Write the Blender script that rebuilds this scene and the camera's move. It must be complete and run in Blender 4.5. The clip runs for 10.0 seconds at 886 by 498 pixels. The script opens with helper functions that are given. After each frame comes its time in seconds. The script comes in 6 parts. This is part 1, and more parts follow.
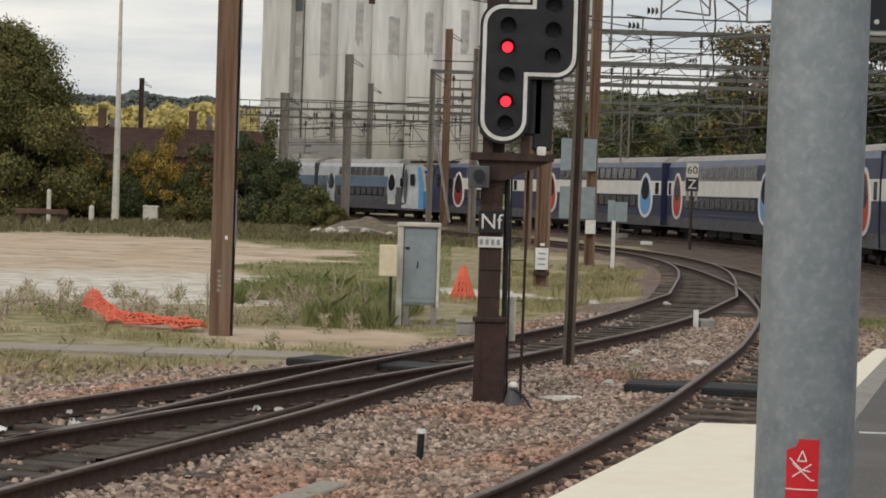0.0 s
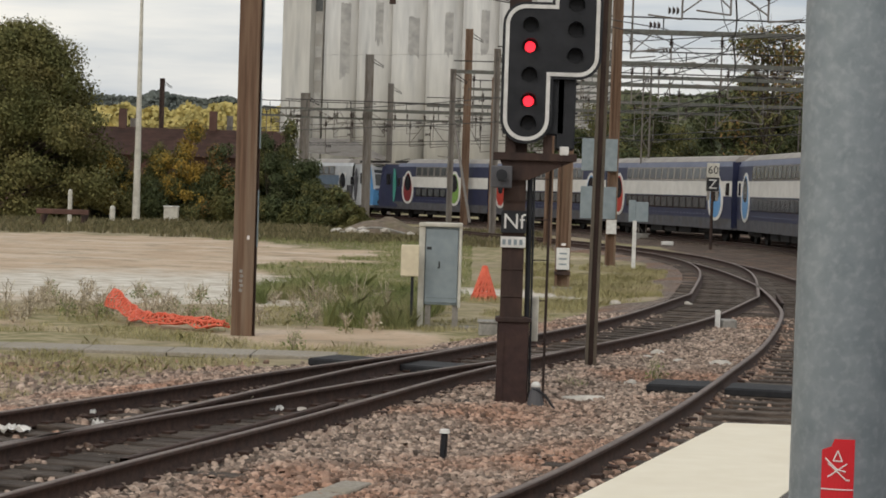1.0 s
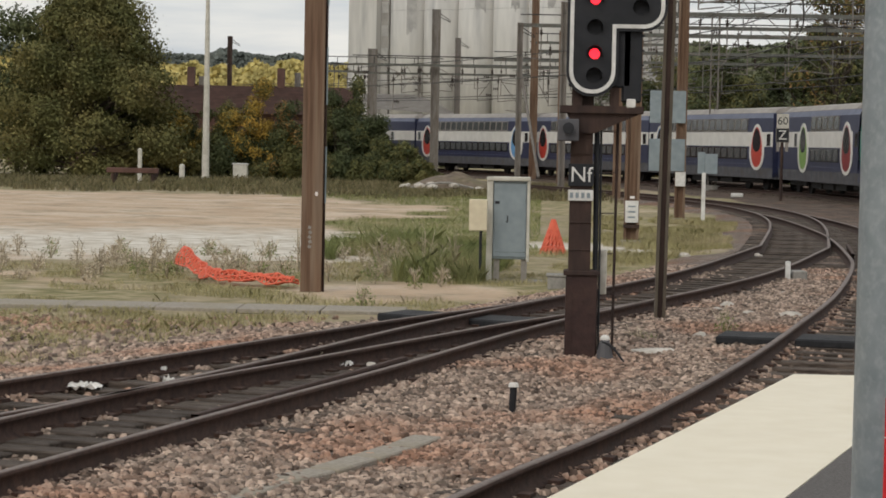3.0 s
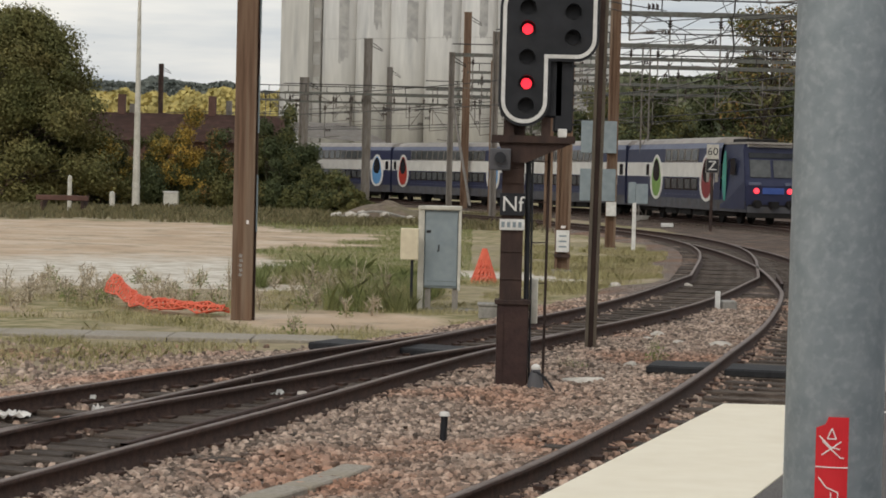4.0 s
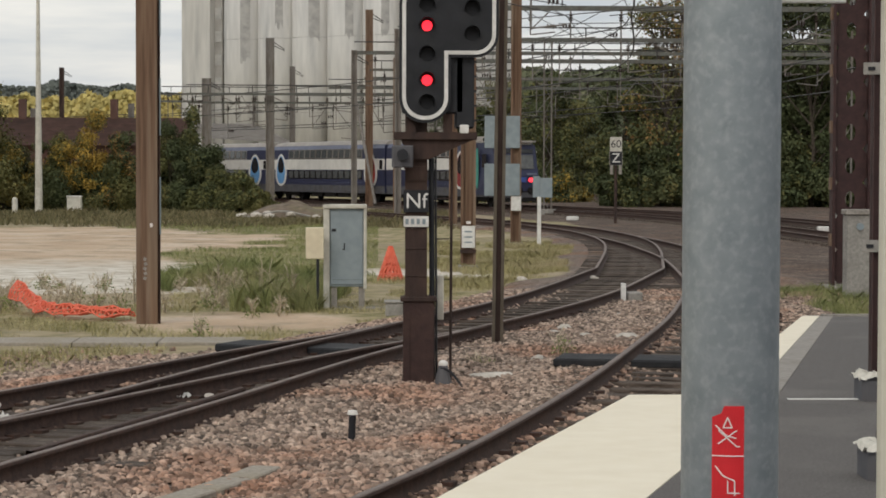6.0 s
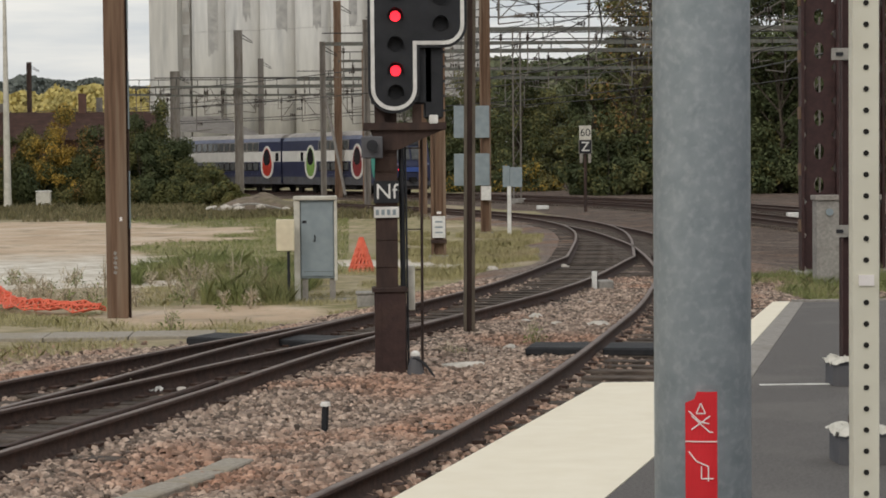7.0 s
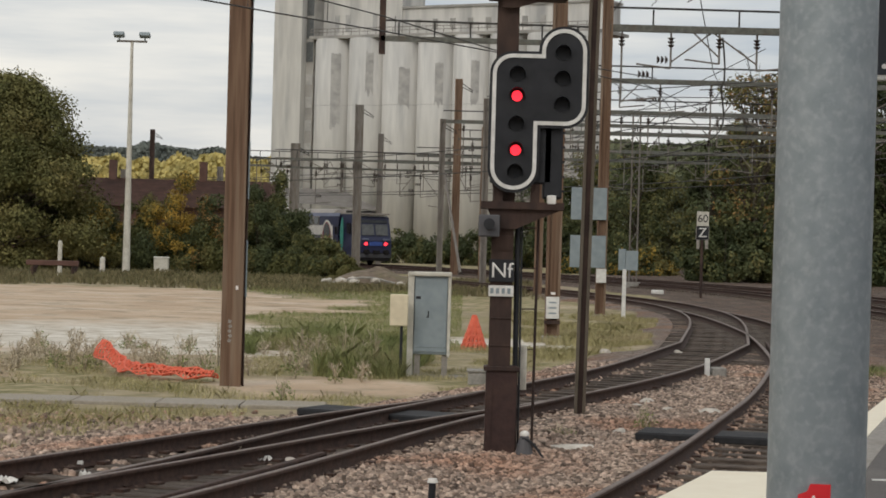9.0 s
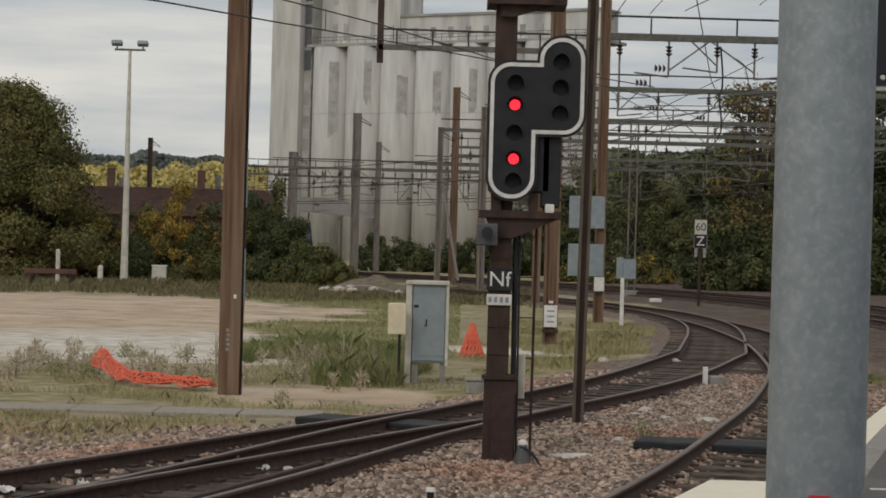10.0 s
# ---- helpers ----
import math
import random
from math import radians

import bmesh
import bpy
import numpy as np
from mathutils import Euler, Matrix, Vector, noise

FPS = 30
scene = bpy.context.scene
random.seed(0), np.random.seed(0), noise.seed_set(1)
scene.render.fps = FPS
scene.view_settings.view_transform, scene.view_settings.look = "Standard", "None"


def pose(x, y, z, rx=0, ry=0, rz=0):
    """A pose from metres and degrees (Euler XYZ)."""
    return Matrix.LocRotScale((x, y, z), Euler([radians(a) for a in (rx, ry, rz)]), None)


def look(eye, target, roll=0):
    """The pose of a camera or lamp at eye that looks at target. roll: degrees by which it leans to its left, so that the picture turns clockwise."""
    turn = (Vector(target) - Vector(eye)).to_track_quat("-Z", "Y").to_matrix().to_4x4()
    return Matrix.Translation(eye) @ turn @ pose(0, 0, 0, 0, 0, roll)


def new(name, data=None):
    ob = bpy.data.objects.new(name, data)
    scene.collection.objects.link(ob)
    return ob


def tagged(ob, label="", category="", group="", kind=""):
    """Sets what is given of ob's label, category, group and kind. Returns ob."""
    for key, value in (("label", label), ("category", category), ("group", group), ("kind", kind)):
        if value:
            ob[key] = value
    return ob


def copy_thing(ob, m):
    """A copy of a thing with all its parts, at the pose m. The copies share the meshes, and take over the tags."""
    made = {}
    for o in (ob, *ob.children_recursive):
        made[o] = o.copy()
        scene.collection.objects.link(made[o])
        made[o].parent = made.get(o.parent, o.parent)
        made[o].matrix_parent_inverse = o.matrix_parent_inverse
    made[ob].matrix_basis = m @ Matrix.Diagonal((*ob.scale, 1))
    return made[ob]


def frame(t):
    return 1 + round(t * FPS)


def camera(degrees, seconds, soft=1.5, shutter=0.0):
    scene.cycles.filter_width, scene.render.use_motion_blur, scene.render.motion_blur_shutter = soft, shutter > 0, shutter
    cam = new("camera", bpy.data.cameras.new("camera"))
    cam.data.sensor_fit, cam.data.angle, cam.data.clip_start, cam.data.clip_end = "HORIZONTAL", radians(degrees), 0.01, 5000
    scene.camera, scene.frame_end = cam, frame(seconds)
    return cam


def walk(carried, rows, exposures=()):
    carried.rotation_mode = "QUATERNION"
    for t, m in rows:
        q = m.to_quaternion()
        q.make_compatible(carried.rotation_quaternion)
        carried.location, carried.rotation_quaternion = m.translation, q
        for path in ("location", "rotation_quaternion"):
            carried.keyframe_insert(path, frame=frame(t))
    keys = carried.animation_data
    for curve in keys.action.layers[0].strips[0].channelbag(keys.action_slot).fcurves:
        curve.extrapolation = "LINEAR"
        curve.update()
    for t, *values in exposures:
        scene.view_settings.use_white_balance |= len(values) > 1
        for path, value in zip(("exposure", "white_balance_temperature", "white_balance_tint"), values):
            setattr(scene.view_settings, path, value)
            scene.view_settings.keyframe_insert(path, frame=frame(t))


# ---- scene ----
cam = camera(23.3, 10.0, soft=1.75)
PATH = [
    (0.0, (0.007, 0.000, 2.156), (-0.117, 29.988, 1.331), 1.85),
    (0.5, (-0.012, 0.000, 2.133), (-0.564, 29.985, 1.359), 2.15),
    (1.0, (-0.023, 0.000, 2.154), (-0.424, 29.986, 1.321), 1.83),
    (1.5, (-0.024, 0.000, 2.153), (-0.006, 29.982, 1.114), 1.24),
    (2.0, (-0.022, 0.000, 2.147), (-0.164, 29.977, 0.989), 1.13),
    (2.2, (-0.024, 0.000, 2.149), (-0.653, 29.969, 0.942), 0.97),
    (3.3, (0.001, 0.000, 2.150), (-1.366, 29.930, 0.620), 1.14),
    (3.5, (-0.001, 0.000, 2.147), (-0.874, 29.957, 0.802), 1.28),
    (4.0, (-0.008, 0.000, 2.149), (-0.408, 29.978, 1.086), 1.42),
    (4.5, (-0.001, 0.000, 2.147), (-0.001, 29.981, 1.074), 1.40),
    (5.0, (0.021, 0.000, 2.152), (0.636, 29.980, 1.230), 0.92),
    (6.5, (0.018, 0.000, 2.150), (1.056, 29.959, 0.967), -0.20),
    (7.0, (0.017, 0.000, 2.149), (1.323, 29.947, 0.930), -0.52),
    (7.5, (0.008, 0.000, 2.154), (1.367, 29.961, 1.453), -0.26),
    (8.0, (0.006, 0.000, 2.156), (1.446, 29.964, 1.821), -0.06),
    (8.5, (0.009, 0.000, 2.154), (0.731, 29.990, 1.904), 0.72),
    (9.0, (0.011, 0.000, 2.148), (-0.284, 29.998, 2.013), 1.58),
    (9.5, (0.011, 0.000, 2.150), (-0.384, 29.997, 2.315), 1.46),
    (10.0, (0.009, 0.000, 2.154), (-0.260, 29.999, 2.135), 1.58),
]
walk(cam, [(t, look(eye, target, roll)) for t, eye, target, roll in PATH],
     [(0.0, 0.0), (7.0, 0.0), (8.0, -0.06), (9.0, -0.06), (9.5, -.09), (10.0, -0.36)])

# ---------------------------------------------------------------- light
world = bpy.data.worlds.new("overcast_sky")
scene.world = world
world.use_nodes = True


def world_nodes():
    nt = world.node_tree
    nd, lk = nt.nodes, nt.links
    bg = nd["Background"]
    sky = nd.new("ShaderNodeTexSky")
    sky.sky_type = "NISHITA"
    sky.sun_disc = False
    sky.sun_elevation, sky.sun_rotation = radians(32), radians(200)
    sky.air_density, sky.dust_density = 1.0, 3.0
    co = nd.new("ShaderNodeTexCoord")
    mp = nd.new("ShaderNodeMapping")
    mp.inputs["Scale"].default_value = (1.6, 1.6, 14.0)
    lk.new(co.outputs["Generated"], mp.inputs["Vector"])
    nz = nd.new("ShaderNodeTexNoise")
    nz.inputs["Scale"].default_value, nz.inputs["Detail"].default_value = 2.2, 6.0
    nz.inputs["Roughness"].default_value = 0.55
    lk.new(mp.outputs["Vector"], nz.inputs["Vector"])
    ramp = nd.new("ShaderNodeValToRGB")
    ramp.color_ramp.elements[0].position, ramp.color_ramp.elements[1].position = 0.36, 0.68
    ramp.color_ramp.elements[0].color = (4.35, 4.8, 5.3, 1)
    ramp.color_ramp.elements[1].color = (8.7, 8.35, 7.65, 1)
    lk.new(nz.outputs["Fac"], ramp.inputs["Fac"])
    mx = nd.new("ShaderNodeMix")
    mx.data_type = "RGBA"
    mx.inputs["Factor"].default_value = 0.9
    lk.new(sky.outputs["Color"], mx.inputs["A"])
    lk.new(ramp.outputs["Color"], mx.inputs["B"])
    lk.new(mx.outputs["Result"], bg.inputs["Color"])
    bg.inputs["Strength"].default_value = 0.118


world_nodes()
sun_data = bpy.data.lights.new("sun", "SUN")
sun_data.energy, sun_data.angle, sun_data.color = 0.9, radians(25), (1.0, 0.95, 0.87)
sun = new("sun", sun_data)
sun.matrix_world = look((0, 0, 60), (24, 55, 10))
scene.view_settings.exposure = 0.0

# ---------------------------------------------------------------- materials


def material(name, a, b, scale=8.0, rough=0.8, metal=0.0, bump=0.2, bump_scale=40.0, stain=None, stain_scale=1.2,
             stain_amount=0.5, island=0.0, randomness=0.0, streak=(1, 1, 1), spec=0.4):
    """Two-scale procedural surface: a fine grain from a to b, broad stains, fine relief."""
    m = bpy.data.materials.new(name)
    m.use_nodes = True
    nd, lk = m.node_tree.nodes, m.node_tree.links
    bsdf = nd["Principled BSDF"]
    co = nd.new("ShaderNodeTexCoord")
    mp = nd.new("ShaderNodeMapping")
    mp.inputs["Scale"].default_value = streak
    lk.new(co.outputs["Object"], mp.inputs["Vector"])
    nz = nd.new("ShaderNodeTexNoise")
    nz.inputs["Scale"].default_value, nz.inputs["Detail"].default_value = scale, 6.0
    lk.new(mp.outputs["Vector"], nz.inputs["Vector"])
    ramp = nd.new("ShaderNodeValToRGB")
    ramp.color_ramp.elements[0].position, ramp.color_ramp.elements[1].position = 0.32, 0.68
    ramp.color_ramp.elements[0].color, ramp.color_ramp.elements[1].color = (*a, 1), (*b, 1)
    lk.new(nz.outputs["Fac"], ramp.inputs["Fac"])
    colour = ramp.outputs["Color"]
    if stain:
        sz = nd.new("ShaderNodeTexNoise")
        sz.inputs["Scale"].default_value, sz.inputs["Detail"].default_value = stain_scale, 4.0
        lk.new(mp.outputs["Vector"], sz.inputs["Vector"])
        sr = nd.new("ShaderNodeMapRange")
        sr.inputs["From Min"].default_value, sr.inputs["From Max"].default_value = 0.48, 0.72
        sr.inputs["To Max"].default_value = stain_amount
        lk.new(sz.outputs["Fac"], sr.inputs["Value"])
        mx = nd.new("ShaderNodeMix")
        mx.data_type = "RGBA"
        lk.new(sr.outputs["Result"], mx.inputs["Factor"])
        lk.new(colour, mx.inputs["A"])
        mx.inputs["B"].default_value = (*stain, 1)
        colour = mx.outputs["Result"]
    if island or randomness:
        src = nd.new("ShaderNodeNewGeometry").outputs["Random Per Island"] if island else nd.new("ShaderNodeObjectInfo").outputs["Random"]
        hs = nd.new("ShaderNodeHueSaturation")
        vr = nd.new("ShaderNodeMapRange")
        amount = island or randomness
        vr.inputs["To Min"].default_value, vr.inputs["To Max"].default_value = 1 - amount, 1 + amount
        lk.new(src, vr.inputs["Value"])
        lk.new(vr.outputs["Result"], hs.inputs["Value"])
        lk.new(colour, hs.inputs["Color"])
        colour = hs.outputs["Color"]
    lk.new(colour, bsdf.inputs["Base Color"])
    bsdf.inputs["Roughness"].default_value, bsdf.inputs["Metallic"].default_value = rough, metal
    bsdf.inputs["Specular IOR Level"].default_value = spec
    if bump:
        bz = nd.new("ShaderNodeTexNoise")
        bz.inputs["Scale"].default_value, bz.inputs["Detail"].default_value = bump_scale, 5.0
        lk.new(mp.outputs["Vector"], bz.inputs["Vector"])
        bn = nd.new("ShaderNodeBump")
        bn.inputs["Strength"].default_value, bn.inputs["Distance"].default_value = bump, 0.02
        lk.new(bz.outputs["Fac"], bn.inputs["Height"])
        lk.new(bn.outputs["Normal"], bsdf.inputs["Normal"])
    return m


def glow(name, colour, strength):
    m = bpy.data.materials.new(name)
    m.use_nodes = True
    b = m.node_tree.nodes["Principled BSDF"]
    b.inputs["Base Color"].default_value = (*colour, 1)
    b.inputs["Emission Color"].default_value = (*colour, 1)
    b.inputs["Emission Strength"].default_value = strength
    return m


M = {
    "rust_rail": material("rusty rail steel", (.036, .019, .014), (.078, .042, .03), 14, .8, 0, .3, 60, (.035, .025, .021), 2, .5),
    "rail_head": material("worn rail head", (.13, .095, .078), (.24, .19, .165), 30, .55, .2, .1, 80, (.10, .06, .045), 3, .7),
    "sleeper": material("tarred wooden sleeper", (.045, .034, .027), (.12, .094, .076), 6, .9, 0, .6, 40, (.17, .138, .114), 3, .5, randomness=.3, streak=(1, 8, 8)),
    "stone": material("ballast stone", (.165, .116, .09), (.455, .352, .28), 9, .9, 0, .4, 60, (.36, .18, .11), .42, .75, island=.7),
    "galvanised": material("galvanised steel", (.345, .40, .445), (.45, .505, .55), 20, .5, .12, .05, 80, (.66, .70, .73), 60, .42),
    "sticker_red": material("red sticker film", (.55, .012, .02), (.66, .02, .03), 9, .45, 0, 0),
    "sticker_white": material("white print", (.75, .70, .68), (.85, .8, .78), 30, .5, 0, 0),
    "black_paint": material("matt black enamel", (.009, .010, .013), (.018, .019, .024), 6, .6, 0, .1, 30, (.034, .034, .036), 4, .45, spec=.4),
    "white_paint": material("white enamel", (.62, .61, .58), (.78, .77, .74), 10, .5, 0, .1, 30, (.45, .42, .38), 3, .5),
    "mast_rust": material("dark rusted signal mast", (.028, .018, .016), (.065, .038, .03), 7, .8, .1, .3, 30, (.10, .062, .045), 2.5, .7, streak=(1, 1, .4)),
    "mast_foot": material("oxide brown mast foot", (.032, .016, .014), (.055, .028, .024), 9, .7, .1, .3, 30, (.085, .05, .035), 3, .5),
    "pole_brown": material("brown weathered steel pole", (.105, .056, .034), (.20, .125, .08), 5, .8, 0, .25, 30, (.29, .23, .17), 1.6, .65, streak=(3.2, 3.2, .16)),
    "pole_grey": material("grey weathered mast", (.15, .135, .12), (.24, .22, .20), 6, .75, .2, .2, 30, (.12, .085, .06), 2, .6, streak=(2, 2, .3)),
    "beam_grey": material("grey green beam paint", (.095, .098, .088), (.165, .168, .15), 8, .8, .1, .2, 30, (.10, .07, .05), 2, .5),
    "pole_olive": material("olive stained post", (.085, .07, .052), (.15, .125, .095), 8, .8, .1, .25, 30, (.07, .045, .03), 2, .6, streak=(2, 2, .3)),
    "panel_grey": material("blue grey sheet metal", (.22, .265, .29), (.28, .325, .345), 5, .55, .1, .05, 30, (.17, .20, .21), 2, .4),
    "cabinet_frame": material("pale concrete cabinet shell", (.50, .48, .42), (.66, .63, .56), 12, .85, 0, .2, 50, (.36, .33, .27), 3, .6),
    "cream": material("cream painted steel", (.66, .58, .42), (.76, .68, .50), 8, .6, 0, .05, 30, (.55, .46, .33), 3, .4),
    "cream_edge": material("cream platform edge paint", (.80, .725, .575), (.84, .77, .625), 5, .8, 0, .15, 70, (.72, .64, .50), 1.7, .35),
    "asphalt": material("platform asphalt", (.085, .078, .074), (.15, .138, .13), 60, .92, 0, .4, 120, (.19, .175, .16), .9, .6),
    "path": material("worn grey path concrete", (.26, .23, .19), (.38, .34, .285), 24, .92, 0, .3, 60, (.30, .26, .19), 1.2, .7),
    "kerb": material("grey concrete kerb", (.23, .21, .19), (.34, .315, .285), 18, .9, 0, .3, 60, (.2, .18, .15), 2, .6),
    "tar_panel": material("black rubber crossing panel", (.012, .012, .014), (.026, .027, .03), 10, .8, 0, .3, 40, (.055, .052, .05), 3, .5),
    "orange_net": material("orange plastic netting", (.70, .115, .06), (.80, .18, .10), 10, .5, 0, .1, 30),
    "post_white": material("perforated cream post", (.66, .63, .52), (.74, .71, .60), 5, .5, .05, .05, 30, (.55, .5, .4), 4, .35),
    "dark_hole": material("dark punched hole", (.012, .01, .009), (.02, .018, .016), 5, .9, 0, 0),
    "column_brown": material("dark red-brown gantry steel", (.030, .013, .013), (.058, .026, .025), 6, .6, .1, .15, 30, (.07, .035, .03), 2, .5),
    "silo": material("weathered pale concrete", (.46, .45, .43), (.645, .63, .595), .45, .92, 0, .1, 2, (.28, .28, .28), .42, .75, randomness=.07, streak=(1.2, 1.2, .16)),
    "silo_patch": material("grey cement render patch", (.31, .305, .30), (.46, .45, .435), .8, .92, 0, .1, 2, (.52, .51, .485), .9, .7),
    # darker copy of the silo concrete; shade of its set-back parts is in the colour
    "silo_dark": material("darker concrete with recess shade", (.30, .29, .27), (.40, .385, .36), .5, .92, 0, .1, 2, (.2, .2, .19), .3, .6),
    "train_blue": material("dark blue coach paint", (.019, .023, .06), (.027, .032, .075), 2, .45, 0, 0, 30, (.035, .04, .08), .8, .5),
    "train_white": material("white coach band", (.66, .64, .60), (.76, .74, .70), 2, .45, 0, 0, 30, (.56, .54, .51), .8, .5),
    "train_roof": material("grey coach roof", (.30, .275, .25), (.38, .35, .32), 2, .7, 0, .1, 10, (.22, .20, .185), .7, .6),
    "train_cornice": material("dull blue cornice paint", (.115, .13, .19), (.155, .17, .24), 2, .5, 0, 0),
    "train_skirt": material("grey underframe", (.075, .075, .085), (.12, .12, .13), 3, .7, 0, .1, 20, (.07, .055, .045), 1.5, .6),
    "train_glass": material("dark tinted coach glass", (.016, .018, .022), (.03, .033, .038), 3, .12, 0, 0),
    "upper_glass": material("grey coach window", (.07, .075, .078), (.12, .125, .125), 3, .15, 0, 0),
    "door_red": material("red door leaf", (.42, .035, .02), (.50, .05, .03), 3, .45, 0, 0),
    "door_maroon": material("dark red door leaf", (.20, .02, .025), (.26, .03, .03), 3, .45, 0, 0),
    "door_blue": material("sky blue door leaf", (.10, .28, .55), (.14, .34, .62), 3, .45, 0, 0),
    "door_green": material("green door leaf", (.17, .30, .06), (.22, .37, .09), 3, .45, 0, 0),
    "cab_teal": material("teal cab door trim", (.05, .27, .22), (.08, .33, .27), 3, .45, 0, 0),
    "old_white": material("old pale coach paint", (.48, .50, .52), (.58, .60, .61), 2, .5, 0, 0, 30, (.4, .41, .42), .8, .5),
    "old_blue": material("old steel blue coach band", (.11, .165, .235), (.15, .21, .285), 2, .5, 0, 0),
    "cab_bright": material("light blue cab front", (.10, .30, .58), (.14, .36, .66), 2, .45, 0, 0),
    "bogie": material("oily bogie steel", (.008, .007, .007), (.02, .018, .016), 6, .8, .2, .2, 20),
    "wire": material("dark catenary wire", (.03, .03, .03), (.06, .055, .05), 10, .6, .4, 0),
    "insulator": material("brown insulator", (.03, .018, .014), (.055, .035, .03), 10, .35, 0, 0),
    "bark": material("tree bark", (.05, .04, .03), (.10, .08, .06), 12, .95, 0, .5, 30),
    "leaf_olive": material("olive green leaves", (.082, .09, .033), (.19, .177, .068), .5, .7, 0, 0, 30, (.20, .15, .055), .4, .55, island=.26, spec=.15),
    "leaf_dark": material("dark green leaves", (.046, .06, .028), (.105, .122, .055), .5, .7, 0, 0, 30, (.14, .135, .055), .4, .5, island=.26, spec=.15),
    "leaf_yellow": material("yellow autumn leaves", (.30, .21, .045), (.46, .29, .06), .6, .75, 0, 0, 30, (.15, .155, .045), .4, .7, island=.3, spec=.15),
    "leaf_rust": material("rust autumn leaves", (.22, .13, .05), (.34, .2, .075), .6, .75, 0, 0, 30, (.15, .14, .05), .5, .6, island=.4, spec=.15),
    # horizon hill leaves: air haze is put into the lightened, bluish green
    "leaf_hill": material("wooded hill leaves tinted by haze", (.10, .115, .105), (.145, .16, .14), .06, .9, 0, 0, 30, (.095, .10, .075), .03, .6, island=.25),
    "band_blue": material("mid blue cab band", (.04, .085, .30), (.06, .11, .36), 2, .45, 0, 0),
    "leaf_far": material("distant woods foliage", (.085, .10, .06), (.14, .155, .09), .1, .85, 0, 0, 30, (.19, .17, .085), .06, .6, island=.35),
    # yellow belt: paler than near leaves, haze included in the colour
    "leaf_far_yellow": material("distant yellow trees paled by haze", (.42, .35, .12), (.60, .49, .18), .2, .85, 0, 0, 30, (.25, .235, .10), .12, .6, island=.2),
    "grass": material("dry grass blades", (.26, .24, .10), (.45, .40, .21), 1.2, .85, 0, 0, 30, (.50, .42, .27), .5, .85, island=.35),
    "grass_green": material("fresh weed leaves", (.15, .185, .062), (.29, .31, .12), 1.2, .8, 0, 0, 30, (.42, .35, .2), .6, .75, island=.35),
    "edge_grass": material("dull rough grass", (.10, .095, .045), (.20, .175, .09), 1.2, .85, 0, 0, 30, (.30, .24, .14), .5, .6, island=.35),
    "weed_dry": material("dried brown weeds", (.34, .28, .19), (.62, .54, .42), 3, .9, 0, 0, 30, island=.4),
    "shed_brick": material("dark red tiled roof", (.085, .045, .035), (.14, .075, .06), 1.5, .9, 0, .2, 5, (.06, .04, .035), .5, .6),
    "plastic_white": material("crumpled white sheeting", (.62, .60, .56), (.80, .78, .74), 12, .6, 0, .3, 30),
    "concrete": material("rough concrete block", (.24, .23, .21), (.36, .34, .31), 16, .9, 0, .4, 50, (.15, .14, .13), 3, .6),
    "sign_black": material("blue-black sign enamel", (.014, .016, .024), (.02, .022, .032), 5, .4, 0, 0),
    "rock": material("pale rubble", (.34, .31, .27), (.52, .48, .43), 6, .9, 0, .3, 40, island=.3),
    "lens_dark": material("unlit dark lens", (.009, .010, .013), (.016, .017, .021), 5, .6, 0, 0, spec=.3),
    "red_light": glow("lit red lamp", (1.0, .022, .04), 1.9),
    "tail_light": glow("lit red tail lamp", (1.0, .04, .06), 2.0),
}

# ---------------------------------------------------------------- mesh tools


def box(bm, centre, size, turn=None, bevel=0.0):
    m = Matrix.Translation(centre)
    if turn is not None:
        m = m @ turn
    made = bmesh.ops.create_cube(bm, size=1, matrix=m @ Matrix.Diagonal((*size, 1)))
    if bevel:
        edges = list({e for v in made["verts"] for e in v.link_edges})
        bmesh.ops.bevel(bm, geom=edges, offset=bevel, segments=1, affect="EDGES")
    return bm


def span(bm, x0, x1, y0, y1, z0, z1, bevel=0.0):
    return box(bm, ((x0 + x1) / 2, (y0 + y1) / 2, (z0 + z1) / 2), (x1 - x0, y1 - y0, z1 - z0), None, bevel)


def rod(bm, a, b, r, seg=8, r2=None):
    a, b = Vector(a), Vector(b)
    turn = (b - a).to_track_quat("Z", "Y").to_matrix().to_4x4()
    bmesh.ops.create_cone(bm, cap_ends=True, segments=seg, radius1=r, radius2=r if r2 is None else r2, depth=(b - a).length,
                          matrix=Matrix.Translation((a + b) / 2) @ turn)
    return bm


def mesh_of(name, bm, mat):
    me = bpy.data.meshes.new(name)
    bm.to_mesh(me)
    bm.free()
    me.materials.append(mat)
    return me


def part(name, bm, mat, parent, label=""):
    ob = new(name, mesh_of(name, bm, mat))
    ob.parent = parent
    if label:
        tagged(ob, label)
    return ob


def share(name, me, parent, m=None):
    ob = new(name, me)
    ob.parent = parent
    if m is not None:
        ob.matrix_basis = m
    return ob


def thing(name, label, category, at=(0, 0, 0), group="", kind=""):
    ob = new(name)
    ob.location = at
    ob.empty_display_size = 0.2
    return tagged(ob, label, category, group, kind)


def solid(name, bm, mat, label, category, group="", kind=""):
    return tagged(new(name, mesh_of(name, bm, mat)), label, category, group, kind)


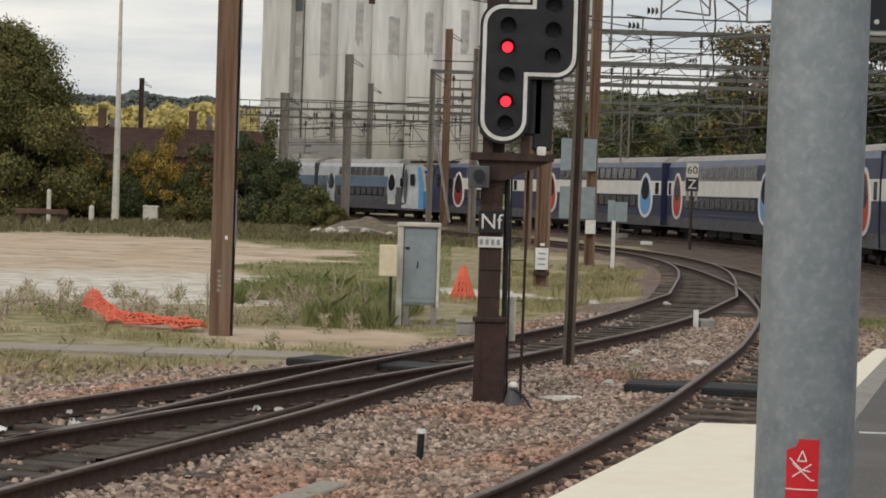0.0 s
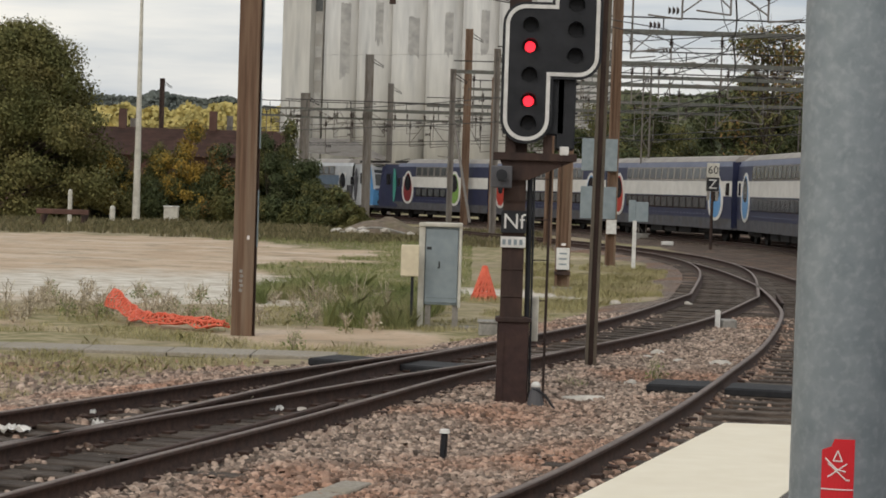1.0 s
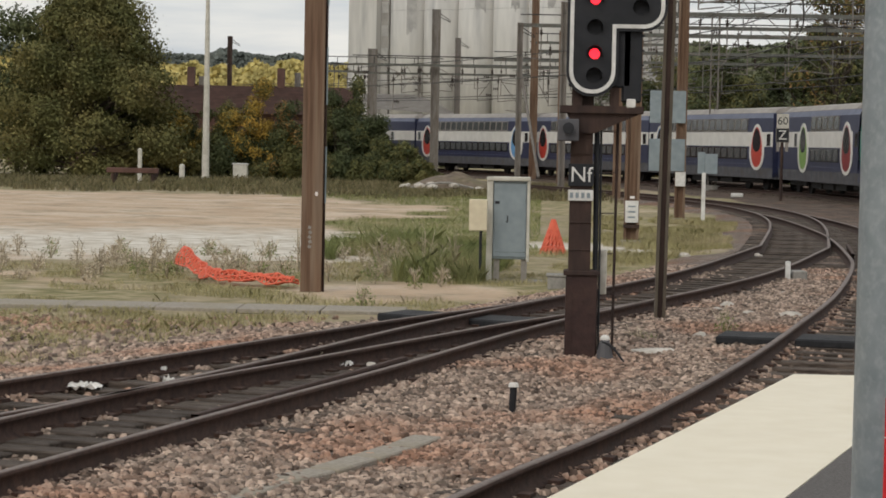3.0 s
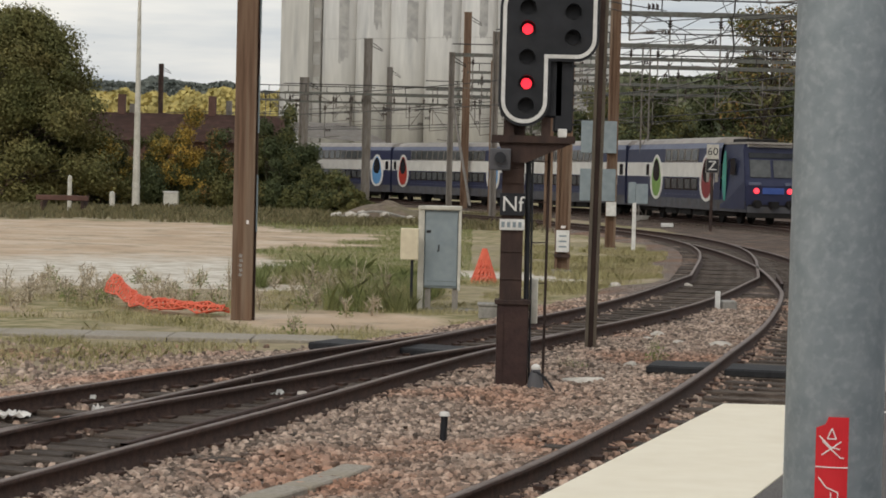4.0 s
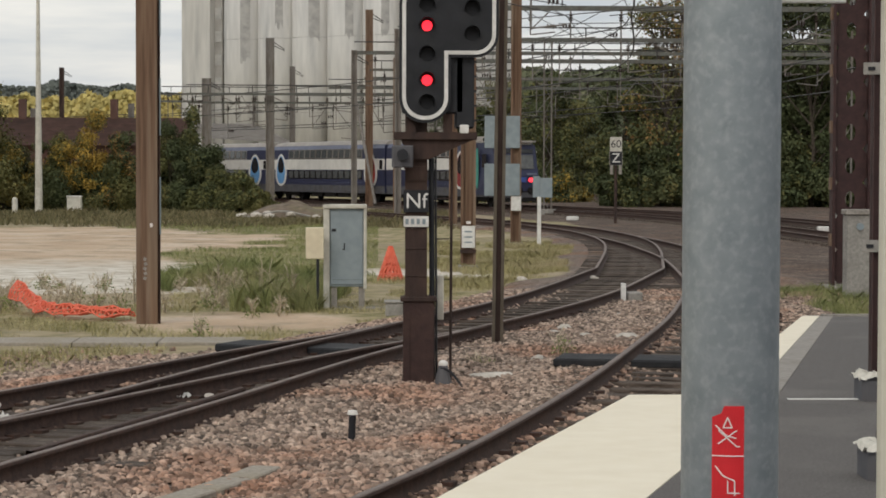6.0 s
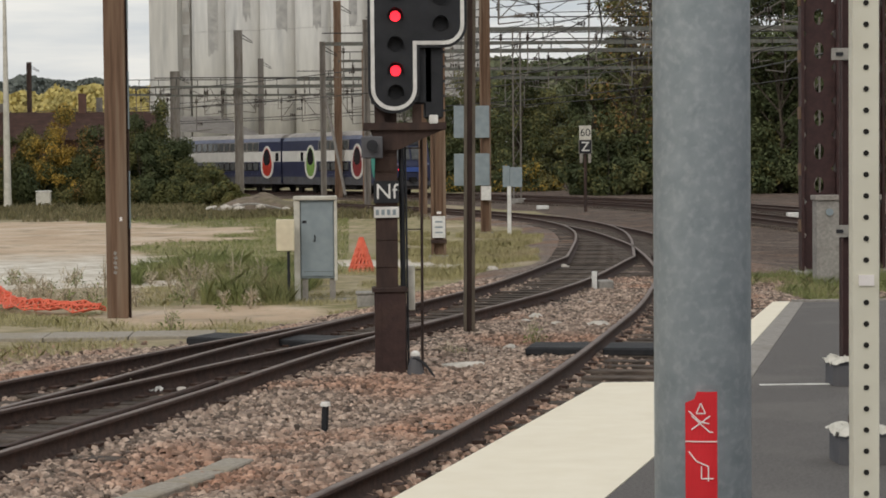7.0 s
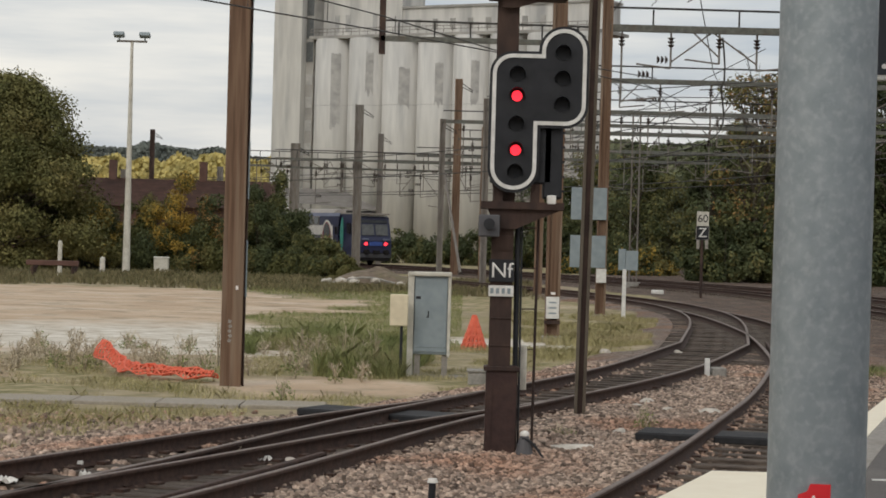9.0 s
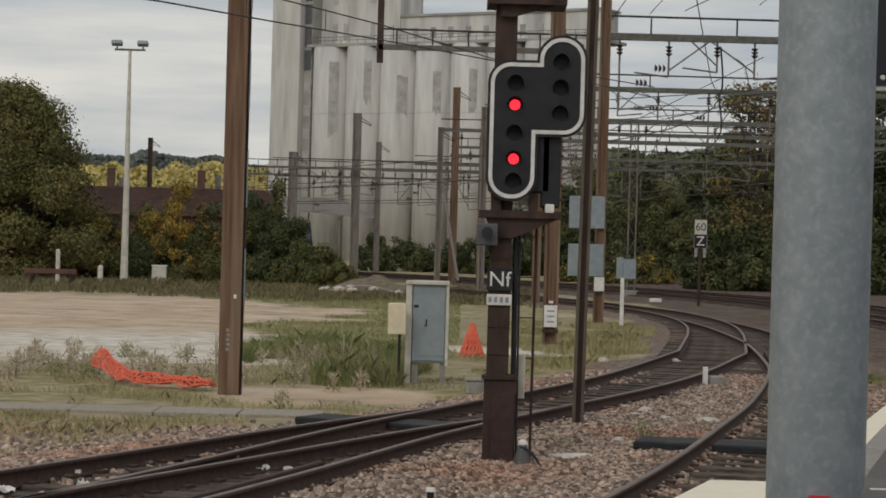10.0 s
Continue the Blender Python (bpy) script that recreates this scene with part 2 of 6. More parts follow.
def quads(name, verts, faces, mat):
    me = bpy.data.meshes.new(name)
    verts, faces = np.asarray(verts, dtype=np.float32), np.asarray(faces, dtype=np.int32)
    n, k = faces.shape
    me.vertices.add(len(verts))
    me.vertices.foreach_set("co", verts.ravel())
    me.loops.add(n * k)
    me.loops.foreach_set("vertex_index", faces.ravel())
    me.polygons.add(n)
    me.polygons.foreach_set("loop_start", np.arange(0, n * k, k, dtype=np.int32))
    me.update(calc_edges=True)
    me.materials.append(mat)
    return me


def outline(bm, points, y0, y1):
    """A flat board of that outline (x, z), from y0 to y1."""
    vs = [bm.verts.new((x, y0, z)) for x, z in points]
    face = bm.faces.new(vs)
    made = bmesh.ops.extrude_face_region(bm, geom=[face])
    for v in made["geom"]:
        if isinstance(v, bmesh.types.BMVert):
            v.co.y = y1
    bmesh.ops.recalc_face_normals(bm, faces=bm.faces)
    return bm


def lettering(name, text, size, mat, parent, m):
    cu = bpy.data.curves.new(name, "FONT")
    cu.body, cu.size, cu.extrude = text, size, 0.004
    cu.align_x, cu.align_y = "CENTER", "CENTER"
    tmp = bpy.data.objects.new(name, cu)
    me = bpy.data.meshes.new_from_object(tmp)
    bpy.data.objects.remove(tmp)
    me.materials.clear()
    me.materials.append(mat)
    ob = share(name, me, parent, m)
    return ob


def upright(x, y, z):
    """Stands lettering up, facing -y."""
    return pose(x, y, z, 90, 0, 0)


def smooth_line(points, step=1.0):
    """A Catmull-Rom line through the points, resampled."""
    p = np.array([points[0]] + list(points) + [points[-1]], dtype=float)
    p[0], p[-1] = 2 * p[1] - p[2], 2 * p[-2] - p[-3]
    out = []
    for i in range(1, len(p) - 2):
        a, b, c, d = p[i - 1:i + 3]
        for s in np.linspace(0, 1, 12, endpoint=False):
            out.append(.5 * (2 * b + (c - a) * s + (2 * a - 5 * b + 4 * c - d) * s * s + (3 * b - a - 3 * c + d) * s ** 3))
    out.append(p[-2])
    out = np.array(out)
    d = np.concatenate([[0], np.cumsum(np.hypot(*np.diff(out[:, :2], axis=0).T))])
    s = np.linspace(0, d[-1], max(2, int(d[-1] / step) + 1))
    return np.stack([np.interp(s, d, out[:, k]) for k in range(out.shape[1])], -1)


def normals_of(line):
    t = np.gradient(line[:, :2], axis=0)
    t /= np.linalg.norm(t, axis=1)[:, None]
    return np.stack([t[:, 1], -t[:, 0]], -1)


def sweep(name, line, section, mat, parent=None):
    """A section (offset to the right, z) swept along a line on plan."""
    n = normals_of(line)
    k = len(section)
    verts = [(*(line[i, :2] + n[i] * o), z) for i in range(len(line)) for o, z in section]
    faces = [(i * k + j, i * k + (j + 1) % k, (i + 1) * k + (j + 1) % k, (i + 1) * k + j) for i in range(len(line) - 1) for j in range(k)]
    me = quads(name, verts, faces, mat)
    ob = new(name, me)
    if parent is not None:
        ob.parent = parent
    return ob

# ---------------------------------------------------------------- plan of the tracks (centre lines)
SIDING_FAR = [(-8.85, 5.6), (-7.0, 10.5), (-5.18, 15.3), (-3.08, 20.68), (-1.2, 25.44), (.82, 30.1), (3.3, 37.8), (5.65, 48.0)]
SIDING_NEAR = [(-6.4, 5.03), (-4.85, 10.63), (-3.46, 15.63), (-2.1, 20.29), (-0.68, 25.5), (.86, 30.15)]
MERGED = [(5.65, 48.0), (6.35, 53.5), (7.05, 59.3), (7.65, 65.7), (7.9, 72.0), (7.65, 79.2), (7.0, 84.5), (5.9, 90.2), (4.5, 96.0),
          (1.6, 105.5), (-2.0, 115.5), (-6.5, 126.0), (-12.5, 138.0)]
PLATFORM_TRACK = [(-2.4, 4.0), (-1.35, 7.6), (-0.35, 10.8), (0.49, 13.6), (1.41, 16.4), (2.74, 21.3), (3.95, 26.5), (5.2, 32.3), (6.5, 39.75),
                  (7.1, 44.7), (7.85, 53.3), (8.1, 60.0), (8.15, 66.0), (7.95, 72.0)]


def bend(s):
    """Heading of the running line, degrees to the left of +y, s metres past its middle mark."""
    return float(np.interp(s, (-110, -15, 0, 10, 25, 45, 80), (-6.0, 3.0, 12.0, 15.0, 18.5, 24.5, 33.0)))


def running_line():
    """Points of the running line every metre: place and heading by distance from the mark."""
    table = {0: (13.0, 109.5)}
    for sign, last in ((1, 330), (-1, -110)):
        x, y = table[0]
        for k in range(0, last, sign):
            a = radians(bend(k + .5 * sign))
            x, y = x - sign * math.sin(a), y + sign * math.cos(a)
            table[k + sign] = (x, y)
    return table


LINE_TABLE = running_line()


def on_line(s, off=0.0):
    """Place and heading on the running line, off metres to its right."""
    k = math.floor(s)
    f = s - k
    (xa, ya), (xb, yb) = LINE_TABLE[k], LINE_TABLE[k + 1]
    a = radians(bend(s))
    return xa + (xb - xa) * f + off * math.cos(a), ya + (yb - ya) * f + off * math.sin(a), math.degrees(a)


RUNNING = [on_line(-105 + 6 * i)[:2] for i in range(68)]
RUNNING_OUTER = [on_line(-105 + 6 * i, 4.2)[:2] for i in range(68)]
lines = {k: smooth_line(v, 0.5) for k, v in (("far", SIDING_FAR), ("near", SIDING_NEAR), ("merged", MERGED), ("platform", PLATFORM_TRACK),
                                             ("running", RUNNING), ("outer", RUNNING_OUTER))}


def distance_to(xy, line):
    best = np.full(len(xy), 1e9)
    for a in line[::2]:
        best = np.minimum(best, (xy[:, 0] - a[0]) ** 2 + (xy[:, 1] - a[1]) ** 2)
    return np.sqrt(best)


def value_noise(x, y, scale, seed=0):
    """Smooth value noise on arrays, 0 to 1."""
    rs = np.random.RandomState(seed)
    table = rs.rand(128, 128)
    u, v = x / scale, y / scale
    i, j = np.floor(u).astype(int), np.floor(v).astype(int)
    fu, fv = u - i, v - j
    fu, fv = fu * fu * (3 - 2 * fu), fv * fv * (3 - 2 * fv)
    g = lambda a, b: table[a % 128, b % 128]
    return (g(i, j) * (1 - fu) + g(i + 1, j) * fu) * (1 - fv) + (g(i, j + 1) * (1 - fu) + g(i + 1, j + 1) * fu) * fv


def zones(x, y):
    """Ballast, grass, sand and dark ballast shares of the ground at points of the plan."""
    xy = np.stack([x, y], -1)
    near = np.minimum.reduce([distance_to(xy, lines[k]) for k in ("far", "near", "merged", "platform")])
    run = np.minimum(distance_to(xy, lines["running"]), distance_to(xy, lines["outer"]))
    n1, n2 = value_noise(x, y, 1.3, 1), value_noise(x, y, 5.0, 2)
    wob = (n1 - .5) * 1.0 + (n2 - .5) * 1.2
    ballast = np.clip((2.3 + 1.0 * ((y < 28) & (x < 0)) - near + wob * .7) / .5, 0, 1)
    # the wedge between the two lines is all ballast up to the far end, and the strip towards the running line is gravel
    mast_side = np.clip((x - (-4.2 + .385 * (y - 15))) / .8, 0, 1) * (y < 46) * np.clip((y - 3) / 2, 0, 1)
    wedge = mast_side * np.clip((46 - y) / 6, 0, 1)
    ballast = np.maximum(ballast, wedge)
    east = np.clip((x - 8.6) / 1.0, 0, 1) * (y > 44)
    ballast = np.maximum(ballast, east)
    dark = np.maximum(np.maximum(np.clip((6.0 - run + wob) / .8, 0, 1), east * .7), np.clip((1.0 - near + wob * .35) / .4, 0, 1) * np.interp(y, (26, 40), (.45, .8)))
    sand = np.clip((y - 37.5 + wob * 6) / 3, 0, 1) * np.clip((93 - y + wob * 4) / 3, 0, 1) * np.clip((-2.6 - .05 * (y - 40) - x + wob * 4) / 1.5, 0, 1)
    patch = np.exp(-(((x + 1.9) / 1.9) ** 2 + ((y - 34.0) / 2.2) ** 2)) * 1.45
    strip = np.exp(-(((x - 1.6) / 2.0) ** 2 + ((y - 50.5) / 2.0) ** 2)) * 1.6
    sand = np.clip(np.maximum.reduce([sand, patch + wob * .9, strip + wob * .6]), 0, 1)
    green_isles = np.clip((value_noise(x, y * .45, 4.0, 7) - .62) * 6, 0, 1) * (y > 47) * np.clip((x + 9) / 3, 0, 1)
    sand = sand * (1 - green_isles)
    grass = np.clip(.35 + n2 * .9 + wob * .3, 0, 1)
    return ballast, dark, sand, grass


def ground_height(x, y):
    near = np.minimum.reduce([distance_to(np.stack([x, y], -1), lines[k]) for k in ("far", "near", "merged", "platform")])
    return -0.25 + .075 * np.clip((2.4 - near) / .8, 0, 1) - .04 * np.clip((.66 - near) / .08, 0, 1) + (value_noise(x, y, .8, 4) - .5) * .04


def ground_material():
    m = bpy.data.materials.new("rail yard ground")
    m.use_nodes = True
    nd, lk = m.node_tree.nodes, m.node_tree.links
    bsdf = nd["Principled BSDF"]
    bsdf.inputs["Roughness"].default_value, bsdf.inputs["Specular IOR Level"].default_value = .95, .2
    co = nd.new("ShaderNodeTexCoord")

    def tex(scale, detail=6.0):
        n = nd.new("ShaderNodeTexNoise")
        n.inputs["Scale"].default_value, n.inputs["Detail"].default_value = scale, detail
        lk.new(co.outputs["Object"], n.inputs["Vector"])
        return n.outputs["Fac"]

    def ramp(fac, stops):
        r = nd.new("ShaderNodeValToRGB")
        e = r.color_ramp.elements
        while len(e) < len(stops):
            e.new(0.5)
        for el, (pos, col) in zip(e, stops):
            el.position, el.color = pos, (*col, 1)
        lk.new(fac, r.inputs["Fac"])
        return r.outputs["Color"]

    def mix(fac, a, b):
        n = nd.new("ShaderNodeMix")
        n.data_type = "RGBA"
        lk.new(fac, n.inputs["Factor"])
        lk.new(a, n.inputs["A"])
        lk.new(b, n.inputs["B"])
        return n.outputs["Result"]

    def share_of(name):
        a = nd.new("ShaderNodeAttribute")
        a.attribute_name = name
        return a.outputs["Fac"]

    def crisp(name, scale, width=.25):
        add = nd.new("ShaderNodeMath")
        add.operation = "MULTIPLY_ADD"
        lk.new(tex(scale), add.inputs[0])
        add.inputs[1].default_value = .9
        lk.new(share_of(name), add.inputs[2])
        r = nd.new("ShaderNodeMapRange")
        r.inputs["From Min"].default_value, r.inputs["From Max"].default_value = .95 - width, .95 + width
        lk.new(add.outputs[0], r.inputs["Value"])
        return r.outputs["Result"]

    vor = nd.new("ShaderNodeTexVoronoi")
    vor.inputs["Scale"].default_value = 24.0
    lk.new(co.outputs["Object"], vor.inputs["Vector"])
    bw = nd.new("ShaderNodeRGBToBW")
    lk.new(vor.outputs["Color"], bw.inputs["Color"])
    soil = ramp(tex(1.1), [(.3, (.25, .20, .135)), (.7, (.43, .355, .25))])
    grass = ramp(tex(3.0), [(.3, (.15, .145, .062)), (.5, (.27, .235, .12)), (.7, (.44, .365, .24))])
    sand = ramp(tex(.35), [(.3, (.44, .315, .21)), (.5, (.555, .42, .30)), (.72, (.65, .54, .425))])
    sand = mix(ramp(tex(7.0), [(.5, (0, 0, 0)), (.72, (.55, .55, .55))]), sand, soil)
    sand = mix(ramp(bw.outputs["Val"], [(.75, (0, 0, 0)), (.95, (.5, .5, .5))]), sand, ramp(tex(2.0), [(.3, (.30, .25, .19)), (.7, (.6, .55, .47))]))
    sand = mix(ramp(tex(.8, 8.0), [(.52, (0, 0, 0)), (.66, (.75, .75, .75))]), sand, ramp(tex(3.0), [(.3, (.24, .19, .13)), (.7, (.42, .345, .25))]))
    # ballast ground, darker than the loose stones: shade of their gaps is in the colour
    stones = ramp(bw.outputs["Val"], [(.15, (.07, .054, .045)), (.5, (.165, .127, .105)), (.85, (.33, .27, .232))])
    rusty = ramp(bw.outputs["Val"], [(.15, (.09, .05, .033)), (.5, (.20, .115, .075)), (.85, (.34, .22, .16))])
    stones = mix(ramp(tex(.32, 3.0), [(.45, (0, 0, 0)), (.62, (1, 1, 1))]), stones, rusty)
    dark = ramp(bw.outputs["Val"], [(.2, (.04, .029, .023)), (.8, (.15, .11, .087))])
    dark = mix(ramp(tex(1.1, 8.0), [(.46, (0, 0, 0)), (.66, (.7, .7, .7))]), dark, stones)
    pale = ramp(tex(2.2, 8.0), [(.3, (.44, .38, .30)), (.5, (.60, .55, .47)), (.7, (.74, .70, .63))])
    sand = mix(crisp("pale", 1.4, .3), sand, pale)
    c = mix(crisp("grass", 1.7, .3), soil, grass)
    c = mix(crisp("sand", 1.2, .25), c, sand)
    c = mix(crisp("ballast", 3.0, .2), c, stones)
    c = mix(crisp("dark", 2.0, .25), c, dark)
    lk.new(c, bsdf.inputs["Base Color"])
    bn = nd.new("ShaderNodeBump")
    bn.inputs["Strength"].default_value, bn.inputs["Distance"].default_value = .6, .03
    lk.new(bw.outputs["Val"], bn.inputs["Height"])
    lk.new(bn.outputs["Normal"], bsdf.inputs["Normal"])
    return m


def build_ground():
    xs = np.unique(np.concatenate([np.linspace(-3000, -120, 14), np.linspace(-120, -30, 40), np.linspace(-30, -10, 70), np.linspace(-10, 18, 200),
                                   np.linspace(18, 60, 60), np.linspace(60, 200, 20), np.linspace(200, 3000, 12)]))
    ys = np.unique(np.concatenate([np.linspace(-300, 0, 8), np.linspace(0, 60, 300), np.linspace(60, 140, 160), np.linspace(140, 300, 60),
                                   np.linspace(300, 900, 20), np.linspace(900, 4500, 8)]))
    gx, gy = np.meshgrid(xs, ys)
    x, y = gx.ravel(), gy.ravel()
    z = ground_height(x, y)
    nx = len(xs)
    i = np.arange(len(ys) - 1)[:, None] * nx + np.arange(nx - 1)[None]
    i = i.ravel()
    me = quads("ground", np.stack([x, y, z], -1), np.stack([i, i + 1, i + nx + 1, i + nx], -1), ground_material())
    for name, values in zip(("ballast", "dark", "sand", "grass"), zones(x, y)):
        me.attributes.new(name, "FLOAT", "POINT").data.foreach_set("value", values.astype(np.float32))
    bleached = np.exp(-((y - 49 - 5 * (value_noise(x, y, 7.0, 15) - .5)) / 8.5) ** 2) * .9
    me.attributes.new("pale", "FLOAT", "POINT").data.foreach_set("value", bleached.astype(np.float32))
    me.polygons.foreach_set("use_smooth", np.ones(len(me.polygons), dtype=bool))
    tagged(new("ground", me), "sandy rail yard ground with ballast, sparse grass and gravel", "ground", kind="structure")


build_ground()

# ---------------------------------------------------------------- tracks
RAIL = [(-.07, -.172), (.07, -.172), (.07, -.158), (.012, -.135), (.012, -.045), (.036, -.034), (.036, -.004), (-.036, -.004), (-.036, -.034),
        (-.012, -.045), (-.012, -.135), (-.07, -.158)]
HEAD = [(-.034, -.004), (.034, -.004), (.034, .001), (-.034, .001)]


def sleeper_mesh():
    bm = bmesh.new()
    box(bm, (0, 0, 0), (2.5, .24, .14), None, .012)
    return mesh_of("sleeper", bm, M["sleeper"])


SLEEPER = sleeper_mesh()


def half_gauge(line):
    """Half the rail spacing along a line; the old sidings are laid a little tighter."""
    return np.interp(line[:, 1], (28, 40), (.65, .752))[:, None] if line[0, 0] < -5 else np.full((len(line), 1), .752)


def build_track(name, line, label, pieces=True, pitch=0.62, first=0, last=10 ** 6):
    t = thing(name, label, "track", kind="structure")
    n = normals_of(line)
    half = half_gauge(line)
    for side in (-1, 1):
        rail = line[:, :2] + n * half * side
        r = sweep("rail", rail, RAIL, M["rust_rail"], t)
        sweep("rail_head", rail, HEAD, M["rail_head"], r)
    d = np.concatenate([[0], np.cumsum(np.hypot(*np.diff(line[:, :2], axis=0).T))])
    spots = []
    for k, s in enumerate(np.arange(.3, d[-1], pitch)):
        x, y = np.interp(s, d, line[:, 0]), np.interp(s, d, line[:, 1])
        nx, ny = np.interp(s, d, n[:, 0]), np.interp(s, d, n[:, 1])
        spots.append((x, y, math.degrees(math.atan2(ny, nx)) + random.uniform(-1.2, 1.2), random.uniform(-.012, .006)))
    if pieces:
        for x, y, a, dz in spots[first:last]:
            share("sleeper", SLEEPER, t, pose(x, y, -.226 + dz, 0, 0, a))
    else:
        bm = bmesh.new()
        for x, y, a, dz in spots:
            box(bm, (x, y, -.243 + dz), (2.5, .24, .14), Matrix.Rotation(radians(a), 4, "Z"))
        tagged(part("sleepers", bm, M["sleeper"], t), kind="stuff")
    return t


build_track("track_1", lines["far"], "rusty siding track on worn wooden sleepers")
build_track("track_2", lines["near"], "rusty diverging siding track on wooden sleepers")
build_track("track_3", lines["platform"], "rusty platform track on dark wooden sleepers")
build_track("track_4", lines["merged"], "rusty curved track leading off to the running line", last=60)
build_track("track_5", lines["running"], "curved running line used by the train", pieces=False)
build_track("track_6", lines["outer"], "second curved running line", pieces=False)


def fastenings():
    """Chair plates and screws beside the nearest rails, and a few fishplates."""
    for key in ("near", "far", "platform"):
        line = lines[key]
        n = normals_of(line)
        d = np.concatenate([[0], np.cumsum(np.hypot(*np.diff(line[:, :2], axis=0).T))])
        bm = bmesh.new()
        for s in np.arange(.3, min(d[-1], 32), .62):
            x, y = np.interp(s, d, line[:, 0]), np.interp(s, d, line[:, 1])
            nx, ny = np.interp(s, d, n[:, 0]), np.interp(s, d, n[:, 1])
            turn = Matrix.Rotation(math.atan2(ny, nx), 4, "Z")
            for side in (-.752, .752) if key == "platform" else (-.65, .65):
                for o in (-.115, .115):
                    box(bm, (x + nx * (side + o), y + ny * (side + o), -.155), (.09, .13, .05), turn)
        tagged(solid("rail_fastenings", bm, M["rust_rail"], "rusty chair plates and screws along the rails", "fastenings", kind="stuff"))


fastenings()


def check_rail(line, side, s0, s1, off, name, label):
    """A short guard or blade rail beside a running rail."""
    n = normals_of(line)
    d = np.concatenate([[0], np.cumsum(np.hypot(*np.diff(line[:, :2], axis=0).T))])
    seg = (d >= s0) & (d <= s1)
    cut = line[seg, :2] + n[seg] * (side + np.linspace(off, off * 1.6, seg.sum())[:, None])
    r = sweep(name, cut, RAIL, M["rust_rail"])
    sweep("rail_head", cut, HEAD, M["rust_rail"], r)
    tagged(r, label, "rail")


check_rail(lines["near"], .65, 12, 17.5, -.12, "guard_rail", "short rusty guard rail inside the siding rail")
check_rail(lines["platform"], -.752, 42, 47, .14, "guard_rail", "short rusty guard rail at the junction")


def crossing_panels():
    """Black rubber panels laid between and beside the siding rails."""
    for line, s0, w in ((lines["far"], 23.2, 1.25), (lines["platform"], 22.3, 1.0)):
        n = normals_of(line)
        d = np.concatenate([[0], np.cumsum(np.hypot(*np.diff(line[:, :2], axis=0).T))])
        x, y = np.interp(s0, d, line[:, 0]), np.interp(s0, d, line[:, 1])
        nx, ny = np.interp(s0, d, n[:, 0]), np.interp(s0, d, n[:, 1])
        a = math.atan2(ny, nx)
        for k, (off, width) in enumerate(((-1.22, .9), (0, 1.1)) if w > 1.2 else ((-1.2, .75), (0, 1.3))):
            bm = bmesh.new()
            box(bm, (0, 0, 0), (width, .8, .1), None, .02)
            ob = solid("crossing_panel", bm, M["tar_panel"], "black rubber crossing panel beside the rails", "panel", "crossing panels")
            ob.matrix_basis = Matrix.Translation((x + nx * off, y + ny * off, -.115)) @ Matrix.Rotation(a, 4, "Z")


crossing_panels()

# the footpath that leads to the crossing, and a low cable duct in the ballast
bm = bmesh.new()
for i in range(9):
    x = -12.2 + i * 1.15
    box(bm, (x + .57, 29.55 + i * .035, -.225), (1.135, .95, .07), Matrix.Rotation(random.uniform(-.01, .01), 4, "Z"), .01)
solid("footpath", bm, M["path"], "narrow grey footpath leading to the crossing", "path", kind="structure")


def duct():
    pts = smooth_line([(-3.0, 10.8), (-2.3, 12.9), (-1.87, 14.24), (-1.22, 15.82), (-.86, 16.95)], .62)
    n = normals_of(pts)
    for i in range(len(pts) - 1):
        bm = bmesh.new()
        p, q = pts[i], pts[i + 1]
        box(bm, (0, 0, 0), (.25, .605, .09), None, .012)
        ob = solid("cable_duct_cover", bm, M["path"], "grey concrete cable duct cover in the ballast", "duct cover", "duct covers")
        ob.matrix_basis = pose((p[0] + q[0]) / 2, (p[1] + q[1]) / 2, -.222, random.uniform(-1, 1), 0, math.degrees(math.atan2(q[1] - p[1], q[0] - p[0])) - 90)


duct()


def stones_cloud(name, count, region, mat, label, size=(.013, .036), seed=3):
    """Loose stones as real lumps on the ground, scattered over a region of the plan."""
    rs = np.random.RandomState(seed)
    base = np.array([(-1, -1, -.6), (1, -1, -.7), (1, 1, -.6), (-1, 1, -.7), (-.7, -.6, .7), (.6, -.8, .5), (.8, .6, .7), (-.6, .7, .5)], dtype=float)
    faces = np.array([(0, 1, 5, 4), (1, 2, 6, 5), (2, 3, 7, 6), (3, 0, 4, 7), (4, 5, 6, 7)])
    x, y, keep = region(rs, count)
    x, y = x[keep], y[keep]
    n = len(x)
    z = ground_height(x, y)
    s = rs.uniform(*size, n)[:, None] * rs.uniform(.6, 1.2, (n, 3))
    a = rs.uniform(0, 6.28, n)
    tilt = rs.uniform(-.7, .7, n)
    v = base[None] * s[:, None] * rs.uniform(.75, 1.2, (n, 8, 3))
    vy, vz = v[..., 1] * np.cos(tilt)[:, None] - v[..., 2] * np.sin(tilt)[:, None], v[..., 1] * np.sin(tilt)[:, None] + v[..., 2] * np.cos(tilt)[:, None]
    vx = v[..., 0]
    px = vx * np.cos(a)[:, None] - vy * np.sin(a)[:, None] + x[:, None]
    py = vx * np.sin(a)[:, None] + vy * np.cos(a)[:, None] + y[:, None]
    pz = vz + (z + rs.uniform(-.006, .022, n))[:, None]
    verts = np.stack([px, py, pz], -1).reshape(-1, 3)
    f = (faces[None] + (np.arange(n) * 8)[:, None, None]).reshape(-1, 4)
    return tagged(new(name, quads(name, verts, f, mat)), label, "ballast", kind="stuff")


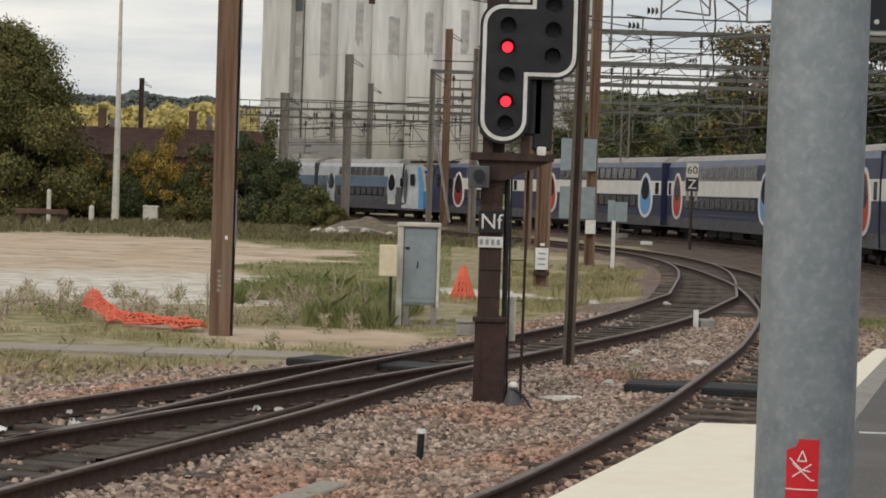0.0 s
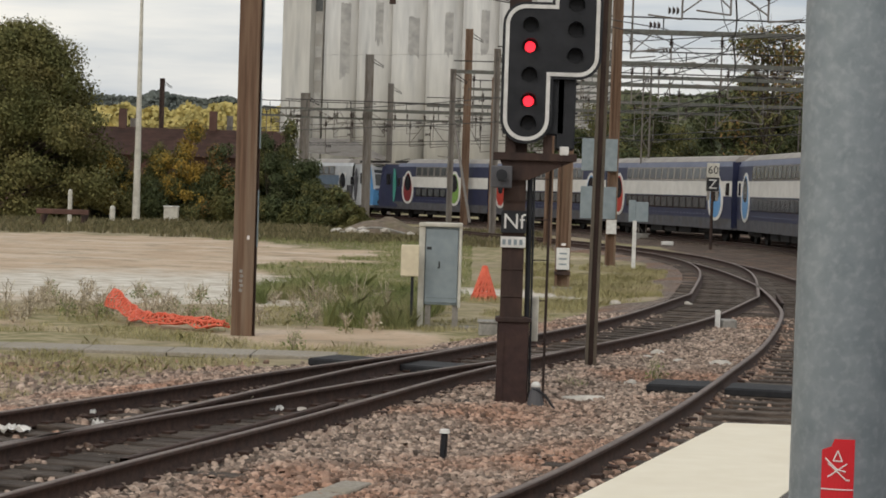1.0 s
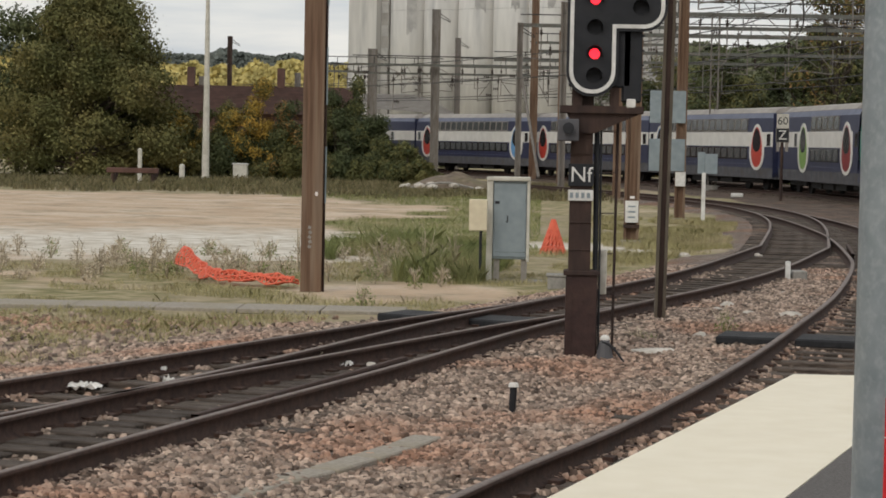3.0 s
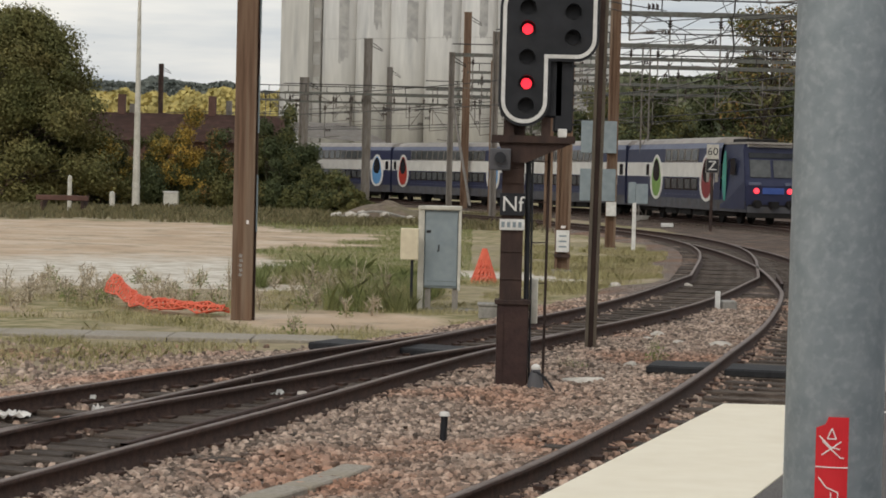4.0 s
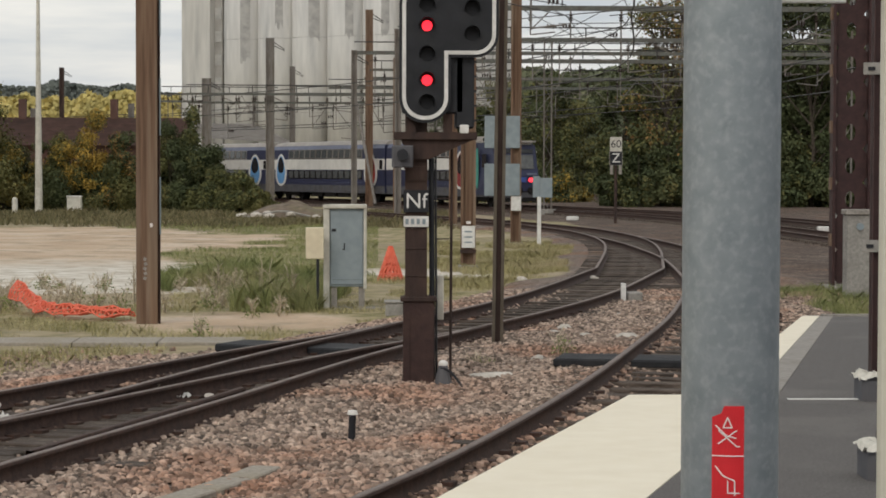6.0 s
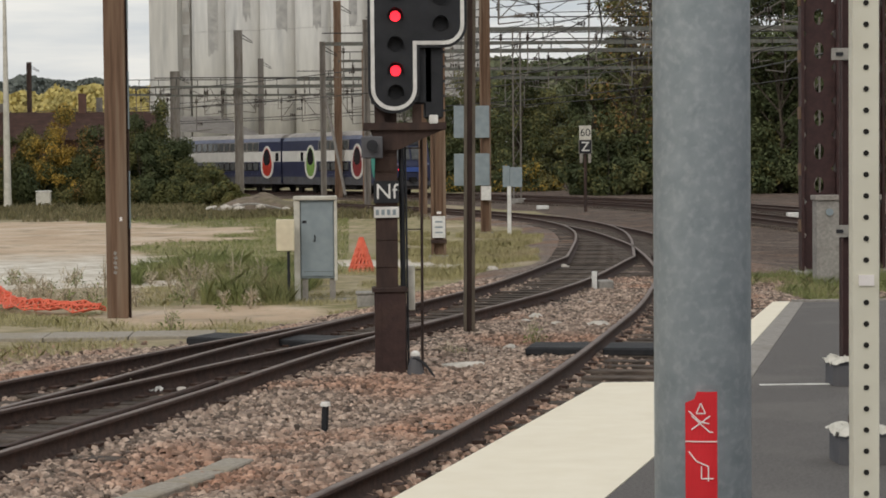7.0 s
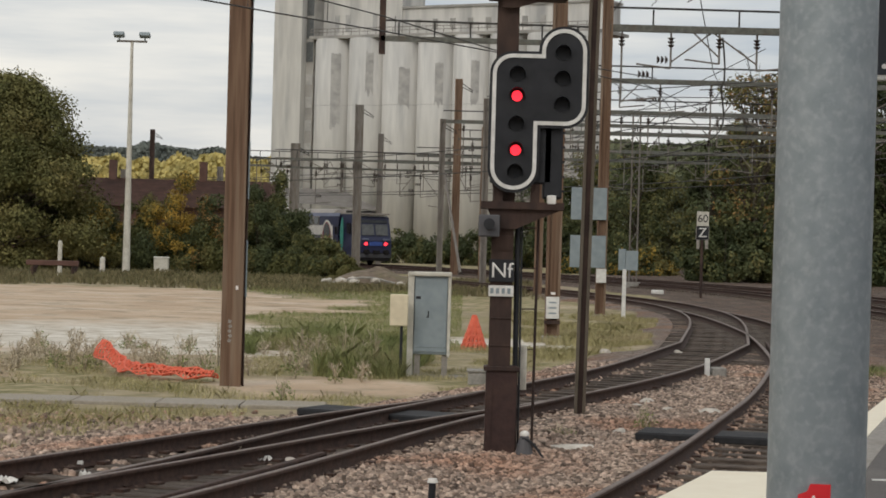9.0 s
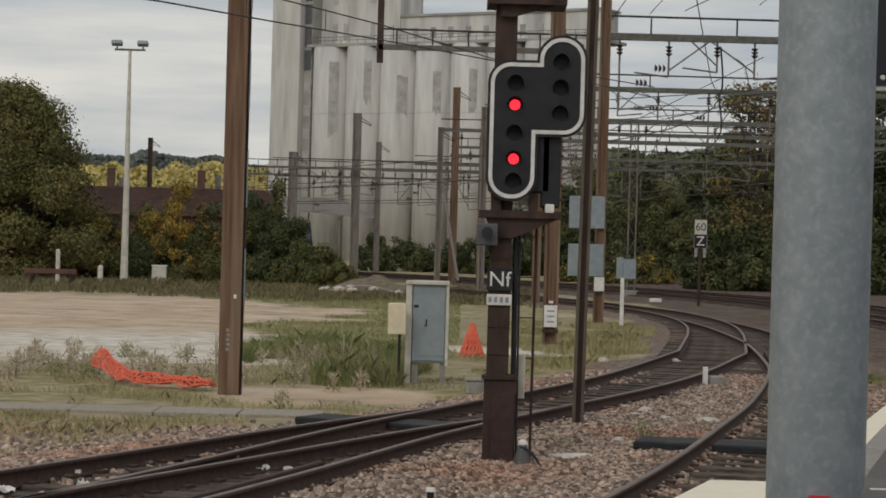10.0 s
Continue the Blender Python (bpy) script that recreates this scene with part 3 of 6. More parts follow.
def near_ballast(rs, count):
    y = 8 + 34 * rs.rand(count) ** 1.6
    x = -7 + 16.5 * rs.rand(count)
    b, d, s, g = zones(x, y)
    bed = np.minimum.reduce([distance_to(np.stack([x, y], -1), lines[k]) for k in ("far", "near", "merged", "platform")]) < .62
    return x, y, (b > .45) & (rs.rand(count) < .3 + b) & ((d < .3) | (rs.rand(count) < .5)) & (~bed | (rs.rand(count) < .5))


def fringe(rs, count):
    y = 14 + 24 * rs.rand(count)
    x = -11 + 10 * rs.rand(count)
    b, d, s, g = zones(x, y)
    return x, y, (b < .6) & (x < -3.2 + .37 * (y - 17)) & (y < 29 - rs.rand(count) * 3)


stones_cloud("ballast_stones", 270000, near_ballast, M["stone"], "loose pinkish grey ballast stones between the tracks")
stones_cloud("ballast_fringe", 18000, fringe, M["stone"], "scattered ballast stones at the siding's edge", (.02, .05), 5)


def rubble():
    """Single pale stones and litter that stand out of the ballast."""
    spots = [(1.34, 24.6, .3, .2, .05), (2.75, 31.6, .17, .12, .1), (2.55, 30.7, .14, .1, .08), (2.95, 30.4, .12, .1, .07), (3.5, 30.0, .22, .16, .1), (3.95, 34.8, .2, .13, .06),
             (-1.72, 22.05, .11, .09, .07), (-4.05, 21.2, .14, .08, .04), (3.1, 46.5, .14, .1, .09), (-.12, 22.6, .07, .05, .05), (4.7, 46.6, .12, .1, .09), (2.0, 26.6, .1, .08, .07)]
    for k, (x, y, a, b, c) in enumerate(spots):
        bm = bmesh.new()
        bmesh.ops.create_icosphere(bm, subdivisions=2, radius=1)
        for v in bm.verts:
            v.co *= 1 + .25 * noise.noise(v.co * 1.7 + Vector((k * 3.1, 0, 0)))
            v.co.x, v.co.y, v.co.z = v.co.x * a, v.co.y * b, v.co.z * c
        ob = solid("pale_stone", bm, M["rock"], "pale flat stone lying in the ballast", "stone", "loose pale stones")
        ob.matrix_basis = pose(x, y, -.2, 0, 0, k * 47)


rubble()


def litter():
    """Scraps of white plastic caught between the siding rails."""
    for k, (x, y, a, b) in enumerate(((-4.12, 19.3, .15, .12), (-3.75, 20.9, .1, .07), (-2.03, 21.75, .13, .1), (-3.45, 19.9, .05, .05))):
        bm = bmesh.new()
        bmesh.ops.create_grid(bm, x_segments=9, y_segments=9, size=1)
        for v in bm.verts:
            q = Vector((v.co.x * 2.4 + k * 5, v.co.y * 2.4, k))
            v.co = Vector((v.co.x * a * (1 + .3 * noise.noise(q)), v.co.y * b * (1 + .3 * noise.noise(q * 1.4)), .045 + .07 * noise.noise(q * 1.7)))
        ob = solid("plastic_scrap", bm, M["plastic_white"], "crumpled scrap of white plastic between the rails", "litter", "plastic scraps")
        ob.matrix_basis = pose(x, y, -.17, 0, 0, 31 * k)


litter()

# ---------------------------------------------------------------- platform and its ramp
CREST = 15.3


def edge_x(y):
    return .25 + (y - 10.28) * .312


def build_platform():
    p = thing("platform", "station platform end with cream edge, kerb and asphalt", "platform", kind="structure")
    ys = [-6, 0, 4, 8, 10.28, 12.6, CREST]

    def slab(name, inner, outer, z0, z1, mat, label=""):
        bm = bmesh.new()
        rows = []
        for y in ys:
            e = edge_x(y)
            rows.append([bm.verts.new((e + inner, y, z0)), bm.verts.new((e + outer, y, z0)), bm.verts.new((e + outer, y, z1)), bm.verts.new((e + inner, y, z1))])
        for a, b in zip(rows, rows[1:]):
            for j in range(4):
                bm.faces.new((a[j], a[(j + 1) % 4], b[(j + 1) % 4], b[j]))
        bm.faces.new(rows[0]), bm.faces.new(rows[-1])
        bmesh.ops.recalc_face_normals(bm, faces=bm.faces)
        return part(name, bm, mat, p, label)

    slab("platform_body", .06, 9.0, -.6, .53, M["kerb"], "grey concrete platform wall")
    slab("edge_strip", .0, 1.03, .42, .556, M["cream_edge"], "cream painted platform edge")
    slab("surface", 1.034, 9.0, .50, .552, M["asphalt"], "dark grey asphalt platform surface")
    # the ramp that falls away behind the crest
    def ramp(name, x0a, x1a, x0b, x1b, lift, mat, label):
        bm = bmesh.new()
        ya, yb, za, zb = CREST + .002, 27.5, .55, .30
        vs = [bm.verts.new(q) for q in ((x0a, ya, za + lift), (x1a, ya, za + lift), (x1b, yb, zb + lift), (x0b, yb, zb + lift))]
        vb = [bm.verts.new((v.co.x, v.co.y, -.6)) for v in vs]
        bm.faces.new(vs)
        for i in range(4):
            bm.faces.new((vs[i], vb[i], vb[(i + 1) % 4], vs[(i + 1) % 4]))
        bmesh.ops.recalc_face_normals(bm, faces=bm.faces)
        part(name, bm, mat, p, label)
    ramp("ramp_edge", 2.36, 2.66, 5.48, 5.70, .004, M["cream_edge"], "cream painted ramp edge")
    ramp("ramp_kerb", 2.662, 2.88, 5.702, 5.88, .0, M["kerb"], "grey concrete ramp kerb")
    ramp("ramp_surface", 2.882, 10.5, 5.882, 13.0, -.004, M["asphalt"], "dark asphalt ramp")
    bm = bmesh.new()
    span(bm, 2.9, 3.62, CREST - .32, CREST - .27, .552, .558)
    part("painted_line", bm, M["white_paint"], p, "thin white painted line")
    bm = bmesh.new()
    span(bm, 5.74, 12.5, 27.45, 27.6, .25, .32)
    part("end_kerb", bm, M["kerb"], p)


build_platform()

# ---------------------------------------------------------------- things on the platform


def wrap(bm, r, y0):
    """Bends what lies flat before the shaft round it."""
    for v in bm.verts:
        a, extra = v.co.x / r, v.co.y - y0
        v.co.x, v.co.y = (r - extra) * math.sin(a), -(r - extra) * math.cos(a)


def platform_pole():
    t = thing("platform_pole", "round galvanised steel pole standing on the platform", "pole", (.747, 4.42, .55))
    bm = bmesh.new()
    bmesh.ops.create_cone(bm, cap_ends=True, segments=48, radius1=.1005, radius2=.0995, depth=7.0, matrix=Matrix.Translation((0, 0, 3.5)))
    for f in bm.faces:
        f.smooth = len(f.verts) == 4
    part("shaft", bm, M["galvanised"], t)
    bm = bmesh.new()
    span(bm, -.2, .2, -.2, .2, 0, .025, .004)
    part("base_plate", bm, M["galvanised"], t)
    for sx in (-.16, .16):
        for sy in (-.16, .16):
            bm = bmesh.new()
            rod(bm, (sx, sy, .02), (sx, sy, .06), .014, 6)
            part("bolt", bm, M["galvanised"], t)
    # warning sticker on the face towards the camera
    y = -.1
    bm = bmesh.new()
    pts = [(-.053, .90), (.013, .90), (.013, 1.127), (-.028, 1.127), (-.034, 1.112), (-.053, 1.104)]
    outline(bm, pts, y, y + .004)
    bmesh.ops.subdivide_edges(bm, edges=[e for e in bm.edges if abs(e.verts[0].co.x - e.verts[1].co.x) > .03], cuts=6, use_grid_fill=True)
    wrap(bm, .1015, y)
    s = part("sticker", bm, M["sticker_red"], t, "red electric hazard sticker with white pictograms")
    bm = bmesh.new()
    for k in range(8):
        rod(bm, (-.053 + .00825 * k, y, 1.0255), (-.053 + .00825 * (k + 1), y, 1.0255), .0012, 5)
    for a, b in (((-.03, 1.083), (-.021, 1.104)), ((-.021, 1.104), (-.012, 1.083)), ((-.012, 1.083), (-.03, 1.083)),
                 ((-.04, 1.05), (-.002, 1.078)), ((-.04, 1.078), (-.004, 1.046)), ((-.046, 1.088), (-.022, 1.066)), ((-.022, 1.066), (-.004, 1.062)), ((-.004, 1.045), (.004, 1.045)),
                 ((-.046, 1.005), (-.03, .985)), ((-.03, .985), (-.006, .975)), ((-.02, .975), (-.02, .95)), ((-.006, .975), (-.006, .945)), ((-.02, .95), (.004, .95))):
        rod(bm, (a[0], y, a[1]), (b[0], y, b[1]), .0014, 5)
    wrap(bm, .1035, y)
    part("pictogram", bm, M["sticker_white"], s)


platform_pole()


def sign_post():
    """The perforated post with the lettered board."""
    t = thing("sign_post", "cream perforated steel post carrying a platform sign", "sign post", (1.226, 5.0, .55))
    bm = bmesh.new()
    span(bm, -.032, .032, -.02, .02, 0, 3.6, .003)
    part("post", bm, M["post_white"], t)
    bm = bmesh.new()
    span(bm, -.09, .09, -.09, .09, 0, .015)
    part("foot_plate", bm, M["post_white"], t)
    me = None
    for i in range(70):
        z = .06 + i * .05
        if me is None:
            bm = bmesh.new()
            rod(bm, (0, -.004, 0), (0, .001, 0), .0065, 10)
            me = mesh_of("hole", bm, M["dark_hole"])
        share("hole", me, t, pose(0, -.0195, z))
    bm = bmesh.new()
    span(bm, -.018, .018, -.026, -.02, 1.3, 1.325)
    part("small_label", bm, M["sticker_white"], t)
    for z in (2.014, 2.5):
        bm = bmesh.new()
        span(bm, -.122, -.03, -.012, .012, z, z + .022, .002)
        span(bm, .03, .4, -.012, .012, z, z + .022, .002)
        part("arm", bm, M["post_white"], t)
    b = thing("platform_sign", "blue-black enamel platform sign with white border and letter", "sign", (1.104, 4.99, 2.545))
    bm = bmesh.new()
    span(bm, -.345, 0, -.012, .012, 0, .42, .002)
    part("border", bm, M["white_paint"], b)
    bm = bmesh.new()
    span(bm, -.334, -.011, -.016, -.011, .011, .409)
    part("board", bm, M["sign_black"], b)
    lettering("letter", "V", .19, M["white_paint"], b, upright(-.073, -.018, .125))
    # a figure that stands mostly behind the pole, as a plain ring
    bm = bmesh.new()
    for i in range(20):
        a, c = math.tau * i / 20, math.tau * (i + 1) / 20
        rod(bm, (-.22 + .055 * math.cos(a), -.018, .125 + .085 * math.sin(a)), (-.22 + .055 * math.cos(c), -.018, .125 + .085 * math.sin(c)), .011, 6)
    part("figure", bm, M["white_paint"], b)
    bm = bmesh.new()
    rod(bm, (-.135, -.02, .03), (-.135, -.012, .03), .006, 10)
    part("rivet", bm, M["sticker_white"], b)


sign_post()


def crumpled(name, centre, size, seed, parent, label):
    bm = bmesh.new()
    bmesh.ops.create_grid(bm, x_segments=12, y_segments=12, size=1)
    for v in bm.verts:
        q = Vector((v.co.x * 3 + seed, v.co.y * 3, seed))
        r = max(abs(v.co.x), abs(v.co.y))
        drop = max(0, r - .72) * 2.4
        v.co = Vector((v.co.x * size[0] * (1 + .12 * noise.noise(q)), v.co.y * size[1] * (1 + .12 * noise.noise(q * 1.3)),
                       size[2] * (.5 + .6 * noise.noise(q * 1.5) - drop)))
    bmesh.ops.translate(bm, verts=bm.verts, vec=centre)
    return part(name, bm, M["cabinet_frame"], parent, label)


def footed_post(x, y, z, height, seed):
    t = thing("ramp_post", "dark brown steel post in a concrete block draped with white sheeting", "post", (x, y, z), "footed posts")
    bm = bmesh.new()
    span(bm, -.052, .052, -.006, .006, 0, height)
    span(bm, -.052, -.042, -.05, .05, 0, height)
    span(bm, .042, .052, -.05, .05, 0, height)
    part("post", bm, M["column_brown"], t)
    bm = bmesh.new()
    box(bm, (.0, 0, .07), (.27, .3, .2), None, .03)
    part("foot_block", bm, M["train_skirt"], t, "rough grey concrete foot block")
    crumpled("sheeting", (0, 0, .17), (.15, .17, .05), seed, t, "crumpled white plastic sheeting")
    for k, h in enumerate((1.04, 2.28)):
        if h < height:
            bm = bmesh.new()
            span(bm, -.13, .1, -.066, -.054, h, h + .085, .003)
            part("clip_plate", bm, M["concrete"], t, "grey clip plate")
            bm = bmesh.new()
            span(bm, -.1, -.05, -.075, -.066, h + .03, h + .055)
            part("clip", bm, M["black_paint"], t)


footed_post(3.53, 15.0, .553, 6.5, 1.0)
footed_post(2.69, 11.15, .553, .24, 4.0)


def castellated_column(x, y, height):
    t = thing("gantry_column", "tall dark red-brown gantry column with round web holes", "column", (x, y, -.25), "gantry columns")
    w = .72
    for s in (-1, 1):
        bm = bmesh.new()
        span(bm, s * w / 2 - .03, s * w / 2 + .03, -.16, .16, 0, height, .004)
        part("flange", bm, M["column_brown"], t)
    # the web, with an opening through it at each hole
    pitch, r, k = .685, .165, 20
    me = None
    for i in range(int(height / pitch)):
        z0 = i * pitch
        if me is None:
            bm = bmesh.new()
            inner = [(r * .62 * math.cos(math.tau * j / k), pitch / 2 + r * math.sin(math.tau * j / k)) for j in range(k)]
            outer = []
            for j in range(k):
                c, s = math.cos(math.tau * j / k), math.sin(math.tau * j / k)
                f = min((w / 2 - .03) / abs(c) if abs(c) > 1e-6 else 9, (pitch / 2) / abs(s) if abs(s) > 1e-6 else 9)
                outer.append((f * c, pitch / 2 + f * s))
            for yy in (-.012, .012):
                vi = [bm.verts.new((a, yy, b)) for a, b in inner]
                vo = [bm.verts.new((a, yy, b)) for a, b in outer]
                for j in range(k):
                    bm.faces.new((vi[j], vi[(j + 1) % k], vo[(j + 1) % k], vo[j]))
            bmesh.ops.recalc_face_normals(bm, faces=bm.faces)
            me = mesh_of("web", bm, M["column_brown"])
        share("web", me, t, pose(0, 0, z0 + .14))
    bm = bmesh.new()
    for i in range(8):
        span(bm, -w / 2 - .06, -w / 2 - .028, -.1, .1, .9 + i * 1.15, 1.15 + i * 1.15)
    part("batten", bm, M["pole_brown"], t)
    bm = bmesh.new()
    span(bm, -w / 2 - .2, w / 2 + .2, -.4, .4, 0, .1, .02)
    part("footing", bm, M["concrete"], t)
    return t


column = castellated_column(9.63, 43.6, 12.0)
copy_thing(column, pose(10.75, 44.3, -.25))


def relay_box():
    t = thing("relay_box", "grey lidded trackside relay box beside the gantry column", "relay box", (9.1, 40.5, -.25))
    bm = bmesh.new()
    span(bm, -.24, .24, -.2, .2, 0, 1.6, .015)
    part("body", bm, M["concrete"], t)
    bm = bmesh.new()
    span(bm, -.27, .27, -.24, .24, 1.6, 1.7, .012)
    part("lid", bm, M["kerb"], t)
    bm = bmesh.new()
    rod(bm, (0, -.2, 1.38), (0, -.235, 1.38), .07, 14)
    part("badge", bm, M["panel_grey"], t)
    c = copy_thing(t, pose(9.85, 40.6, -.25))
    return c


relay_box()

# ---------------------------------------------------------------- the signal


def rounded(points):
    """Outline from corner points (x, z, radius)."""
    out = []
    n = len(points)
    for i, (x, z, r) in enumerate(points):
        p, a, b = Vector((x, z)), Vector(points[i - 1][:2]), Vector(points[(i + 1) % n][:2])
        if r <= 0:
            out.append((x, z))
            continue
        u, v = (a - p).normalized(), (b - p).normalized()
        half = u.angle(v) / 2
        d = r / math.tan(half)
        c = p + (u + v).normalized() * (r / math.sin(half))
        s, e = p + u * d, p + v * d
        a0, a1 = math.atan2(s.y - c.y, s.x - c.x), math.atan2(e.y - c.y, e.x - c.x)
        while a1 - a0 > math.pi:
            a1 -= math.tau
        while a1 - a0 < -math.pi:
            a1 += math.tau
        for k in range(9):
            w = a0 + (a1 - a0) * k / 8
            out.append((c.x + r * math.cos(w), c.y + r * math.sin(w)))
    return out


def visor(parent, x, z, y, me=[]):
    if not me:
        bm = bmesh.new()
        k, r = 12, .085
        rows = []
        for yy, rr in ((0, r), (-.17, r * 1.02)):
            rows.append([bm.verts.new((rr * math.cos(a), yy, rr * math.sin(a))) for a in [radians(-25 + 230 * j / k) for j in range(k + 1)]])
        # the hood is cut back towards its lower ends
        for j, v in enumerate(rows[1]):
            v.co.y = -.17 * max(.25, math.sin(radians(180 * j / k)))
        for j in range(k):
            bm.faces.new((rows[0][j], rows[0][j + 1], rows[1][j + 1], rows[1][j]))
        bmesh.ops.solidify(bm, geom=bm.faces[:], thickness=.006)
        me.append(mesh_of("visor", bm, M["black_paint"]))
    return share("visor", me[0], parent, pose(x, y, z))


def signal():
    t = thing("railway_signal", "black railway signal with two lit red lamps, rusted mast", "railway signal", (.46, 23.7, -.25))
    Z = .25                                         # heights below are over the rails
    # mast foot and H-section mast
    bm = bmesh.new()
    span(bm, -.172, .172, -.12, .12, 0, .78 + Z, .01)
    span(bm, -.155, -.10, -.135, -.119, .02, .7 + Z)
    part("mast_foot", bm, M["mast_foot"], t, "oxide brown boxed mast foot")
    bm = bmesh.new()
    span(bm, -.2, .2, -.15, .15, .72 + Z, .77 + Z, .006)
    part("collar", bm, M["mast_rust"], t)
    for x0, x1, y0, y1 in ((-.15, .09, -.12, -.1), (-.15, .09, .08, .1), (-.045, -.02, -.1, .08)):
        bm = bmesh.new()
        span(bm, x0, x1, y0, y1, .77 + Z, 7.4)
        part("mast_section", bm, M["mast_rust"], t)
    for i in range(9):
        bm = bmesh.new()
        rod(bm, (-.15, -.125, 1.0 + Z + i * .3), (.09, -.125, 1.0 + Z + i * .3), .008, 6)
        part("batten_bar", bm, M["mast_rust"], t)
    # cable conduits on its side
    for x, r, z1 in ((.2, .012, 2.6), (.155, .03, 2.5)):
        bm = bmesh.new()
        rod(bm, (x, -.02, .1), (x - .02, -.02, z1 + Z), r, 8)
        part("conduit", bm, M["black_paint"], t)
    bm = bmesh.new()
    rod(bm, (.36, .25, 0), (.37, .2, 2.5 + Z), .016, 8)
    part("cable_riser", bm, M["mast_rust"], t)
    for i in range(5):
        bm = bmesh.new()
        rod(bm, (.2, .1, .5 + Z + .45 * i), (.37, .22, .5 + Z + .45 * i), .007, 5)
        part("riser_clip", bm, M["mast_rust"], t)
    # small grey box and the white connector at its side
    bm = bmesh.new()
    span(bm, .19, .28, .1, .2, .5 + Z, 1.0 + Z, .01)
    part("side_box", bm, M["cabinet_frame"], t, "pale grey connection box")
    bm = bmesh.new()
    bmesh.ops.create_uvsphere(bm, u_segments=12, v_segments=8, radius=.055, matrix=Matrix.Translation((.27, -.1, .28)) @ Matrix.Diagonal((1, 1, .8, 1)))
    part("cable_cap", bm, M["plastic_white"], t, "white cap of the cable entry")
    bm = bmesh.new()
    rod(bm, (.27, -.1, .0), (.27, -.1, .27), .12, 10, .05)
    part("cable_cone", bm, M["train_skirt"], t, "dark grey cable entry cone")
    bm = bmesh.new()
    prev = None
    for k in range(7):
        q = (.24 + .04 * k, -.14 - .01 * k, .24 - .006 * k * k)
        if prev:
            rod(bm, prev, q, .014, 6)
        prev = q
    part("ground_cable", bm, M["black_paint"], t)
    # bracket shelf and camera box under the head
    bm = bmesh.new()
    span(bm, -.28, .63, -.22, .3, 2.5 + Z, 2.53 + Z)
    span(bm, -.28, .63, -.235, -.22, 2.5 + Z, 2.58 + Z)
    part("shelf", bm, M["mast_rust"], t, "rusted bracket shelf")
    for y in (-.18, .2):
        bm = bmesh.new()
        outline(bm, [(-.2, 2.5 + Z), (.6, 2.5 + Z), (.1, 2.28 + Z), (-.1, 2.28 + Z)], y, y + .015)
        part("gusset", bm, M["mast_rust"], t)
    bm = bmesh.new()
    span(bm, -.3, -.07, -.38, -.12, 2.19 + Z, 2.43 + Z, .012)
    c = part("lamp_box", bm, M["train_skirt"], t, "small dark grey repeater lamp box")
    bm = bmesh.new()
    rod(bm, (-.185, -.38, 2.33 + Z), (-.185, -.46, 2.33 + Z), .062, 14)
    part("hood", bm, M["black_paint"], c)
    bm = bmesh.new()
    span(bm, -.14, .06, -.14, -.12, 2.05 + Z, 2.2 + Z)
    part("lamp_bracket", bm, M["mast_rust"], t)
    # head
    x0 = -.46                                       # plan x to the mast's own axis

    def board(grow):
        g = grow
        return rounded([(.29 - g + x0, 2.73 - g + Z, .22 + g), (.75 + g + x0, 2.73 - g + Z, .22 + g), (.75 + g + x0, 3.44 - g + Z, 0), (1.27 + g + x0, 3.44 - g + Z, .2 + g),
                        (1.27 + g + x0, 4.45 + g + Z, .22 + g), (.82 - g + x0, 4.45 + g + Z, .22 + g), (.82 - g + x0, 4.17 + g + Z, 0), (.29 - g + x0, 4.17 + g + Z, .2 + g)])
    bm = bmesh.new()
    outline(bm, board(.05), -.3, -.22)
    head = part("target_board", bm, M["black_paint"], t, "black rounded signal target board")
    bm = bmesh.new()
    a, b = board(.02), board(-.022)
    loops = [[bm.verts.new((x, y, z)) for x, z in pts] for pts, y in ((a, -.302), (a, -.312), (b, -.312), (b, -.302))]
    for u, v in zip(loops, loops[1:]):
        for i in range(len(u)):
            j = (i + 1) % len(u)
            bm.faces.new((u[i], u[j], v[j], v[i]))
    bmesh.ops.recalc_face_normals(bm, faces=bm.faces)
    part("border_line", bm, M["white_paint"], head, "white painted border")
    lit = {(0, 3.73), (0, 3.14)}
    for col, zs in ((0, (3.96, 3.73, 3.42, 3.14, 2.90)), (1, (4.2, 3.92, 3.64))):
        x = (.54 if col == 0 else 1.03) + x0
        for z in zs:
            bm = bmesh.new()
            rod(bm, (x, -.3, z + Z), (x, -.312, z + Z), .058 if (col, z) in lit else .07, 18)
            part("lens", bm, M["red_light"] if (col, z) in lit else M["lens_dark"], head, "lit red lamp" if (col, z) in lit else "unlit dark lamp")
            visor(head, x, z + Z, -.3)
    for xa, xb, za, zb in ((.27, .95, 2.78, 4.1), (.85, 1.06, 2.62, 4.4)):
        bm = bmesh.new()
        span(bm, xa + x0, xb + x0, -.22, .06, za + Z, zb + Z, .02)
        part("lamp_housing", bm, M["black_paint"], t)
    for k in range(5):
        bm = bmesh.new()
        span(bm, 1.055 + x0, 1.085 + x0, -.18, .02, 2.7 + .16 * k + Z, 2.72 + .16 * k + Z)
        part("housing_rib", bm, M["black_paint"], t)
    bm = bmesh.new()
    span(bm, .90 + x0, 1.0 + x0, -.24, -.16, 2.56 + Z, 2.66 + Z, .01)
    part("cable_gland", bm, M["plastic_white"], t, "pale cable gland")
    bm = bmesh.new()
    span(bm, .32 + x0, .42 + x0, -.2, -.1, 2.55 + Z, 2.8 + Z)
    part("head_bracket", bm, M["mast_rust"], t)
    bm = bmesh.new()
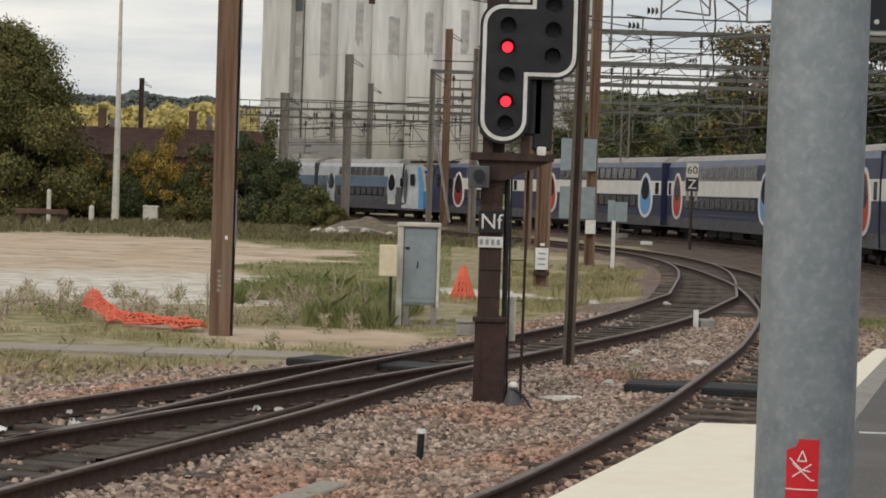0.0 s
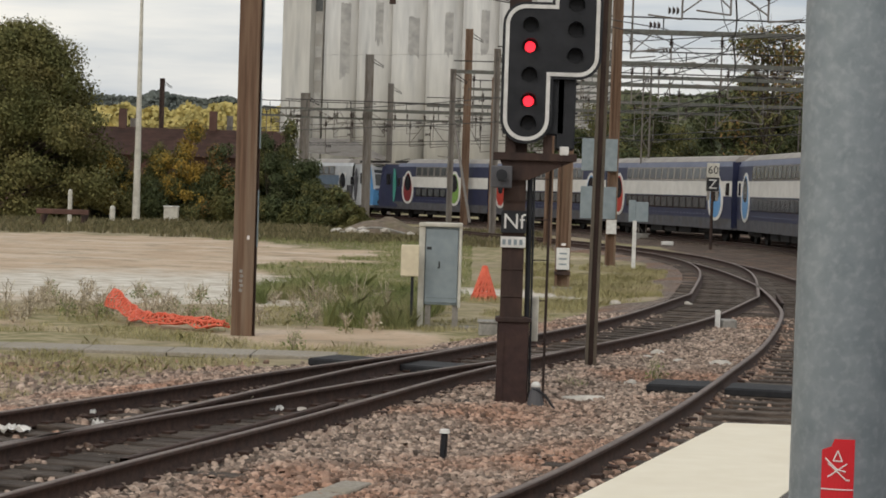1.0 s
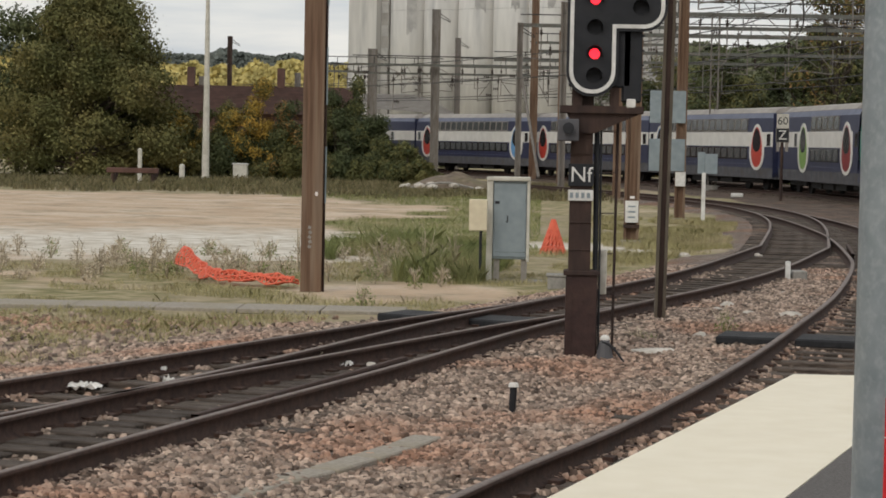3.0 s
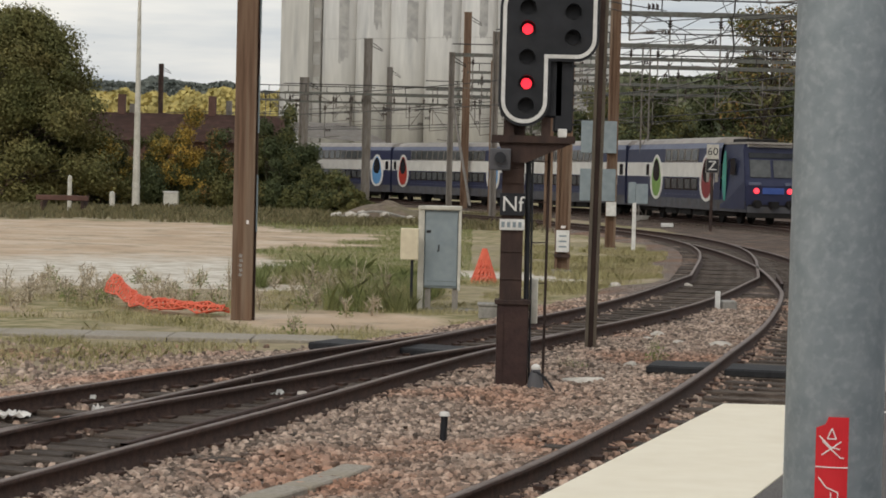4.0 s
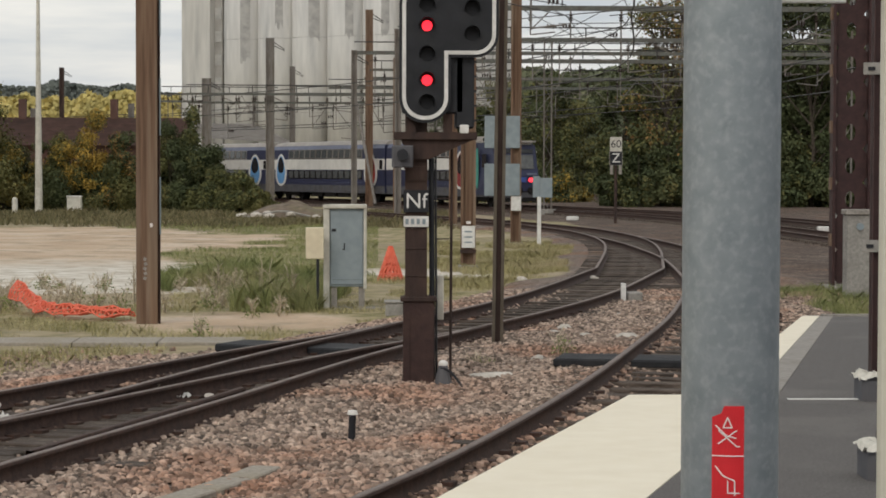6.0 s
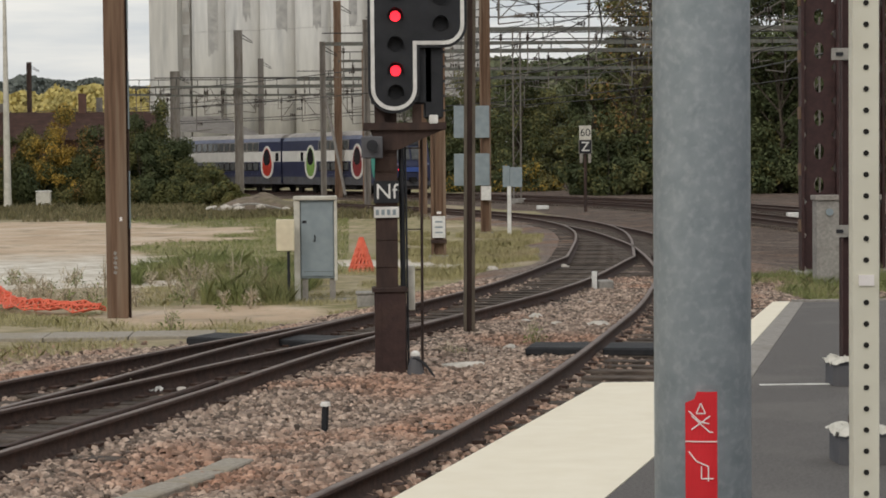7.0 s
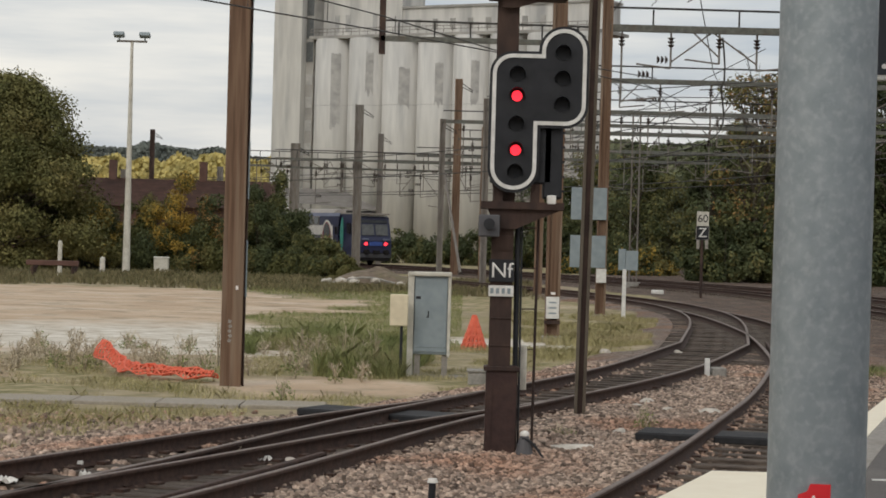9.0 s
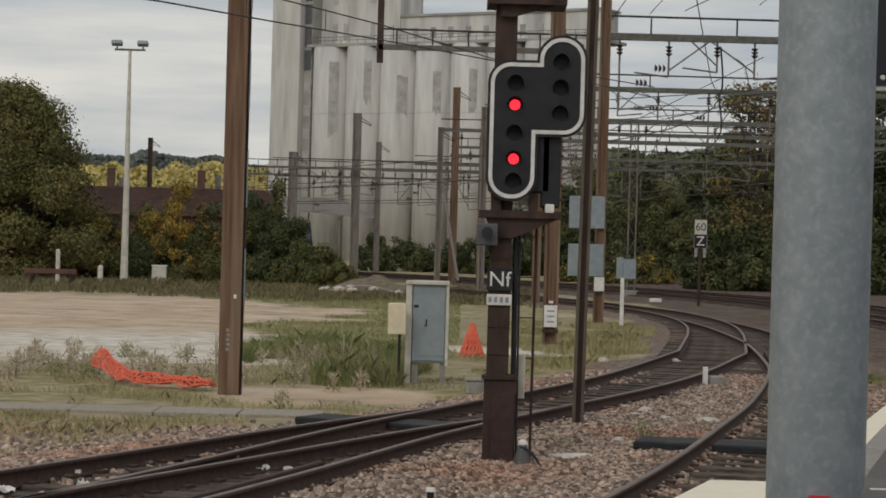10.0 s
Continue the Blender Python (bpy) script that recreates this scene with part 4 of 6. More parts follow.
    span(bm, .72 + x0, .82 + x0, -.2, -.1, 2.55 + Z, 2.8 + Z)
    part("head_bracket", bm, M["mast_rust"], t)
    # access shelf higher up
    bm = bmesh.new()
    span(bm, -.25, .62, -.3, .4, 4.83 + Z, 4.9 + Z)
    outline(bm, [(-.1, 4.83 + Z), (.5, 4.83 + Z), (.05, 4.7 + Z), (-.1, 4.7 + Z)], -.2, -.185)
    part("upper_shelf", bm, M["mast_rust"], t)
    # plates
    bm = bmesh.new()
    span(bm, -.17, .105, -.16, -.15, 1.70 + Z, 1.945 + Z, .003)
    n = part("name_plate", bm, M["black_paint"], t, "black plate with white letters")
    lettering("letters", "Nf", .235, M["white_paint"], n, upright(-.032, -.163, 1.82 + Z))
    bm = bmesh.new()
    span(bm, -.17, .105, -.16, -.15, 1.54 + Z, 1.66 + Z, .003)
    n = part("number_plate", bm, M["white_paint"], t, "small white number plate")
    bm = bmesh.new()
    for k in range(4):
        span(bm, -.15 + .062 * k, -.115 + .062 * k, -.163, -.159, 1.57 + Z, 1.63 + Z)
    part("characters", bm, M["panel_grey"], n)


signal()


def stub_post():
    t = thing("marker_stub", "short dark stub post with a white cap in the ballast", "marker post", (-.22, 18.95, -.25))
    bm = bmesh.new()
    rod(bm, (0, 0, 0), (.01, 0, .25), .032, 10)
    part("stub", bm, M["black_paint"], t)
    bm = bmesh.new()
    rod(bm, (.01, 0, .25), (.01, 0, .285), .048, 12, .04)
    part("cap", bm, M["plastic_white"], t, "white cap")


stub_post()


def marker_post():
    t = thing("clearance_marker", "white clearance marker post between the converging tracks", "marker post", (4.42, 38.5, -.25))
    bm = bmesh.new()
    span(bm, -.045, .045, -.04, .04, 0, .4, .01)
    part("post", bm, M["white_paint"], t)
    bm = bmesh.new()
    span(bm, .09, .35, -.1, .3, 0, .2, .02)
    solid("point_motor", bm, M["concrete"], "grey point motor box beside the rail", "point motor").location = (4.42, 38.6, -.22)


marker_post()

# ---------------------------------------------------------------- posts and cabinets on the field side


def slim_post():
    t = thing("slim_post", "slender olive-stained steel post leaning over the ballast", "post", (1.62, 28.9, -.25))
    for x in (-.055, .055):
        bm = bmesh.new()
        span(bm, x - .02, x + .02, -.05, .05, 0, 8.5)
        part("channel", bm, M["pole_olive"], t)
    bm = bmesh.new()
    span(bm, -.035, .035, -.008, .008, 0, 8.5)
    part("web", bm, M["mast_rust"], t)
    t.matrix_basis = pose(1.62, 28.9, -.25, 0, .6, 0)


slim_post()


def brown_pole():
    t = thing("catenary_pole", "tall brown weathered steel pole with a pale conduit", "catenary pole", (-3.6, 33.8, -.25))
    for y0, y1 in ((-.16, -.14), (.14, .16)):
        bm = bmesh.new()
        span(bm, -.165, .165, y0, y1, 0, 9.5, .004)
        part("flange", bm, M["pole_brown"], t)
    bm = bmesh.new()
    span(bm, -.012, .012, -.14, .14, 0, 9.5)
    part("web", bm, M["pole_brown"], t)
    bm = bmesh.new()
    rod(bm, (.185, -.05, 0), (.185, -.05, 9.5), .018, 8)
    part("conduit", bm, M["mast_rust"], t)
    for i in range(5):
        bm = bmesh.new()
        rod(bm, (.2, -.07, 1.4 + i * 1.55), (.2, -.07, 2.3 + i * 1.55), .014, 8)
        part("pale_sleeve", bm, M["panel_grey"], t, "pale grey conduit sleeve")
    bm = bmesh.new()
    for k in range(5):
        box(bm, (-.03 + .01 * (k % 2), -.163, .72 + k * .075), (.05, .004, .05), Matrix.Rotation(.4 * (-1) ** k, 4, "Y"))
    part("chalk_marks", bm, M["kerb"], t, "faded pale paint marks")
    bm = bmesh.new()
    span(bm, .05, .09, -.166, -.16, 1.52, 1.58)
    part("tag", bm, M["sticker_white"], t)


brown_pole()


def cabinet():
    t = thing("trackside_cabinet", "pale trackside cabinet with a blue grey metal door", "cabinet", (-.58, 37.6, -.3))
    bm = bmesh.new()
    span(bm, -.36, -.255, -.3, .3, 0, 1.87, .01)
    part("side_wall", bm, M["cabinet_frame"], t)
    bm = bmesh.new()
    span(bm, -.255, .37, -.25, .3, .44, 1.8, .01)
    part("body", bm, M["panel_grey"], t)
    bm = bmesh.new()
    span(bm, -.37, .39, -.33, .33, 1.8, 1.87, .012)
    part("roof", bm, M["cabinet_frame"], t)
    bm = bmesh.new()
    span(bm, .335, .385, -.3, .3, .4, 1.8, .008)
    part("side_wall", bm, M["cabinet_frame"], t)
    bm = bmesh.new()
    span(bm, -.24, .325, -.275, -.252, .48, 1.76, .006)
    d = part("door", bm, M["panel_grey"], t, "blue grey sheet metal door")
    bm = bmesh.new()
    span(bm, -.01, .012, -.292, -.275, 1.1, 1.2, .003)
    span(bm, -.03, .01, -.29, -.28, 1.08, 1.1)
    part("handle", bm, M["black_paint"], d)
    bm = bmesh.new()
    span(bm, -.22, -.14, -.279, -.275, 1.4, 1.45)
    part("badge", bm, M["black_paint"], d)
    bm = bmesh.new()
    for k in range(9):
        span(bm, -.2 + .06 * k, -.16 + .06 * k, -.279, -.275, .56, .565)
    part("vent", bm, M["lens_dark"], d)
    for x in (-.18, .3):
        bm = bmesh.new()
        span(bm, x - .05, x + .05, -.2, .2, 0, .44)
        part("leg", bm, M["kerb"], t)
    bm = bmesh.new()
    span(bm, -.3, 1.2, -.35, .35, -.02, .06, .01)
    part("plinth", bm, M["kerb"], t, "grey concrete plinth")
    b = thing("meter_box", "small cream box on a thin dark post beside the cabinet", "meter box", (-1.08, 37.0, -.3))
    bm = bmesh.new()
    span(bm, -.155, .155, -.09, .09, .94, 1.48, .012)
    part("box", bm, M["cream"], b)
    bm = bmesh.new()
    rod(bm, (.05, 0, 0), (.05, 0, .95), .025, 8)
    part("post", bm, M["black_paint"], b)
    for x, w, h in ((.3, .34, .22), (.62, .28, .3)):
        bm = bmesh.new()
        span(bm, -w / 2, w / 2, -.2, .2, 0, h, .02)
        span(bm, -w / 2 - .02, w / 2 + .02, -.22, .22, h, h + .04, .01)
        solid("junction_box", bm, M["concrete"], "low grey junction box on legs beside the cabinet", "junction box", "junction boxes").location = (x + .0, 35.6, -.25)


cabinet()


def net_pile():
    """Torn orange safety netting that lies in a low heap, as crossed strands."""
    pts = smooth_line([(-6.1, 36.7), (-5.75, 36.0), (-5.2, 35.0), (-4.5, 34.7), (-3.95, 34.5)], .12)
    n = normals_of(pts)
    hs = np.interp(np.linspace(0, 1, len(pts)), [0, .1, .35, .6, 1], [.5, .42, .22, .2, .16])
    bm = bmesh.new()
    grid = []
    for i, p in enumerate(pts):
        row = []
        for k in range(7):
            s = k / 6
            wob = .09 * noise.noise(Vector((i * .4, k * .9, 2)))
            row.append(Vector((p[0] + n[i, 0] * (s - .5) * .35 + wob, p[1] + n[i, 1] * (s - .5) * .35 + wob, -.23 + hs[i] * math.sin(math.pi * min(1, s * .75 + .1)) + wob)))
        grid.append(row)
    for i in range(len(grid)):
        for k in range(7):
            if i + 1 < len(grid):
                rod(bm, grid[i][k], grid[i + 1][k], .014, 4)
            if k + 1 < 7:
                rod(bm, grid[i][k], grid[i][k + 1], .014, 4)
                if i + 1 < len(grid):
                    rod(bm, grid[i][k], grid[i + 1][k + 1], .012, 4)
    solid("safety_netting", bm, M["orange_net"], "torn orange plastic safety netting lying in the grass", "netting")
    bm = bmesh.new()
    for k in range(16):
        a = math.tau * k / 16
        for h in range(5):
            z0, z1 = h * .15, (h + 1) * .15
            r0, r1 = .29 * (1 - z0 / .85), .29 * (1 - z1 / .85)
            rod(bm, (r0 * math.cos(a), r0 * math.sin(a), z0), (r1 * math.cos(a + .12), r1 * math.sin(a + .12), z1), .018, 4)
            b = a + math.tau / 16
            rod(bm, (r0 * math.cos(a), r0 * math.sin(a), z0), (r0 * math.cos(b), r0 * math.sin(b), z0), .018, 4)
            rod(bm, (r0 * math.cos(a), r0 * math.sin(a), z0), (r1 * math.cos(b), r1 * math.sin(b), z1), .018, 4)
    solid("netting_cone", bm, M["orange_net"], "orange plastic netting gathered into a pointed heap", "netting").location = (.28, 47.3, -.25)


net_pile()


def signed_pole(x, y, height, width, name, label, mat):
    t = thing(name, label, "catenary pole", (x, y, -.25))
    for s in (-1, 1):
        bm = bmesh.new()
        span(bm, s * width / 2 - .03, s * width / 2 + .03, -.12, .12, 0, height)
        part("flange", bm, mat, t)
    bm = bmesh.new()
    span(bm, -width / 2 + .03, width / 2 - .03, -.012, .012, 0, height)
    part("web", bm, mat, t)
    bm = bmesh.new()
    span(bm, -width / 2 - .1, width / 2 + .1, -.25, .25, 0, .12, .02)
    part("footing", bm, M["concrete"], t)
    return t


p2 = signed_pole(2.19, 52.2, 9.5, .3, "catenary_pole", "brown catenary pole with a small white plate", M["pole_brown"])
bm = bmesh.new()
span(bm, -.16, .16, -.14, -.125, .55, 1.08, .005)
plate = part("plate", bm, M["white_paint"], p2, "small white plate with dark marks")
bm = bmesh.new()
for k in range(3):
    span(bm, -.09, .09, -.144, -.14, .66 + k * .13, .70 + k * .13)
part("characters", bm, M["panel_grey"], plate)
bm = bmesh.new()
span(bm, -.05, .06, -.15, -.125, 1.13, 1.19)
part("tag", bm, M["sticker_white"], p2)
bm = bmesh.new()
span(bm, -.19, .19, -.17, .14, .42, .5)
part("band", bm, M["mast_rust"], p2)

p3 = signed_pole(4.42, 69.0, 11.5, .27, "catenary_pole", "rust-brown catenary pole carrying grey sign backs", M["pole_brown"])
for z in (1.62, 3.15):
    bm = bmesh.new()
    span(bm, -1.02, .12, -.16, -.13, z, z + 1.03, .01)
    part("sign_back", bm, M["panel_grey"], p3, "blue grey back of a square sign")
bm = bmesh.new()
span(bm, -.16, .16, -.2, -.13, 1.15, 1.6)
part("plate", bm, M["white_paint"], p3)


def white_post():
    t = thing("white_marker_post", "white painted post with a grey box at its top", "marker post", (5.13, 68.4, -.3))
    bm = bmesh.new()
    span(bm, -.06, .06, -.06, .06, 0, 1.65, .01)
    part("post", bm, M["white_paint"], t)
    bm = bmesh.new()
    span(bm, .02, .42, .0, .12, 1.62, 2.25, .01)
    part("box", bm, M["panel_grey"], t)
    bm = bmesh.new()
    span(bm, -.2, .02, -.02, .1, 1.62, 2.3, .01)
    part("back_plate", bm, M["panel_grey"], t)


white_post()


def speed_sign():
    t = thing("speed_sign", "black and white track speed sign on a dark post", "speed sign", (11.06, 100, -.25))
    bm = bmesh.new()
    rod(bm, (0, 0, 0), (0, 0, 2.7), .07, 8)
    part("post", bm, M["mast_rust"], t)
    bm = bmesh.new()
    span(bm, -.28, .28, -.1, -.07, 3.35, 4.02, .01)
    a = part("number_board", bm, M["cabinet_frame"], t, "weathered pale number board")
    lettering("number", "60", .5, M["black_paint"], a, upright(0, -.105, 3.68))
    bm = bmesh.new()
    span(bm, -.28, .28, -.1, -.07, 2.72, 3.33, .01)
    b = part("letter_board", bm, M["black_paint"], t)
    lettering("letter", "Z", .62, M["white_paint"], b, upright(0, -.105, 3.02))
    bm = bmesh.new()
    span(bm, -.31, .31, -.068, -.05, 2.7, 3.35)
    part("backing", bm, M["kerb"], t)
    for x in (-.2, .2):
        bm = bmesh.new()
        span(bm, x - .07, x + .07, -.09, -.06, 2.28, 2.7)
        part("bracket", bm, M["kerb"], t)


speed_sign()


def floodlight_mast():
    t = thing("floodlight_mast", "tall slender pale floodlight mast with two lamp heads", "floodlight mast", (-18.8, 119.6, -.3))
    bm = bmesh.new()
    rod(bm, (0, 0, 0), (0, 0, 12.95), .22, 12, .08)
    part("mast", bm, M["cabinet_frame"], t)
    bm = bmesh.new()
    rod(bm, (-.85, 0, 13.0), (.85, 0, 13.0), .06, 8)
    part("crossarm", bm, M["pole_grey"], t)
    for x in (-.72, .72):
        bm = bmesh.new()
        box(bm, (x, -.1, 13.35), (.6, .4, .24), Matrix.Rotation(radians(-20), 4, "X"), .04)
        rod(bm, (x, 0, 13.0), (x, 0, 13.3), .05, 6)
        part("lamp_head", bm, M["panel_grey"], t)


floodlight_mast()


def yard_edge():
    """Small things along the far edge of the yard."""
    t = thing("buffer_beam", "low dark red wooden buffer beam at the siding's end", "buffer stop", (-20.3, 106.0, -.3))
    bm = bmesh.new()
    span(bm, -1.3, 1.3, -.12, .12, .62, .88, .03)
    part("beam", bm, M["shed_brick"], t)
    for x in (-1.0, 1.0):
        bm = bmesh.new()
        rod(bm, (x, 0, 0), (x + .15, .5, .7), .09, 6)
        rod(bm, (x, 0, 0), (x, 0, .6), .1, 6)
        part("strut", bm, M["mast_rust"], t)
    for x, y, h, r in ((-20.4, 108.4, 1.75, .11), (-19.6, 116.5, .85, .15)):
        bm = bmesh.new()
        rod(bm, (0, 0, 0), (0, 0, h), r, 10)
        bmesh.ops.create_uvsphere(bm, u_segments=10, v_segments=6, radius=r, matrix=Matrix.Translation((0, 0, h)))
        solid("bollard", bm, M["cabinet_frame"], "weathered pale bollard at the edge of the yard", "bollard", "pale bollards").location = (x, y, -.3)
    t = thing("utility_box", "white utility box in the grass at the yard's edge", "utility box", (-17.1, 121.5, -.3))
    bm = bmesh.new()
    span(bm, -.4, .4, -.25, .25, 0, .95, .03)
    part("body", bm, M["cabinet_frame"], t)
    bm = bmesh.new()
    span(bm, -.43, .43, -.28, .28, .95, 1.03, .02)
    part("lid", bm, M["white_paint"], t)
    # mound of earth and rubble by the curved track
    bm = bmesh.new()
    bmesh.ops.create_grid(bm, x_segments=30, y_segments=20, size=1)
    for v in bm.verts:
        r = math.hypot(v.co.x, v.co.y)
        h = max(0, 1 - r) ** .7
        v.co = Vector((v.co.x * 2.6, v.co.y * 2.6, h * 1.0 + .18 * noise.noise(v.co * 3) * h - .03))
    solid("earth_mound", bm, material("brown earth", (.11, .085, .06), (.22, .17, .125), 3, .95, 0, .5, 12, (.16, .15, .07), 1, .5),
          "low brown earth mound with rubble", "mound", kind="structure").location = (-4.4, 107.5, -.27)
    for k in range(16):
        bm = bmesh.new()
        bmesh.ops.create_icosphere(bm, subdivisions=1, radius=random.uniform(.12, .32))
        for v in bm.verts:
            v.co.z *= .55
            v.co *= random.uniform(.75, 1.2)
        ob = solid("rubble_block", bm, M["rock"], "pale rubble block on the earth mound", "rubble", "rubble blocks")
        ob.location = (-4.4 + random.uniform(-3.8, 1.6), 105.2 + random.uniform(-.4, 1.2), random.uniform(-.18, .1))
    bm = bmesh.new()
    prev = None
    for k in range(9):
        q = (-6.6 + .42 * k, 105.2, -.12 + .3 * math.sin(k * .35) ** 2)
        if prev:
            rod(bm, prev, q, .05, 8)
        prev = q
    solid("bent_pipe", bm, M["concrete"], "bent pale pipe lying over the mound", "pipe")
    bm = bmesh.new()
    span(bm, -.3, .3, -.12, .12, 0, .2, .03)
    solid("track_marker", bm, M["white_paint"], "small white marker block beside the rails", "marker block").location = (9.55, 105.5, -.25)
    bm = bmesh.new()
    span(bm, -.25, .25, -.12, .12, 0, .3, .03)
    solid("track_marker", bm, M["white_paint"], "small white marker block beside the rails", "marker block").location = (17.3, 83.0, -.25)


yard_edge()

# ---------------------------------------------------------------- grain silo


def silo():
    """Cells in a row that stands askew, its far end farther off; x runs along the front from the tower's corner."""
    t = thing("grain_silo", "tall pale concrete grain silo with a row of round cells", "grain silo")
    t.matrix_basis = pose(-30.1, 340, -.3, 0, 0, -30)
    pitch, r = 6.22, 3.16
    xs = [10.75 + pitch * i for i in range(8)]
    end = xs[-1] + 3
    bm = bmesh.new()
    bmesh.ops.create_cone(bm, cap_ends=True, segments=40, radius1=r, radius2=r, depth=33.0, matrix=Matrix.Translation((0, 0, 16.5)))
    for f in bm.faces:
        f.smooth = len(f.verts) == 4
    me = mesh_of("cell", bm, M["silo"])
    for x in xs:
        share("cell", me, t, pose(x, 0, 0, 0, 0, 63 * x))
    rs = random.Random(12)
    for k, x in enumerate(xs):
        bm = bmesh.new()
        a0, a1 = rs.uniform(-72, -66), rs.uniform(-46, -38)
        z1 = rs.uniform(28, 32)
        z0 = 19.5 if k == 0 else z1 - rs.uniform(5, 8.5)
        arc = [radians(a0 + (a1 - a0) * j / 6) for j in range(7)]
        low = [bm.verts.new((x + (r + .012) * math.cos(a), (r + .012) * math.sin(a), z0 + rs.uniform(-.7, .7))) for a in arc]
        high = [bm.verts.new((x + (r + .012) * math.cos(a), (r + .012) * math.sin(a), z1 + rs.uniform(-.2, .2))) for a in arc]
        for j in range(6):
            bm.faces.new((low[j], low[j + 1], high[j + 1], high[j]))
        part("render_patch", bm, M["silo_patch"], t, "grey patch of weathered cement render")
        for z in (11.2, 22.6):
            bm = bmesh.new()
            arc = [radians(-165 + 150 * j / 14) for j in range(15)]
            rows = [[bm.verts.new((x + (r + .01) * math.cos(a), (r + .01) * math.sin(a), z + dz)) for a in arc] for dz in (0, .09)]
            for j in range(14):
                bm.faces.new((rows[0][j], rows[0][j + 1], rows[1][j + 1], rows[1][j]))
            part("pour_joint", bm, M["silo_patch"], t)
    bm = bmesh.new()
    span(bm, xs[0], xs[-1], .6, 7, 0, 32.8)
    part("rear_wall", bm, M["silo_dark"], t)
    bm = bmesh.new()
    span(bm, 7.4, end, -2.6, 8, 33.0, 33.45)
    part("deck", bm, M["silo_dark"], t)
    bm = bmesh.new()
    span(bm, 21.9, end - 1, 1.5, 7, 33.45, 37.7)
    part("gallery", bm, M["silo"], t)
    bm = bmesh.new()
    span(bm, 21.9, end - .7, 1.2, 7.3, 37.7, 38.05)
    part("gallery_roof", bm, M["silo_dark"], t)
    for i in range(9):
        bm = bmesh.new()
        span(bm, 24.2 + i * 3.1, 25.1 + i * 3.1, 1.4, 1.52, 34.4, 36.0)
        part("gallery_window", bm, M["silo_dark"], t)
    bm = bmesh.new()
    span(bm, 7.4, 21.9, 1.3, 8, 33.45, 54)
    part("head_house", bm, M["silo"], t, "tall pale head house over the cells")
    for x, z in ((9.6, 34.4), (11.6, 34.4), (16.6, 34.4), (9.6, 40.0), (16.6, 40.0)):
        bm = bmesh.new()
        span(bm, x, x + .8, 1.2, 1.32, z, z + 2.6)
        part("head_window", bm, M["silo_patch"], t)
    bm = bmesh.new()
    span(bm, .68, 5.95, -2.5, 6, 0, 54)
    part("tower", bm, M["silo"], t)
    # set-back strip beside the tower, its shade painted as darker concrete
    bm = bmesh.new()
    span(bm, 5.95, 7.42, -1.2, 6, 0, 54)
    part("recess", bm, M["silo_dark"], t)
    for i in range(11):
        bm = bmesh.new()
        span(bm, 6.05, 7.3, -1.3, -1.18, 8 + i * 3.6, 9.7 + i * 3.6 + (1.4 if i > 5 else 0))
        part("tower_window", bm, M["upper_glass"] if i > 5 else M["silo_patch"], t)
    bm = bmesh.new()
    count = 34
    for i in range(count):
        x = 7.6 + i * (end - 7.8) / (count - 1)
        rod(bm, (x, -2.45, 33.45), (x, -2.45, 34.5), .05, 4)
    rod(bm, (7.6, -2.45, 34.5), (end - .2, -2.45, 34.5), .05, 4)
    rod(bm, (7.6, -2.45, 34.0), (end - .2, -2.45, 34.0), .04, 4)
    part("guard_rail", bm, M["pole_grey"], t)


silo()


def low_buildings():
    t = thing("goods_shed", "long low goods shed with a dark red tiled roof", "shed", (-24.5, 166, -.3))
    bm = bmesh.new()
    span(bm, -16, 9.4, -5, 5, 0, 4.4)
    part("wall", bm, M["shed_brick"], t)
    bm = bmesh.new()
    vs = [bm.verts.new(p) for p in ((-16.6, -5.6, 4.3), (10.0, -5.6, 4.3), (10.0, 0, 6.5), (-16.6, 0, 6.5), (-16.6, 5.6, 4.3), (10.0, 5.6, 4.3))]
    for f in ((0, 1, 2, 3), (3, 2, 5, 4), (0, 3, 4), (1, 5, 2)):
        bm.faces.new([vs[i] for i in f])
    bmesh.ops.solidify(bm, geom=bm.faces[:], thickness=.2)
    part("roof", bm, M["shed_brick"], t)
    for x in (-2.8, 4.2):
        bm = bmesh.new()
        span(bm, x - .28, x + .28, -.3, .3, 6.2, 7.9)
        part("chimney", bm, M["shed_brick"], t)
    t = thing("loading_shelter", "low pale loading shelter with a flat grey roof", "shelter", (-14.6, 222, -.3))
    bm = bmesh.new()
    vs = [bm.verts.new(p) for p in ((-6.5, -4, 6.0), (6.2, -4, 5.2), (1.5, 4, 7.4), (-6.5, 4, 7.4))]
    bm.faces.new(vs)
    bmesh.ops.solidify(bm, geom=bm.faces[:], thickness=.35)
    part("roof", bm, M["train_roof"], t)
    for x in (-6, -2, 2, 5.6):
        bm = bmesh.new()
        span(bm, x - .15, x + .15, -3.6, -3.3, 0, 5.3)
        part("post", bm, M["pole_grey"], t)


low_buildings()

# ---------------------------------------------------------------- the train
CAR, END = 20.6, 19.6


def oval(w, z0, z1, k=24):
    """A door surround: an egg shape, narrower at its top."""
    out = []
    for j in range(k):
        a = math.tau * j / k
        s = math.sin(a)
        out.append((w * math.cos(a) * (1 - .22 * s), (z0 + z1) / 2 + (z1 - z0) / 2 * s))
    return out


